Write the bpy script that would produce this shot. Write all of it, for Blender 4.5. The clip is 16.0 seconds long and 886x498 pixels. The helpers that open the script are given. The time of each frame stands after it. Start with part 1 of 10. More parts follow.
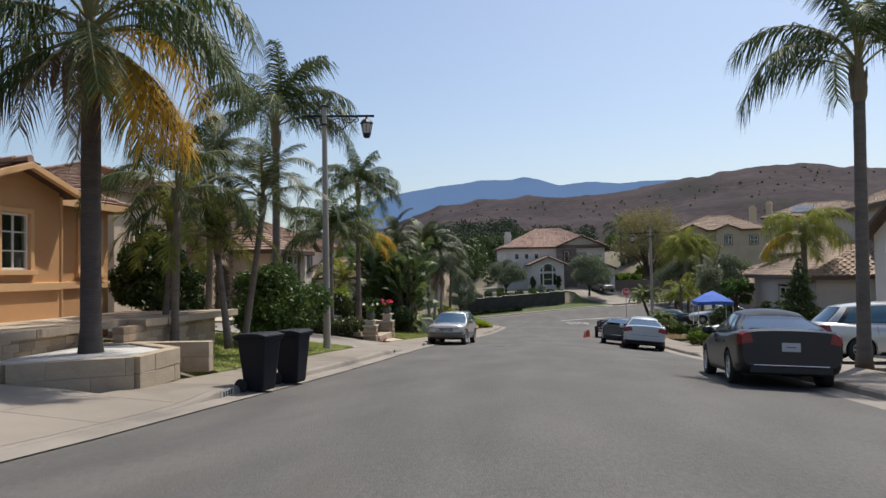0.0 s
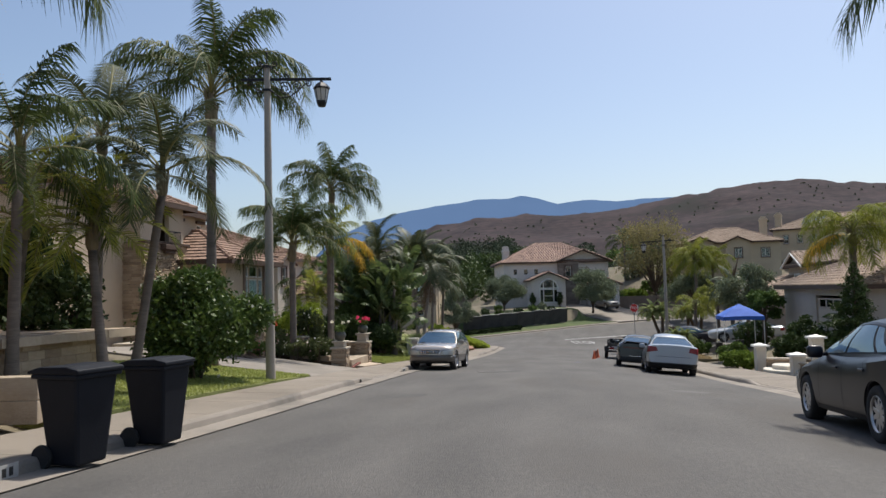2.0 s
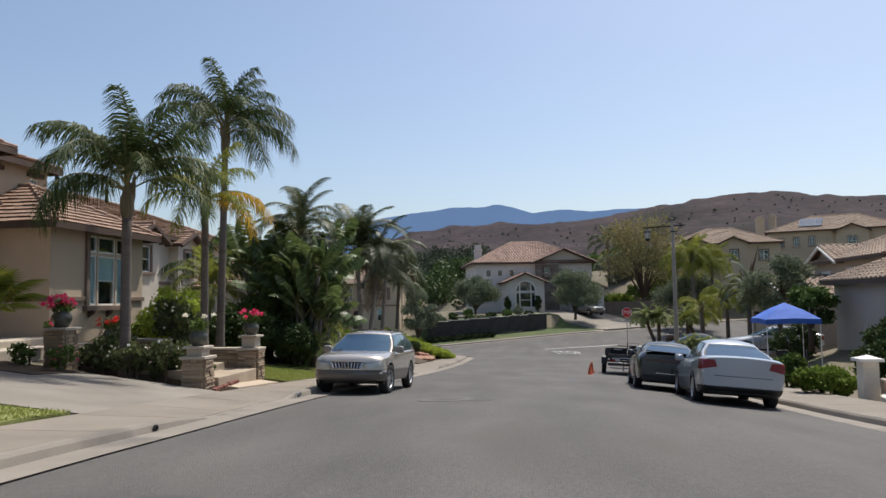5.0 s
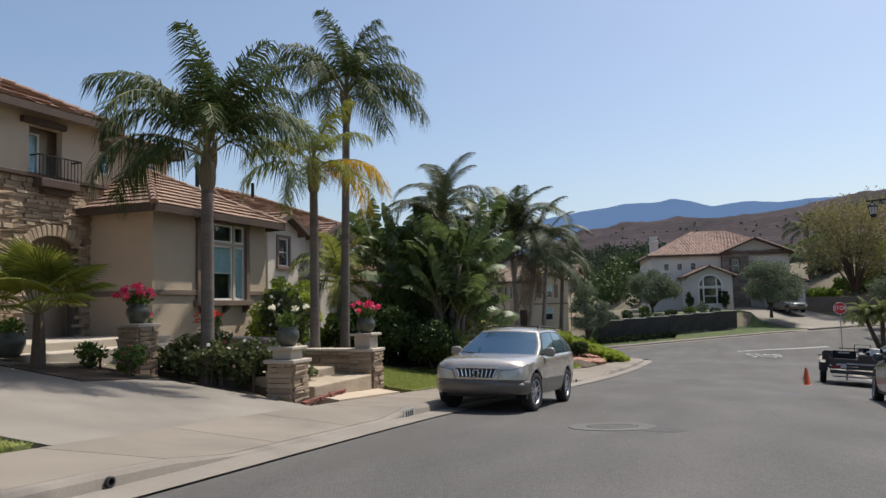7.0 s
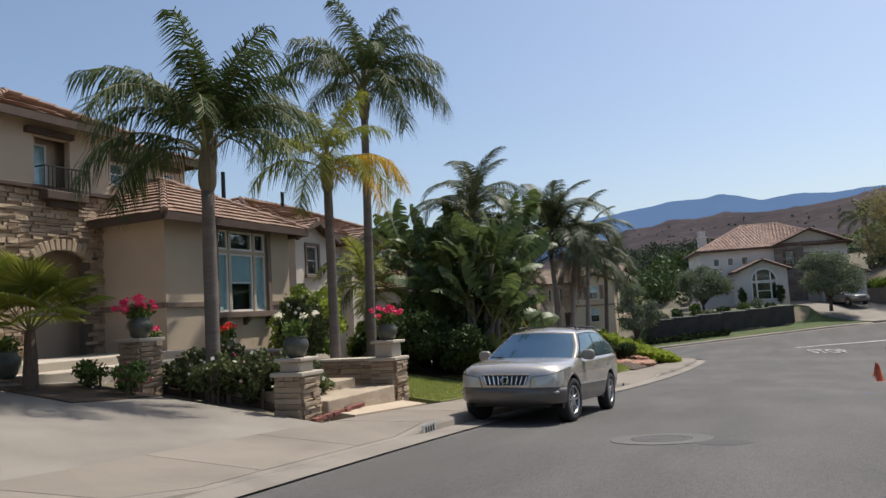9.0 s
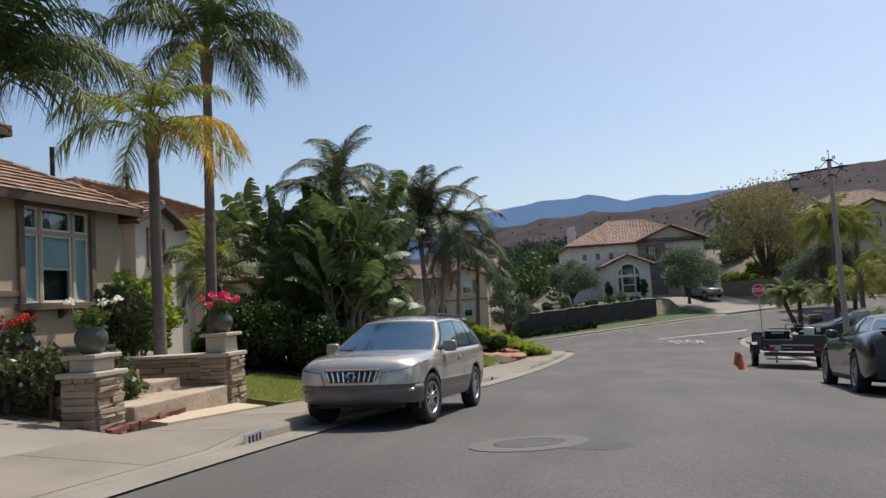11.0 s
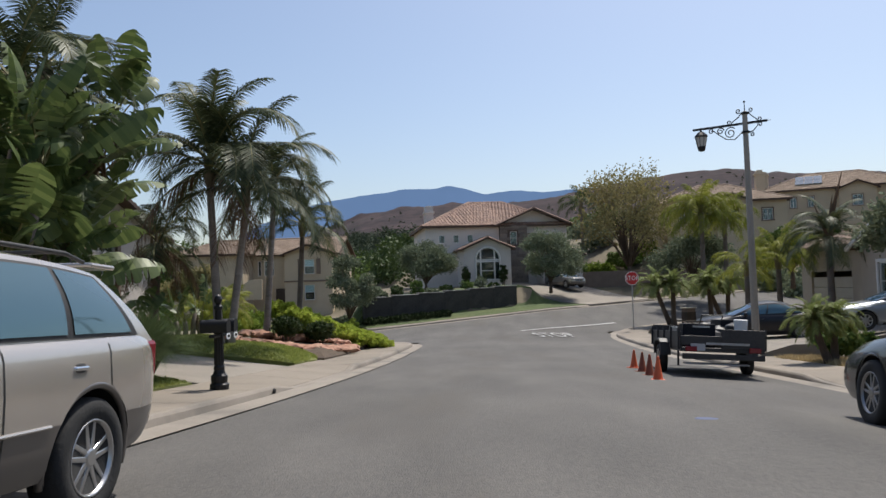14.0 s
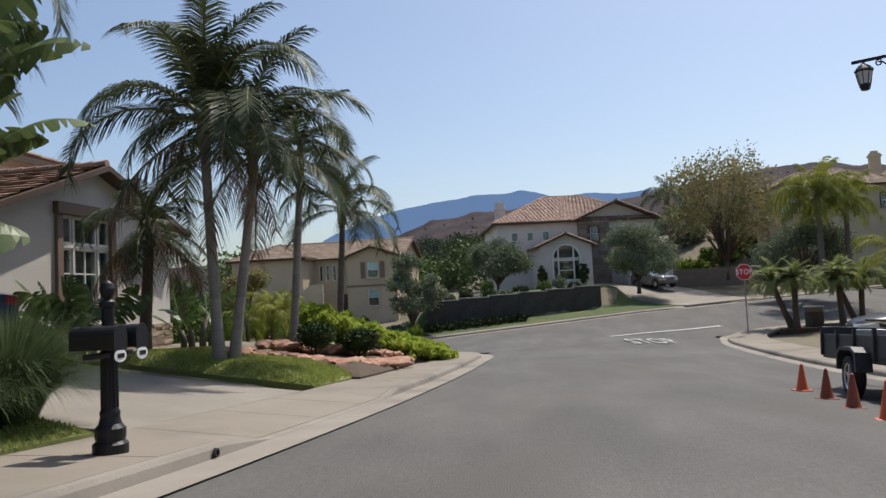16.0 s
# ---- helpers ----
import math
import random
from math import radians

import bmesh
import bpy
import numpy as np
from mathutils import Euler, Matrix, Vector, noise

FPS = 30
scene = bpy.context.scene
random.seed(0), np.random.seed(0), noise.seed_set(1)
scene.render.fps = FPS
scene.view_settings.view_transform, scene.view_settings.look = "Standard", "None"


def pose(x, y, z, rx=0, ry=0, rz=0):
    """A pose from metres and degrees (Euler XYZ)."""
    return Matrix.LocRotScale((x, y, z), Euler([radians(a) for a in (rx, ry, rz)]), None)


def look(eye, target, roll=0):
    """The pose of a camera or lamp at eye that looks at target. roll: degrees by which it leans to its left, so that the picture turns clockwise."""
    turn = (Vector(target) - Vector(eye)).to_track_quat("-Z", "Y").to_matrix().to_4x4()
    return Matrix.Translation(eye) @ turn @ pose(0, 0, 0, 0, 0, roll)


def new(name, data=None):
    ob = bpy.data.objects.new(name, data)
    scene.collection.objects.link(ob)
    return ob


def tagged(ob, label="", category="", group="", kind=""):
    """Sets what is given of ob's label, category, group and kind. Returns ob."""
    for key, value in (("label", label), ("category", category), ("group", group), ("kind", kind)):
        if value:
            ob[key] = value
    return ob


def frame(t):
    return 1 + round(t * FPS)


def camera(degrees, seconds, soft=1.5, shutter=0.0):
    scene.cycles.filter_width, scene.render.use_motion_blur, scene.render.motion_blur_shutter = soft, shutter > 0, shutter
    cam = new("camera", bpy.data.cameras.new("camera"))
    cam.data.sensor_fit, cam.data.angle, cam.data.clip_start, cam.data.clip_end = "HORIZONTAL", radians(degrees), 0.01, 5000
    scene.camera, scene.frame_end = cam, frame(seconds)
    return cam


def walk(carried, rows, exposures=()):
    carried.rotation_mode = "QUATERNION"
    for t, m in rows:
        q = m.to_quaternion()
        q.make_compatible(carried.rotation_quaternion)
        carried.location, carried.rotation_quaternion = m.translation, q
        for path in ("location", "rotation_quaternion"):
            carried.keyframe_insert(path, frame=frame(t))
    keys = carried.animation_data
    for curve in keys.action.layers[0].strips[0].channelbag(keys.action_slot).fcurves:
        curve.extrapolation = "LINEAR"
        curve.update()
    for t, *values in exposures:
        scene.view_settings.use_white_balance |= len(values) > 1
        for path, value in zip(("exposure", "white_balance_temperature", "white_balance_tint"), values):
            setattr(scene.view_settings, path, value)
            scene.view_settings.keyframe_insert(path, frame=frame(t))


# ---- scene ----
cam = camera(61.9, 16.0)
PATH = [
    (0, (0.0, 0.0, 1.2), (-0.331, 1.971, 1.265), -1.0),
    (0.5, (-0.104, 1.218, 1.121), (-0.437, 3.188, 1.208), -1.2),
    (1, (-0.236, 2.603, 1.04), (-0.567, 4.573, 1.147), -1.3),
    (1.5, (-0.338, 4.094, 0.943), (-0.668, 6.063, 1.059), -1.5),
    (2, (-0.413, 5.742, 0.818), (-0.738, 7.712, 0.937), -1.5),
    (2.5, (-0.486, 7.42, 0.687), (-0.799, 9.392, 0.807), -1.5),
    (3, (-0.535, 9.174, 0.555), (-0.816, 11.15, 0.68), -1.2),
    (3.5, (-0.547, 10.954, 0.458), (-0.791, 12.935, 0.591), -0.8),
    (6, (-1.317, 19.452, -0.14), (-1.62, 21.423, 0.011), -1.2),
    (6.5, (-1.347, 20.409, -0.164), (-1.876, 22.332, -0.014), -1.1),
    (7, (-1.459, 21.303, -0.224), (-2.161, 23.169, -0.071), -1.4),
    (7.5, (-1.51, 21.946, -0.258), (-2.302, 23.776, -0.098), -2.4),
    (8, (-1.532, 22.35, -0.269), (-2.383, 24.152, -0.099), -2.9),
    (10.5, (-1.761, 23.808, -0.496), (-2.366, 25.707, -0.329), -4.2),
    (11, (-1.833, 24.623, -0.537), (-2.333, 26.554, -0.39), -3.8),
    (11.5, (-1.882, 25.655, -0.589), (-2.273, 27.613, -0.465), -3.4),
    (12, (-1.961, 26.903, -0.666), (-2.26, 28.878, -0.559), -2.7),
    (12.5, (-2.059, 28.367, -0.74), (-2.265, 30.354, -0.645), -2.3),
    (13, (-2.166, 29.973, -0.832), (-2.334, 31.964, -0.743), -1.8),
    (13.5, (-2.229, 31.602, -0.943), (-2.375, 33.594, -0.853), -1.7),
    (14, (-2.321, 33.223, -1.051), (-2.45, 35.217, -0.955), -1.8),
    (14.5, (-2.427, 34.832, -1.146), (-2.55, 36.826, -1.047), -2.1),
    (15, (-2.557, 36.347, -1.231), (-2.683, 38.34, -1.124), -2.3),
    (15.5, (-2.662, 37.727, -1.309), (-2.843, 39.716, -1.193), -2.7),
    (16, (-2.696, 39.018, -1.37), (-3.021, 40.988, -1.249), -2.8),
]
walk(cam, [(t, look(eye, target, roll)) for t, eye, target, roll in PATH])

# ---- world, sun, exposure ----
SUN_AZ, SUN_EL = radians(30.0), radians(62.0)   # from +y towards +x
world = bpy.data.worlds.new("sky")
scene.world = world
world.use_nodes = True
_wn = world.node_tree
_sky = _wn.nodes.new("ShaderNodeTexSky")
_sky.sky_type = 'NISHITA'
_sky.sun_disc = False
_sky.sun_elevation, _sky.sun_rotation = SUN_EL, SUN_AZ
_sky.altitude, _sky.air_density, _sky.dust_density, _sky.ozone_density = 100.0, 1.0, 2.2, 1.6
_wn.links.new(_sky.outputs[0], _wn.nodes["Background"].inputs[0])
_wn.nodes["Background"].inputs[1].default_value = 0.115
_sl = bpy.data.lights.new("sun", 'SUN')
_sl.energy, _sl.angle, _sl.color = 3.9, radians(0.53), (1.0, 0.95, 0.87)
_sun = new("sun", _sl)
_sd = Vector((math.sin(SUN_AZ) * math.cos(SUN_EL), math.cos(SUN_AZ) * math.cos(SUN_EL), math.sin(SUN_EL)))
_sun.matrix_world = look(_sd * 200, (0, 0, 0))
scene.view_settings.exposure = 0.30


# ---- materials ----
def _nodes(name):
    m = bpy.data.materials.new(name)
    m.use_nodes = True
    nt = m.node_tree
    return m, nt, nt.nodes["Principled BSDF"]


def rgba(c):
    return (c[0], c[1], c[2], 1.0)


def surface(name, c1, c2, rough=0.8, fine=30.0, coarse=1.2, mix=0.5, bump=0.15, metal=0.0, rnd=0.0, c3=None, coat=0.0, stretch=(1, 1, 1), rough_var=0.1, bump_scale=None, spec=0.5):
    """Two-scale varied surface: colours c1..c2 by fine and coarse noise, c3 as stains."""
    m, nt, p = _nodes(name)
    N, L = nt.nodes.new, nt.links.new
    tc = N("ShaderNodeTexCoord")
    mp = N("ShaderNodeMapping")
    mp.inputs["Scale"].default_value = stretch
    L(tc.outputs["Object"], mp.inputs[0])
    n1, n2 = N("ShaderNodeTexNoise"), N("ShaderNodeTexNoise")
    n1.inputs["Scale"].default_value, n1.inputs["Detail"].default_value = fine, 4.0
    n2.inputs["Scale"].default_value, n2.inputs["Detail"].default_value = coarse, 5.0
    for n in (n1, n2):
        L(mp.outputs[0], n.inputs["Vector"])
    mx = N("ShaderNodeMath")
    mx.operation = 'MULTIPLY_ADD'
    L(n1.outputs[0], mx.inputs[0])
    mx.inputs[1].default_value = mix
    m2 = N("ShaderNodeMath")
    m2.operation = 'MULTIPLY'
    L(n2.outputs[0], m2.inputs[0])
    m2.inputs[1].default_value = 1.0 - mix
    L(m2.outputs[0], mx.inputs[2])
    ramp = N("ShaderNodeMapRange")
    ramp.inputs[1].default_value, ramp.inputs[2].default_value = 0.32, 0.68
    L(mx.outputs[0], ramp.inputs[0])
    fac = ramp.outputs[0]
    if rnd > 0:
        oi = N("ShaderNodeObjectInfo")
        ad = N("ShaderNodeMath")
        ad.operation = 'MULTIPLY_ADD'
        L(oi.outputs["Random"], ad.inputs[0])
        ad.inputs[1].default_value = rnd
        sb = N("ShaderNodeMath")
        sb.operation = 'MULTIPLY'
        L(fac, sb.inputs[0])
        sb.inputs[1].default_value = 1.0 - rnd
        L(sb.outputs[0], ad.inputs[2])
        fac = ad.outputs[0]
    cm = N("ShaderNodeMix")
    cm.data_type = 'RGBA'
    L(fac, cm.inputs[0])
    cm.inputs[6].default_value, cm.inputs[7].default_value = rgba(c1), rgba(c2)
    col = cm.outputs[2]
    if c3:
        n3 = N("ShaderNodeTexNoise")
        n3.inputs["Scale"].default_value, n3.inputs["Detail"].default_value = coarse * 0.6, 6.0
        L(mp.outputs[0], n3.inputs["Vector"])
        r3 = N("ShaderNodeMapRange")
        r3.inputs[1].default_value, r3.inputs[2].default_value = 0.54, 0.72
        L(n3.outputs[0], r3.inputs[0])
        c_ = N("ShaderNodeMix")
        c_.data_type = 'RGBA'
        L(r3.outputs[0], c_.inputs[0])
        L(col, c_.inputs[6])
        c_.inputs[7].default_value = rgba(c3)
        col = c_.outputs[2]
    L(col, p.inputs["Base Color"])
    rr = N("ShaderNodeMapRange")
    rr.inputs[3].default_value, rr.inputs[4].default_value = max(rough - rough_var, 0.02), min(rough + rough_var, 1.0)
    L(n1.outputs[0], rr.inputs[0])
    L(rr.outputs[0], p.inputs["Roughness"])
    p.inputs["Metallic"].default_value = metal
    p.inputs["Specular IOR Level"].default_value = spec
    if coat:
        p.inputs["Coat Weight"].default_value, p.inputs["Coat Roughness"].default_value = coat, 0.06
    if bump > 0:
        b = N("ShaderNodeBump")
        b.inputs["Strength"].default_value = bump
        b.inputs["Distance"].default_value = 0.02
        if bump_scale:
            n4 = N("ShaderNodeTexNoise")
            n4.inputs["Scale"].default_value, n4.inputs["Detail"].default_value = bump_scale, 3.0
            L(mp.outputs[0], n4.inputs["Vector"])
            L(n4.outputs[0], b.inputs["Height"])
        else:
            L(n1.outputs[0], b.inputs["Height"])
        L(b.outputs[0], p.inputs["Normal"])
    return m


def leaf_mat(name, c1, c2, trans=0.25, rough=0.45, spec=0.12):
    """Foliage: a colour for each leaf island, some light through it."""
    m, nt, p = _nodes(name)
    N, L = nt.nodes.new, nt.links.new
    g = N("ShaderNodeNewGeometry")
    oi = N("ShaderNodeObjectInfo")
    ad = N("ShaderNodeMath")
    ad.operation = 'MULTIPLY_ADD'
    L(g.outputs["Random Per Island"], ad.inputs[0])
    ad.inputs[1].default_value = 0.7
    ob_ = N("ShaderNodeMath")
    ob_.operation = 'MULTIPLY'
    L(oi.outputs["Random"], ob_.inputs[0])
    ob_.inputs[1].default_value = 0.3
    L(ob_.outputs[0], ad.inputs[2])
    cm = N("ShaderNodeMix")
    cm.data_type = 'RGBA'
    L(ad.outputs[0], cm.inputs[0])
    cm.inputs[6].default_value, cm.inputs[7].default_value = rgba([1.25 * v for v in c1]), rgba([1.25 * v for v in c2])
    L(cm.outputs[2], p.inputs["Base Color"])
    p.inputs["Roughness"].default_value = min(rough + 0.25, 0.95)
    p.inputs["Specular IOR Level"].default_value = spec
    tr = N("ShaderNodeBsdfTranslucent")
    L(cm.outputs[2], tr.inputs[0])
    ms = N("ShaderNodeMixShader")
    ms.inputs[0].default_value = trans
    L(p.outputs[0], ms.inputs[1])
    L(tr.outputs[0], ms.inputs[2])
    L(ms.outputs[0], nt.nodes["Material Output"].inputs[0])
    return m


def plain(name, c, rough=0.5, metal=0.0, coat=0.0, emit=None, strength=1.0, spec=0.5):
    m, nt, p = _nodes(name)
    p.inputs["Base Color"].default_value = rgba(c)
    p.inputs["Roughness"].default_value = rough
    p.inputs["Metallic"].default_value = metal
    p.inputs["Specular IOR Level"].default_value = spec
    if coat:
        p.inputs["Coat Weight"].default_value, p.inputs["Coat Roughness"].default_value = coat, 0.04
    if emit:
        p.inputs["Emission Color"].default_value = rgba(emit)
        p.inputs["Emission Strength"].default_value = strength
    return m


M = {}
M["asphalt"] = surface("asphalt", (0.052, 0.049, 0.046), (0.122, 0.114, 0.104), 0.88, 34.0, 0.8, 0.52, 0.55, c3=(0.078, 0.070, 0.061), bump_scale=80.0, stretch=(1.0, 0.3, 1.0))
M["asphalt_patch"] = surface("asphalt_patch", (0.03, 0.03, 0.03), (0.06, 0.06, 0.058), 0.8, 70.0, 1.5, 0.4, 0.3)
M["concrete"] = surface("concrete", (0.180, 0.153, 0.122), (0.268, 0.230, 0.186), 0.88, 40.0, 0.9, 0.4, 0.3, rnd=0.35, c3=(0.165, 0.140, 0.112), bump_scale=90.0)
M["concrete_gutter"] = surface("concrete_gutter", (0.190, 0.166, 0.138), (0.285, 0.250, 0.210), 0.88, 40.0, 0.9, 0.35, 0.3, c3=(0.115, 0.105, 0.092), bump_scale=90.0)
M["drive"] = surface("driveway_concrete", (0.184, 0.162, 0.135), (0.270, 0.240, 0.203), 0.88, 35.0, 0.6, 0.35, 0.3, c3=(0.165, 0.147, 0.124), bump_scale=90.0)
M["dirt"] = surface("dry_ground", (0.10, 0.085, 0.055), (0.19, 0.155, 0.10), 0.95, 6.0, 0.5, 0.5, 0.5, c3=(0.075, 0.085, 0.035))
M["grass"] = surface("lawn_grass", (0.155, 0.180, 0.044), (0.255, 0.270, 0.085), 0.9, 45.0, 0.9, 0.45, 0.9, c3=(0.17, 0.17, 0.06), bump_scale=120.0)
M["paint_white"] = surface("road_paint", (0.28, 0.28, 0.27), (0.46, 0.46, 0.44), 0.7, 60.0, 4.0, 0.5, 0.1, c3=(0.2, 0.2, 0.2))
# the slight blue in the hill tones is haze put into the colour
M["hill"] = surface("dry_hill_scrub", (0.011, 0.011, 0.014), (0.070, 0.050, 0.051), 0.95, 0.15, 0.022, 0.55, 0.0, c3=(0.022, 0.024, 0.020), spec=0.1)
# haze is put into the colour: blue emission on a range without light
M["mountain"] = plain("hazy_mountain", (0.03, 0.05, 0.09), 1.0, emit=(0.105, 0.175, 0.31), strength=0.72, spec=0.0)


# ---- mesh tools ----
def box(bm, cx, cy, cz, sx, sy, sz, m=None):
    """A box by its centre and sizes; m: an optional turn."""
    vs = []
    for dz in (-0.5, 0.5):
        for dx, dy in ((-0.5, -0.5), (0.5, -0.5), (0.5, 0.5), (-0.5, 0.5)):
            v = Vector((dx * sx, dy * sy, dz * sz))
            if m is not None:
                v = m @ v
            vs.append(bm.verts.new(v + Vector((cx, cy, cz))))
    for f in ((3, 2, 1, 0), (4, 5, 6, 7), (0, 1, 5, 4), (1, 2, 6, 5), (2, 3, 7, 6), (3, 0, 4, 7)):
        bm.faces.new([vs[i] for i in f])
    return vs


def prism(bm, pts, a, b, axis="z"):
    """A polygon drawn in the two other axes, drawn out along axis from a to b."""
    def at(p, h):
        if axis == "z":
            return (p[0], p[1], h)
        if axis == "y":
            return (p[0], h, p[1])
        return (h, p[0], p[1])
    lo = [bm.verts.new(at(p, a)) for p in pts]
    hi = [bm.verts.new(at(p, b)) for p in pts]
    n = len(pts)
    bm.faces.new(lo[::-1])
    bm.faces.new(hi)
    for i in range(n):
        bm.faces.new((lo[i], lo[(i + 1) % n], hi[(i + 1) % n], hi[i]))


def tube(bm, pts, radii, n=8, caps=True):
    """A round tube along points with a radius at each."""
    pts = [Vector(p) for p in pts]
    if not hasattr(radii, "__len__"):
        radii = [radii] * len(pts)
    rings = []
    side = None
    for i, p in enumerate(pts):
        d = (pts[min(i + 1, len(pts) - 1)] - pts[max(i - 1, 0)]).normalized()
        if side is None:
            side = d.orthogonal().normalized()
        side = (side - d * side.dot(d)).normalized()
        up = d.cross(side)
        rings.append([bm.verts.new(p + radii[i] * (math.cos(2 * math.pi * k / n) * side + math.sin(2 * math.pi * k / n) * up)) for k in range(n)])
    for a, b in zip(rings, rings[1:]):
        for k in range(n):
            bm.faces.new((a[k], a[(k + 1) % n], b[(k + 1) % n], b[k]))
    if caps:
        bm.faces.new(rings[0][::-1])
        bm.faces.new(rings[-1])
    return rings


def lathe(bm, prof, n=16, cx=0.0, cy=0.0, cz=0.0, axis="z"):
    """A turned shape from (radius, height) pairs."""
    rings = []
    for r, h in prof:
        ring = []
        for k in range(n):
            a = 2 * math.pi * k / n
            p = (cx + r * math.cos(a), cy + r * math.sin(a), cz + h) if axis == "z" else (cx + h, cy + r * math.cos(a), cz + r * math.sin(a))
            ring.append(bm.verts.new(p))
        rings.append(ring)
    for a, b in zip(rings, rings[1:]):
        for k in range(n):
            bm.faces.new((a[k], a[(k + 1) % n], b[(k + 1) % n], b[k]))
    bm.faces.new(rings[0][::-1])
    bm.faces.new(rings[-1])


def finish(bm, name, material, smooth=False):
    bmesh.ops.recalc_face_normals(bm, faces=bm.faces)
    me = bpy.data.meshes.new(name)
    bm.to_mesh(me)
    bm.free()
    mats = material if isinstance(material, (list, tuple)) else [material]
    for mt in mats:
        me.materials.append(mt)
    if smooth:
        me.polygons.foreach_set("use_smooth", [True] * len(me.polygons))
    return me


def soften(ob, width, segments=2):
    b = ob.modifiers.new("bevel", 'BEVEL')
    b.width, b.segments, b.limit_method, b.angle_limit = width, segments, 'ANGLE', radians(40)
    return ob


def part(name, bm, material, parent, label="", smooth=False, bevel=0.0, at=None):
    """A bmesh as one mesh object under a thing or a part."""
    ob = new(name, finish(bm, name, material, smooth) if isinstance(bm, bmesh.types.BMesh) else bm)
    ob.parent = parent
    if at is not None:
        ob.matrix_basis = at
    if bevel:
        soften(ob, bevel)
    if label:
        ob["label"] = label
    return ob


def thing(name, m, label, category, group="", kind=""):
    ob = new(name)
    ob.empty_display_size = 0.2
    ob.matrix_basis = m
    return tagged(ob, label, category, group, kind)


def solid(name, bm, material, label, category, group="", kind="", smooth=False, bevel=0.0, m=None):
    """A thing that is one mesh."""
    ob = new(name, finish(bm, name, material, smooth))
    if m is not None:
        ob.matrix_basis = m
    if bevel:
        soften(ob, bevel)
    return tagged(ob, label, category, group, kind)


def from_lists(name, verts, faces, materials, smooth=False, indices=None):
    me = bpy.data.meshes.new(name)
    me.from_pydata(verts, [], faces)
    for mt in (materials if isinstance(materials, (list, tuple)) else [materials]):
        me.materials.append(mt)
    if indices is not None:
        me.polygons.foreach_set("material_index", indices)
    if smooth:
        me.polygons.foreach_set("use_smooth", [True] * len(me.polygons))
    me.update()
    return me


def smoothstep(a, b, v):
    t = min(max((v - a) / (b - a), 0.0), 1.0)
    return t * t * (3 - 2 * t)


# ---- the lie of the land ----
CX, CY = -2.0, 79.0                      # a point on the cross street's line
UX, UY = math.cos(radians(34)), math.sin(radians(34))
X_LEFT = -6.0


def x_left(y):
    return X_LEFT - 0.5 * math.exp(-((y - 34) / 9) ** 2)


def x_right(y):
    return 4.75 - 0.006 * y


def across(x, y):
    """Along and across the cross street."""
    return (x - CX) * UX + (y - CY) * UY, -(x - CX) * UY + (y - CY) * UX


def on_cross(u, v):
    return CX + u * UX - v * UY, CY + u * UY + v * UX


def street_z(y):
    if y < 50:
        return 0.14 - 0.0665 * y
    if y < 76:
        return 0.14 - 3.325 - 0.0665 * (y - 50) + 0.0665 / 52 * (y - 50) ** 2
    return 0.14 - 3.325 - 0.0665 * 13


LEFT_DIP_Y, LEFT_DIP = (-20, 8, 16, 24, 34, 45, 54), (0.42, 0.42, 0.32, 0.20, 0.15, 0.07, 0.0)


def gz(x, y):
    """The height of the roadway."""
    s = street_z(y) - 0.02 * min(max(x, -8), 8)
    s -= float(np.interp(y, LEFT_DIP_Y, LEFT_DIP)) * smoothstep(0.5, 5.5, -x) + (0.10 + 0.13 * smoothstep(20, 33, y) * (1 - smoothstep(43, 55, y))) * smoothstep(0.6, 4.2, x)
    u, v = across(x, y)
    c = -3.62 + 0.046 * (u - 3.4) - 0.016 * max(u - 10, 0)
    return s + (c - s) * smooth_mix(v)


def smooth_mix(v):
    return smoothstep(-9.0, 6.0, v)


KERB = 0.14


def yard_z(x, y):
    """The height of the ground beside the pavements."""
    u, v = across(x, y)
    if v > 7.4:
        base = gz(*on_cross(u, 7.4)) + KERB
        edge = -4.6 + 7.0 * smoothstep(12, 24, v)
        terrace = (0.30 * smoothstep(8, 9.6, v) + 1.60 * smoothstep(10.0, 10.6, v)) * smoothstep(edge - 1.5, edge + 1.0, u)
        slope = 1.9 * smoothstep(7.4, 22, v)
        w = smoothstep(10.0, 13.0, u)
        rise = (terrace * (1 - w) + slope * w) * (1 - smoothstep(16, 30, u)) + smoothstep(19, 42, u) * smoothstep(9, 26, v) * 7.0
        fall = smoothstep(38, 120, v) * 14.0 * (1 - smoothstep(10, 60, u))
        left = smoothstep(-14, -45, u) * 6.0
        return base + rise - fall - left
    if x < x_left(y):
        d = max(x_left(y) - 1.75 - x, 0.0)
        base = gz(X_LEFT - 1.75, min(y, 66)) + KERB
        return base + min(d * 0.13, 0.95) - smoothstep(26, 60, d) * 5 - (0.16 if x > x_left(y) - 1.45 else 0.0)
    d = max(x - x_right(y) - 1.6, 0.0)
    base = gz(min(x, 9.0), min(y, 70)) + KERB
    return base + smoothstep(1.5, 9, d) * 1.6 * (0.15 + 0.85 * smoothstep(27, 42, y)) * (1 - 0.75 * smoothstep(52, 62, y)) + smoothstep(25, 90, d) * 5 - (0.16 if x < x_right(y) + 1.45 else 0.0)


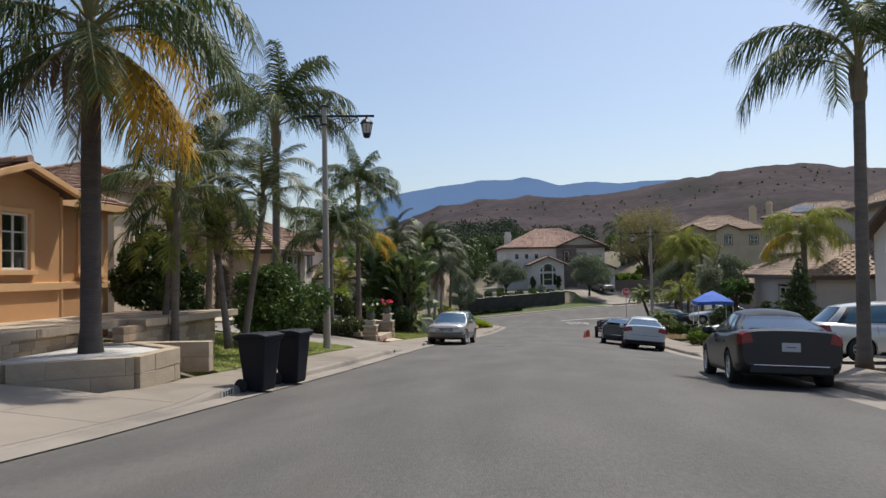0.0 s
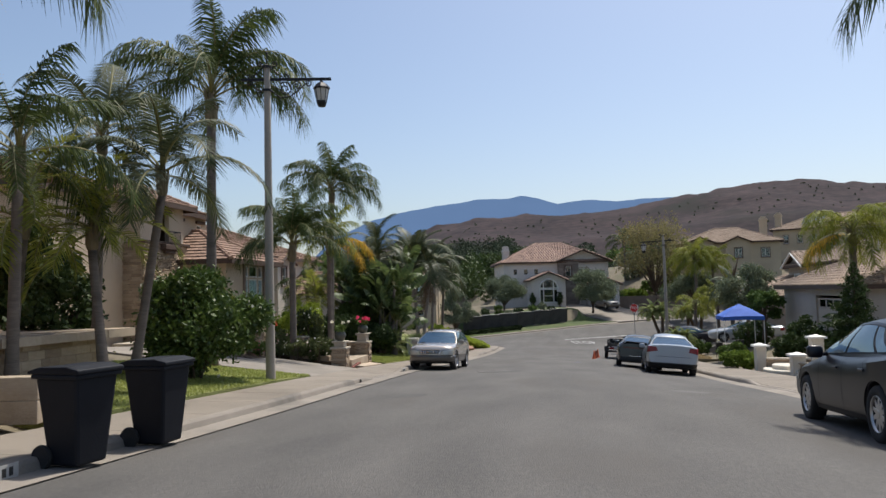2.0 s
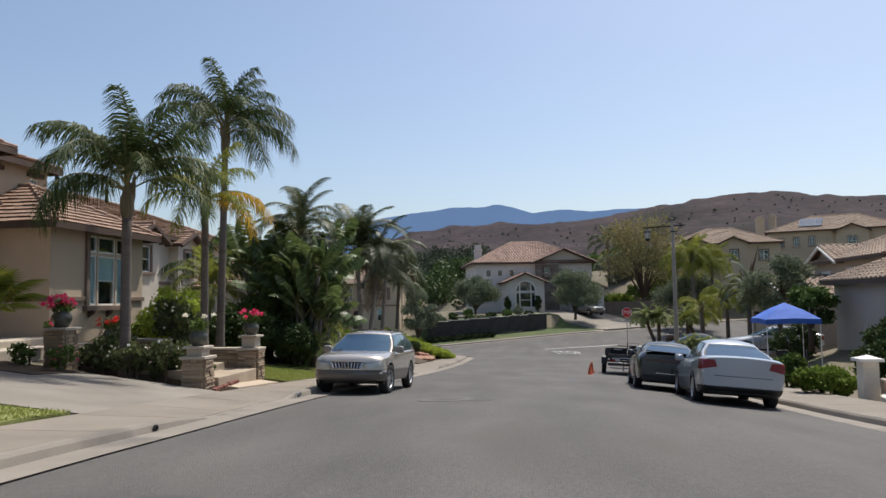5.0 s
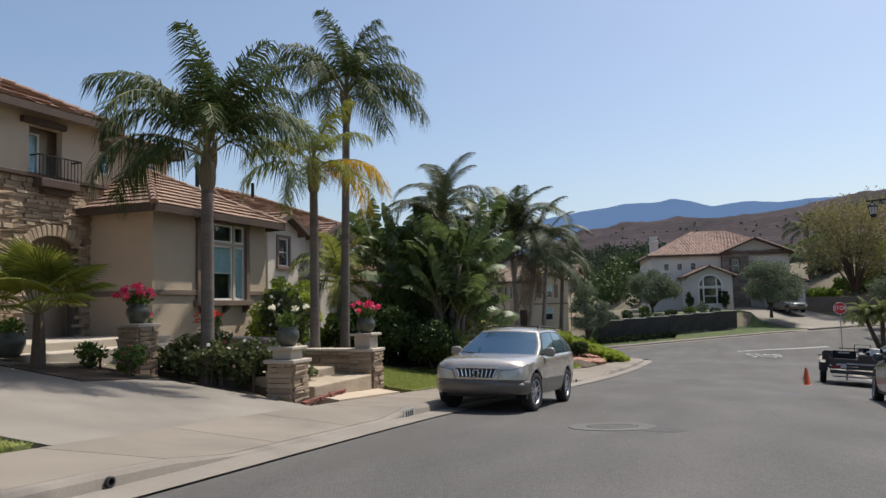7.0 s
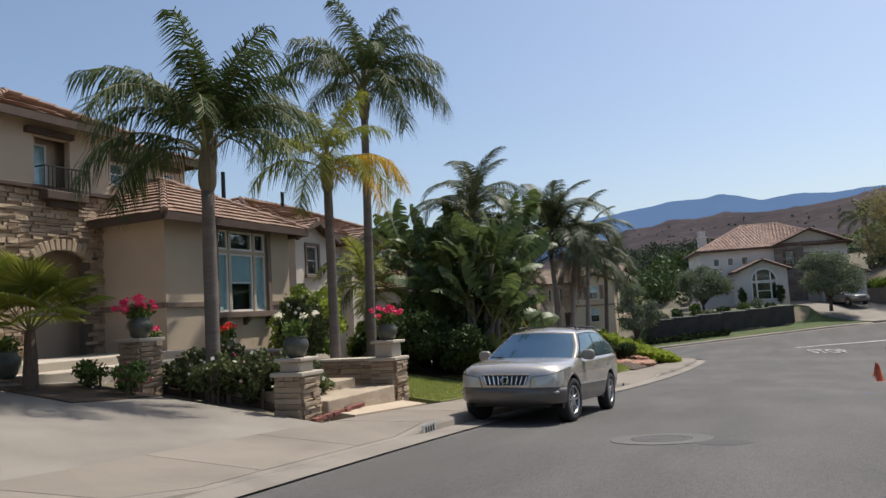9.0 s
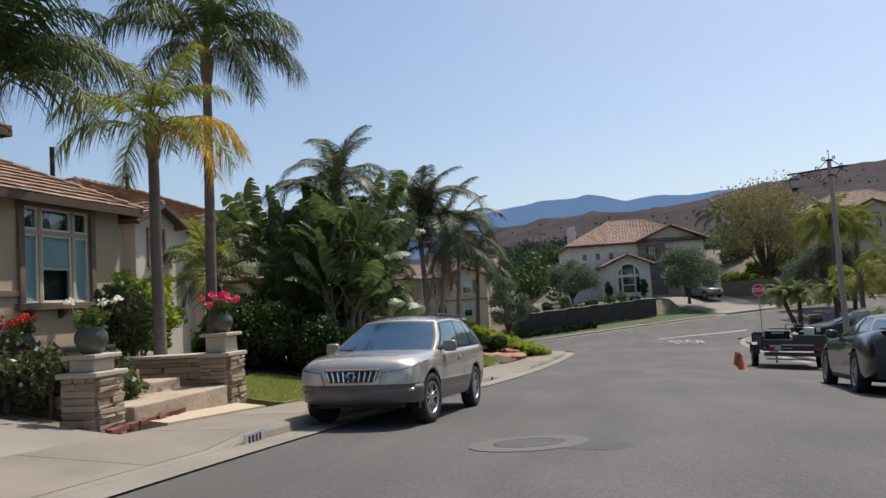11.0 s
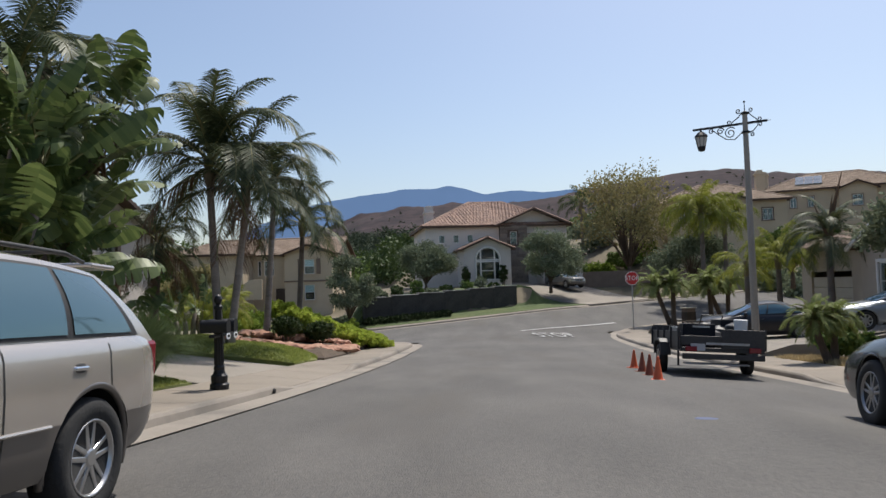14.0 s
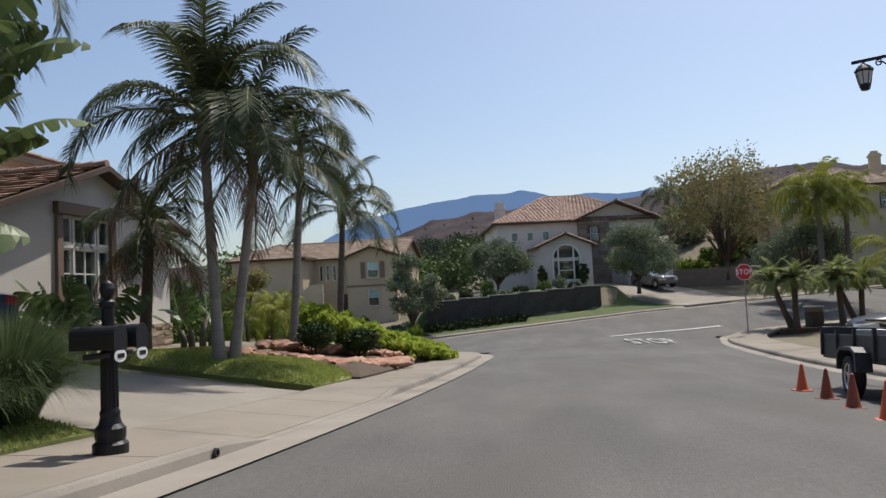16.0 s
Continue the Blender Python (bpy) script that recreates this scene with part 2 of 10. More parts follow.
def land_z(x, y):
    u, v = across(x, y)
    z = yard_z(x, y) - 0.07
    if v < 0 and x_left(y) - 2.6 < x < x_right(y) + 2.6:
        z -= 0.10
    inside = (x_left(y) - 0.3 < x < x_right(y) + 0.3 and v < 0) or -4.3 < v < 7.7
    if inside:
        z = gz(x, y) - 0.25
    r = math.hypot(x, y - 60)
    return z + (-16 - z) * smoothstep(130, 330, r)


def lines(dense, far):
    out = list(dense)
    step = dense[1] - dense[0]
    hi, lo = dense[-1], dense[0]
    while hi < far:
        step *= 1.22
        hi += step
        lo -= step
        out = [lo] + out + [hi]
    return out


_xs = lines([-44 + 1.0 * i for i in range(89)], 4200)
_ys = lines([-20 + 1.0 * i for i in range(141)], 4200)
_v = [(x, y, land_z(x, y)) for y in _ys for x in _xs]
_n = len(_xs)
_f = [(j * _n + i, j * _n + i + 1, (j + 1) * _n + i + 1, (j + 1) * _n + i) for j in range(len(_ys) - 1) for i in range(_n - 1)]
ground = tagged(new("ground", from_lists("ground", _v, _f, M["dirt"], True)), "dry brown earth of the yards and slopes", "ground", kind="structure")


# roadway
def road_sheet():
    vs, fs, at = [], [], {}
    def vert(x, y, dz=0.0):
        k = (round(x, 3), round(y, 3))
        if k not in at:
            at[k] = len(vs)
            vs.append((x, y, gz(x, y) + dz))
        return at[k]
    # the street
    ny, nx = 124, 12
    for j in range(ny):
        for i in range(nx):
            q = []
            for a, b in ((i, j), (i + 1, j), (i + 1, j + 1), (i, j + 1)):
                y = -45 + b
                x = x_left(y) - 0.02 + (x_right(y) - x_left(y) + 0.04) * a / nx
                q.append(vert(x, y))
            fs.append(q)
    return vs, fs


_v, _f = road_sheet()
road = tagged(new("road", from_lists("road", _v, _f, M["asphalt"], True)), "worn grey asphalt street running downhill", "road", kind="structure")
_v, _f = [], []
for j in range(13):
    for i in range(121):
        u, v = -60 + i * 1.0, -5.0 + 12.42 * j / 12
        x, y = on_cross(u, v)
        _v.append((x, y, gz(x, y) + 0.006))
for j in range(12):
    for i in range(120):
        _f.append((j * 121 + i, j * 121 + i + 1, (j + 1) * 121 + i + 1, (j + 1) * 121 + i))
tagged(new("cross_road", from_lists("cross_road", _v, _f, M["asphalt"], True)), "grey asphalt cross street at the junction", "road", kind="structure")


# kerb lines
def corner(p, d0, d1, r, n=10):
    """An arc that rounds the corner at p between the ways d0 and d1."""
    d0, d1 = Vector(d0).normalized(), Vector(d1).normalized()
    ang = d0.angle(d1)
    t = r * math.tan(ang / 2)
    a, b = Vector(p) - d0 * t, Vector(p) + d1 * t
    out = []
    for i in range(n + 1):
        s = i / n
        out.append(((1 - s) ** 2 * a + 2 * s * (1 - s) * Vector(p) + s * s * b))
    return [tuple(q) for q in out]


def line_pts(a, b, step=1.0):
    n = max(int(math.dist(a, b) / step), 1)
    return [(a[0] + (b[0] - a[0]) * i / n, a[1] + (b[1] - a[1]) * i / n) for i in range(n)]


_cl = corner((X_LEFT, 71.0), (0, 1), (-UX, -UY), 2.6)
KL = [(x_left(-45 + i), -45.0 + i) for i in range(int(45 + _cl[0][1]))] + _cl + line_pts(_cl[-1], (_cl[-1][0] - 45 * UX, _cl[-1][1] - 45 * UY))[1:]
_cr = corner((4.35, 78.2), (0, 1), (UX, UY), 9.0)
KR = line_pts((x_right(-45), -45), _cr[0]) + _cr + line_pts(_cr[-1], (_cr[-1][0] + 45 * UX, _cr[-1][1] + 45 * UY))[1:]
KF = [on_cross(-60 + i, 7.4) for i in range(121)]


def offset(poly, d):
    """The line d metres to the left of its way."""
    out = []
    for i, p in enumerate(poly):
        a, b = poly[max(i - 1, 0)], poly[min(i + 1, len(poly) - 1)]
        t = Vector((b[0] - a[0], b[1] - a[1])).normalized()
        out.append((p[0] - t.y * d, p[1] + t.x * d))
    return out


def cut(p, cuts):
    """How far the kerb is let down at p, 0 to 1, for driveways given by their stretch of y."""
    low = 0.0
    for a, b in cuts:
        low = max(low, smoothstep(a - 0.5, a + 0.5, p[1]) * (1 - smoothstep(b - 0.5, b + 0.5, p[1])))
    return low


def band(name, poly, offs, heights, material, label, category, cuts=(), thick=True):
    """A strip along a line: offsets across it and a height over the roadway at each."""
    rails = [offset(poly, d) for d in offs]
    vs, fs = [], []
    for i in range(len(poly)):
        low = cut(poly[i], cuts)
        for k, r in enumerate(rails):
            h = heights[k]
            if h > 0.03:
                h = h * (1 - 0.8 * low) if k < len(rails) - 1 or len(heights) > 3 else h
            vs.append((r[i][0], r[i][1], gz(*poly[i]) + h))
    n = len(rails)
    for i in range(len(poly) - 1):
        for k in range(n - 1):
            fs.append((i * n + k, (i + 1) * n + k, (i + 1) * n + k + 1, i * n + k + 1))
    return tagged(new(name, from_lists(name, vs, fs, material)), label, category, kind="structure")


LEFT_CUTS, RIGHT_CUTS, FAR_CUTS = ((-10, 11.2), (27.2, 32.6), (46.4, 52.6)), ((19.0, 28.0), (43.5, 49.5)), ((92.6, 95.6),)
band("gutter_left", KL, (-0.46, 0.0), (0.012, 0.016), M["concrete_gutter"], "pale concrete gutter strip with dark stains", "gutter", LEFT_CUTS)
band("gutter_right", KR, (0.46, 0.0), (0.012, 0.016), M["concrete_gutter"], "pale concrete gutter strip", "gutter", RIGHT_CUTS)
band("gutter_far", KF, (-0.46, 0.0), (0.012, 0.016), M["concrete_gutter"], "pale concrete gutter strip", "gutter", FAR_CUTS)
for _nm, _k, _s, _c in (("kerb_left", KL, 1, LEFT_CUTS), ("kerb_right", KR, -1, RIGHT_CUTS), ("kerb_far", KF, 1, FAR_CUTS)):
    band(_nm, _k, (0.0, 0.035 * _s, 0.07 * _s, 0.15 * _s, 0.152 * _s), (-0.02, KERB * 0.7, KERB * 0.98, KERB + 0.004, -0.05), M["concrete_gutter"], "pale weathered concrete kerb", "kerb", _c)


def pavement(name, poly, sgn, material, label, cuts, width=1.55, lo=-1e9, hi=1e9, slab_len=1.5):
    """The pavement behind a kerb, each slab a piece of its own."""
    base = thing(name, pose(0, 0, 0), label, "pavement", kind="structure")
    inner, outer = offset(poly, 0.16 * sgn), offset(poly, (0.16 + width) * sgn)
    run, i0 = 0.0, 0
    for i in range(1, len(poly)):
        run += math.dist(poly[i - 1], poly[i])
        if run >= slab_len - 0.01 or i == len(poly) - 1:
            ymid = poly[i][1]
            vs, fs = [], []
            k = i - i0 + 1
            for j in range(i0, i + 1):
                low = cut(poly[j], cuts)
                g = gz(*poly[j])
                s = 0.004
                e = 0.006 if j == i0 else (-0.006 if j == i else 0.0)
                t = Vector((poly[min(j + 1, len(poly) - 1)][0] - poly[max(j - 1, 0)][0], poly[min(j + 1, len(poly) - 1)][1] - poly[max(j - 1, 0)][1])).normalized()
                for r, h in ((inner, g + KERB * (1 - 0.8 * low) + s), (outer, g + KERB + 0.025)):
                    vs.append((r[j][0] + t.x * e, r[j][1] + t.y * e, h))
                    vs.append((r[j][0] + t.x * e, r[j][1] + t.y * e, h - 0.12))
            for j in range(k - 1):
                a, b = 4 * j, 4 * j + 4
                fs += [(a, b, b + 2, a + 2), (a + 1, a + 3, b + 3, b + 1), (a, a + 1, b + 1, b), (a + 2, b + 2, b + 3, a + 3)]
            e = 4 * (k - 1)
            fs += [(0, 2, 3, 1), (e, e + 1, e + 3, e + 2)]
            if lo < ymid < hi:
                ob = new("paving_slab", from_lists("paving_slab", vs, fs, material))
                ob.parent = base
            run, i0 = 0.0, i
    return base


pavement("pavement_left", KL, 1, M["concrete"], "tan concrete pavement in jointed slabs", LEFT_CUTS, lo=-12)
pavement("pavement_right", KR, -1, M["concrete"], "tan concrete pavement in jointed slabs", RIGHT_CUTS, lo=-5)
pavement("pavement_far", KF, 1, M["concrete"], "pale concrete pavement across the junction", FAR_CUTS, width=0.5, lo=60)


# ---- hills and mountains ----
def ridge(name, d, sky, depth, base, material, label, rough, lip=0.0):
    """A range of hills at distance d: skyline rows of (degrees to the right of +y, height)."""
    na, nr = 420, 26
    vs, fs = [], []
    a0, a1 = sky[0][0], sky[-1][0]
    az_, hs = [s[0] for s in sky], [s[1] for s in sky]
    for i in range(na + 1):
        az = a0 + (a1 - a0) * i / na
        h = float(np.interp(az, az_, hs))
        for k in range(nr + 1):
            t = k / nr
            r = d - depth * (1 - t)
            x, y = r * math.sin(radians(az)), r * math.cos(radians(az))
            n = noise.fractal(Vector((x, y, 0)) / (depth * 0.22), 1.0, 2.1, 5)
            z = base + (h - base) * (t ** 1.0) + rough * n * (0.35 + 0.65 * math.sin(math.pi * min(t, 0.9)))
            if t > 0.97:
                z = h + rough * 0.55 * noise.fractal(Vector((az * 0.55, 3.1, 0)), 1.0, 2.1, 5)
            vs.append((x, y, z))
    m = nr + 1
    for i in range(na):
        for k in range(nr):
            fs.append((i * m + k, (i + 1) * m + k, (i + 1) * m + k + 1, i * m + k + 1))
    return tagged(new(name, from_lists(name, vs, fs, material, True)), label, "hills", kind="structure")


# skyline of the brown hill and of the blue range, as (degrees, metres up)
HILL = [(-45, 26), (-30, 30), (-18, 40), (-13.5, 48), (-11.4, 58), (-9.8, 66), (-8.3, 69), (-6.1, 71.5), (-3.8, 73), (-0.8, 72.5), (2.5, 74), (4.6, 76.5), (6.7, 80.5), (8.7, 84.5), (10.7, 88), (12.6, 90.6), (14.5, 92), (16.6, 92.4), (18.1, 89.5), (19.8, 86), (22, 82.5), (26, 79), (35, 76), (50, 70)]
RANGE = [(-45, -10), (-23, -10), (-20.5, 30), (-18, 82), (-14.6, 112), (-12.0, 123), (-10.0, 129), (-8.5, 133.5), (-6.4, 137.5), (-4.5, 138.6), (-3.3, 140.5), (-2.0, 136.5), (-0.5, 127.8), (0.9, 130.5), (2.3, 131.5), (4.0, 127), (5.6, 128.5), (8, 128), (14, 118), (30, 100), (45, 85)]
ridge("hill", 720, HILL, 420, -14, M["hill"], "dry brown scrub-covered hillside", 5.0)
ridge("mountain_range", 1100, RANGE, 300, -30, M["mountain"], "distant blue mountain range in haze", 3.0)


# ---- building materials ----
def stucco(name, c, d=0.12):
    return surface(name, tuple(v * (1 - d) for v in c), tuple(min(v * (1 + d), 0.95) for v in c), 0.9, 25.0, 0.5, 0.35, 0.35, c3=tuple(v * 0.86 for v in c), bump_scale=60.0)


M["stucco_orange"] = stucco("stucco_orange", (0.56, 0.30, 0.135))
M["trim_orange"] = stucco("trim_orange", (0.66, 0.40, 0.20))
M["stucco_beige"] = stucco("stucco_beige", (0.50, 0.40, 0.29))
M["stucco_cream"] = stucco("stucco_cream", (0.57, 0.51, 0.42))
M["stucco_white"] = stucco("stucco_white", (0.62, 0.575, 0.53))
M["stucco_tan"] = stucco("stucco_tan", (0.50, 0.41, 0.29))
M["stucco_grey"] = stucco("stucco_grey", (0.44, 0.40, 0.35))
M["trim_brown"] = surface("trim_brown", (0.055, 0.033, 0.022), (0.10, 0.06, 0.042), 0.7, 20, 2, 0.5, 0.1)
M["trim_taupe"] = surface("trim_taupe", (0.16, 0.115, 0.085), (0.22, 0.16, 0.12), 0.75, 20, 2, 0.5, 0.1)
M["frame_white"] = surface("frame_white", (0.66, 0.64, 0.60), (0.8, 0.78, 0.74), 0.5, 20, 2, 0.5, 0.05)
M["dark_wood"] = surface("dark_wood", (0.03, 0.02, 0.014), (0.07, 0.045, 0.03), 0.6, 12, 2, 0.5, 0.1, stretch=(1, 1, 0.1))
M["garage"] = surface("garage_panel", (0.40, 0.35, 0.29), (0.48, 0.43, 0.36), 0.6, 20, 1.5, 0.4, 0.05)
M["iron"] = surface("black_iron", (0.012, 0.012, 0.012), (0.03, 0.028, 0.026), 0.5, 30, 3, 0.5, 0.05, metal=0.6)
# for a sheet behind the panes: the room's darkness is its colour
M["room"] = plain("dim_room", (0.05, 0.047, 0.043), 0.9)
M["curtain"] = surface("curtain", (0.68, 0.68, 0.66), (0.84, 0.83, 0.80), 0.9, 6, 1, 0.5, 0.3, stretch=(6, 6, 0.2))


def tile_mat(name, c1, c2):
    m, nt, p = _nodes(name)
    N, L = nt.nodes.new, nt.links.new
    g = N("ShaderNodeNewGeometry")
    tc = N("ShaderNodeTexCoord")
    n = N("ShaderNodeTexNoise")
    n.inputs["Scale"].default_value, n.inputs["Detail"].default_value = 1.3, 5.0
    L(tc.outputs["Object"], n.inputs["Vector"])
    a = N("ShaderNodeMath")
    a.operation = 'MULTIPLY_ADD'
    L(g.outputs["Random Per Island"], a.inputs[0])
    a.inputs[1].default_value = 0.6
    b = N("ShaderNodeMath")
    b.operation = 'MULTIPLY_ADD'
    L(n.outputs[0], b.inputs[0])
    b.inputs[1].default_value, b.inputs[2].default_value = 1.2, -0.4
    L(b.outputs[0], a.inputs[2])
    cm = N("ShaderNodeMix")
    cm.data_type = 'RGBA'
    L(a.outputs[0], cm.inputs[0])
    cm.inputs[6].default_value, cm.inputs[7].default_value = rgba(c1), rgba(c2)
    L(cm.outputs[2], p.inputs["Base Color"])
    p.inputs["Roughness"].default_value = 0.85
    n2 = N("ShaderNodeTexNoise")
    n2.inputs["Scale"].default_value = 40.0
    L(tc.outputs["Object"], n2.inputs["Vector"])
    bp = N("ShaderNodeBump")
    bp.inputs["Strength"].default_value, bp.inputs["Distance"].default_value = 0.25, 0.02
    L(n2.outputs[0], bp.inputs["Height"])
    L(bp.outputs[0], p.inputs["Normal"])
    return m


M["tile_brown"] = tile_mat("tile_brown", (0.19, 0.115, 0.078), (0.36, 0.235, 0.168))
M["tile_terra"] = tile_mat("tile_terra", (0.19, 0.122, 0.098), (0.40, 0.265, 0.20))
M["tile_tan"] = tile_mat("tile_tan", (0.22, 0.155, 0.11), (0.36, 0.27, 0.20))


def glass_mat(name, tint=(0.8, 0.9, 0.92), rough=0.02):
    """Window glass: see-through, with a mirror gloss that grows at grazing angles."""
    m, nt, p = _nodes(name)
    N, L = nt.nodes.new, nt.links.new
    tr = N("ShaderNodeBsdfTransparent")
    tr.inputs[0].default_value = rgba(tint)
    gl = N("ShaderNodeBsdfGlossy")
    gl.inputs["Roughness"].default_value = rough
    gl.inputs[0].default_value = (0.9, 0.95, 1.0, 1)
    lw = N("ShaderNodeLayerWeight")
    lw.inputs[0].default_value = 0.5
    pw = N("ShaderNodeMath")
    pw.operation = 'POWER'
    L(lw.outputs["Facing"], pw.inputs[0])
    pw.inputs[1].default_value = 4.0
    fr = N("ShaderNodeMath")
    fr.operation = 'MULTIPLY_ADD'
    L(pw.outputs[0], fr.inputs[0])
    fr.inputs[1].default_value, fr.inputs[2].default_value = 0.9, 0.07
    ms = N("ShaderNodeMixShader")
    L(fr.outputs[0], ms.inputs[0])
    L(tr.outputs[0], ms.inputs[1])
    L(gl.outputs[0], ms.inputs[2])
    L(ms.outputs[0], nt.nodes["Material Output"].inputs[0])
    return m


M["glass"] = glass_mat("window_glass")
M["glass_dark"] = glass_mat("tinted_glass", (0.28, 0.36, 0.38))


# ---- building tools: local x along the front, y into the house, z up ----
def wall(parent, name, x0, y0, x1, y1, z0, z1, material, holes=(), thick=0.2, label=""):
    """A wall from (x0, y0) to (x1, y1), seen from its right-hand side; holes: (from, to, low, high) along it."""
    ln = math.dist((x0, y0), (x1, y1))
    xs = sorted({0.0, ln, *[h[0] for h in holes], *[h[1] for h in holes]})
    zs = sorted({z0, z1, *[h[2] for h in holes], *[h[3] for h in holes]})
    bm = bmesh.new()
    def q(*ps):
        bm.faces.new([bm.verts.new(p) for p in ps])
    def inside(a, b):
        return any(h[0] - 1e-6 < a < h[1] + 1e-6 and h[2] - 1e-6 < b < h[3] + 1e-6 for h in holes)
    for a, b in zip(xs, xs[1:]):
        for c, d in zip(zs, zs[1:]):
            if inside((a + b) / 2, (c + d) / 2):
                continue
            q((a, 0, c), (b, 0, c), (b, 0, d), (a, 0, d))
            q((b, thick, c), (a, thick, c), (a, thick, d), (b, thick, d))
    for a, b, c, d in holes:
        q((a, 0, c), (a, 0, d), (a, thick, d), (a, thick, c))
        q((b, 0, d), (b, 0, c), (b, thick, c), (b, thick, d))
        q((a, 0, c), (a, thick, c), (b, thick, c), (b, 0, c))
        q((a, 0, d), (b, 0, d), (b, thick, d), (a, thick, d))
    me = bpy.data.meshes.new(name)
    bm.to_mesh(me)
    bm.free()
    me.materials.append(material)
    at = Matrix.Translation((x0, y0, 0)) @ Matrix.Rotation(math.atan2(y1 - y0, x1 - x0), 4, 'Z')
    return part(name, me, None, parent, label, at=at)


def gable_wall(parent, x0, x1, y, z, peak, material, thick=0.2, z0=None):
    """A triangle of wall over a front."""
    bm = bmesh.new()
    prism(bm, [(x0, z), (x1, z), ((x0 + x1) / 2, peak)], y, y + thick, "y")
    return part("gable", bm, material, parent)


def window(parent, x, z, w, h, cols=2, rows=2, y=0.0, frame=None, trim=None, fill="room", sill=True, tw=0.12, at=None, blind=0.0):
    """A window in the wall plane y, its lower left corner at x, z."""
    frame = frame or M["frame_white"]
    win = new("window")
    win.parent = parent
    win.matrix_basis = (at or Matrix.Identity(4)) @ Matrix.Translation((x, y, z))
    bm = bmesh.new()
    f = 0.055
    box(bm, w / 2, 0.06, f / 2, w, 0.06, f)
    box(bm, w / 2, 0.06, h - f / 2, w, 0.06, f)
    box(bm, f / 2, 0.06, h / 2, f, 0.06, h - 2 * f)
    box(bm, w - f / 2, 0.06, h / 2, f, 0.06, h - 2 * f)
    part("window_frame", bm, frame, win)
    bm = bmesh.new()
    for i in range(1, cols):
        box(bm, w * i / cols, 0.06, h / 2, 0.035, 0.04, h - 2 * f)
    for j in range(1, rows):
        box(bm, w / 2, 0.058, h * j / rows, w - 2 * f, 0.035, 0.03)
    if cols > 1 or rows > 1:
        part("muntins", bm, frame, win)
    else:
        bm.free()
    bm = bmesh.new()
    box(bm, w / 2, 0.075, h / 2, w - 2 * f, 0.008, h - 2 * f)
    part("pane", bm, M["glass"], win).visible_shadow = False
    bm = bmesh.new()
    box(bm, w / 2, 0.32, h / 2, w + 0.3, 0.02, h + 0.3)
    part("interior", bm, M[fill], win)
    if blind > 0:
        bm = bmesh.new()
        box(bm, w / 2, 0.105, h - h * blind / 2, w - 0.06, 0.02, h * blind)
        part("blind", bm, M["curtain"], win)
    if trim:
        bm = bmesh.new()
        box(bm, w / 2, -0.02, h + tw / 2, w + 2 * tw, 0.08, tw)
        box(bm, -tw / 2, -0.02, h / 2, tw, 0.08, h)
        box(bm, w + tw / 2, -0.02, h / 2, tw, 0.08, h)
        if sill:
            box(bm, w / 2, -0.05, -tw / 2, w + 2 * tw + 0.1, 0.16, tw)
        part("trim", bm, trim, win, bevel=0.008)
    return win


def tiles(e0, e1, r0, r1, course=0.34, wide=0.33, lift=0.035, barrel=False, seed=1):
    """Roof tiles over the plane between the eave e0-e1 and the ridge r0-r1, course by course."""
    e0, e1, r0, r1 = Vector(e0), Vector(e1), Vector(r0), Vector(r1)
    up = ((r0 + r1) / 2 - (e0 + e1) / 2)
    nrm = (e1 - e0).cross(up).normalized()
    if nrm.z < 0:
        nrm = -nrm
    n = max(int(round(up.length / course)), 1)
    rg = random.Random(seed)
    vs, fs = [], []
    for j in range(n):
        a, b = e0.lerp(r0, j / n), e1.lerp(r1, j / n)
        c, d = e0.lerp(r0, min((j + 1.12) / n, 1)), e1.lerp(r1, min((j + 1.12) / n, 1))
        k = max(int(round((b - a).length / wide)), 1)
        for i in range(k):
            s, t = i / k, (i + 0.97) / k
            p = [a.lerp(b, s), a.lerp(b, t), c.lerp(d, t), c.lerp(d, s)]
            li = lift * (1 + 0.35 * (rg.random() - 0.5))
            o = len(vs)
            if barrel:
                for f_, hgt in ((0.0, 0.1), (0.25, 1.0), (0.62, 1.0), (0.85, 0.1), (1.0, 0.1)):
                    lo, hi = p[0].lerp(p[1], f_), p[3].lerp(p[2], f_)
                    vs += [lo + nrm * (li + 0.07 * hgt), hi + nrm * (0.005 + 0.07 * hgt), lo + nrm * (li - 0.03)]
                for q in range(4):
                    x = o + 3 * q
                    fs += [(x, x + 3, x + 4, x + 1), (x + 2, x + 5, x + 3, x)]
            else:
                back = (p[3] - p[0]) * 0.16
                li *= 1.7
                vs += [p[0] + nrm * li, p[1] + nrm * li, p[2] + nrm * 0.012, p[3] + nrm * 0.012, p[0] + back - nrm * 0.01, p[1] + back - nrm * 0.01]
                fs += [(o, o + 1, o + 2, o + 3), (o + 4, o + 5, o + 1, o)]
    return vs, fs


def add_tiles(store, *args, **kw):
    vs, fs = tiles(*args, **kw)
    o = len(store[0])
    store[0].extend(vs)
    store[1].extend([tuple(i + o for i in f) for f in fs])


def caps(bm, a, b, r=0.11, step=0.4):
    """Lapped ridge tiles from a to b."""
    a, b = Vector(a), Vector(b)
    n = max(int((b - a).length / step), 1)
    for i in range(n):
        p, q = a.lerp(b, i / n), a.lerp(b, (i + 1.1) / n)
        tube(bm, [p + Vector((0, 0, 0.03)), q + Vector((0, 0, 0.01))], [r, r * 0.8], 7)


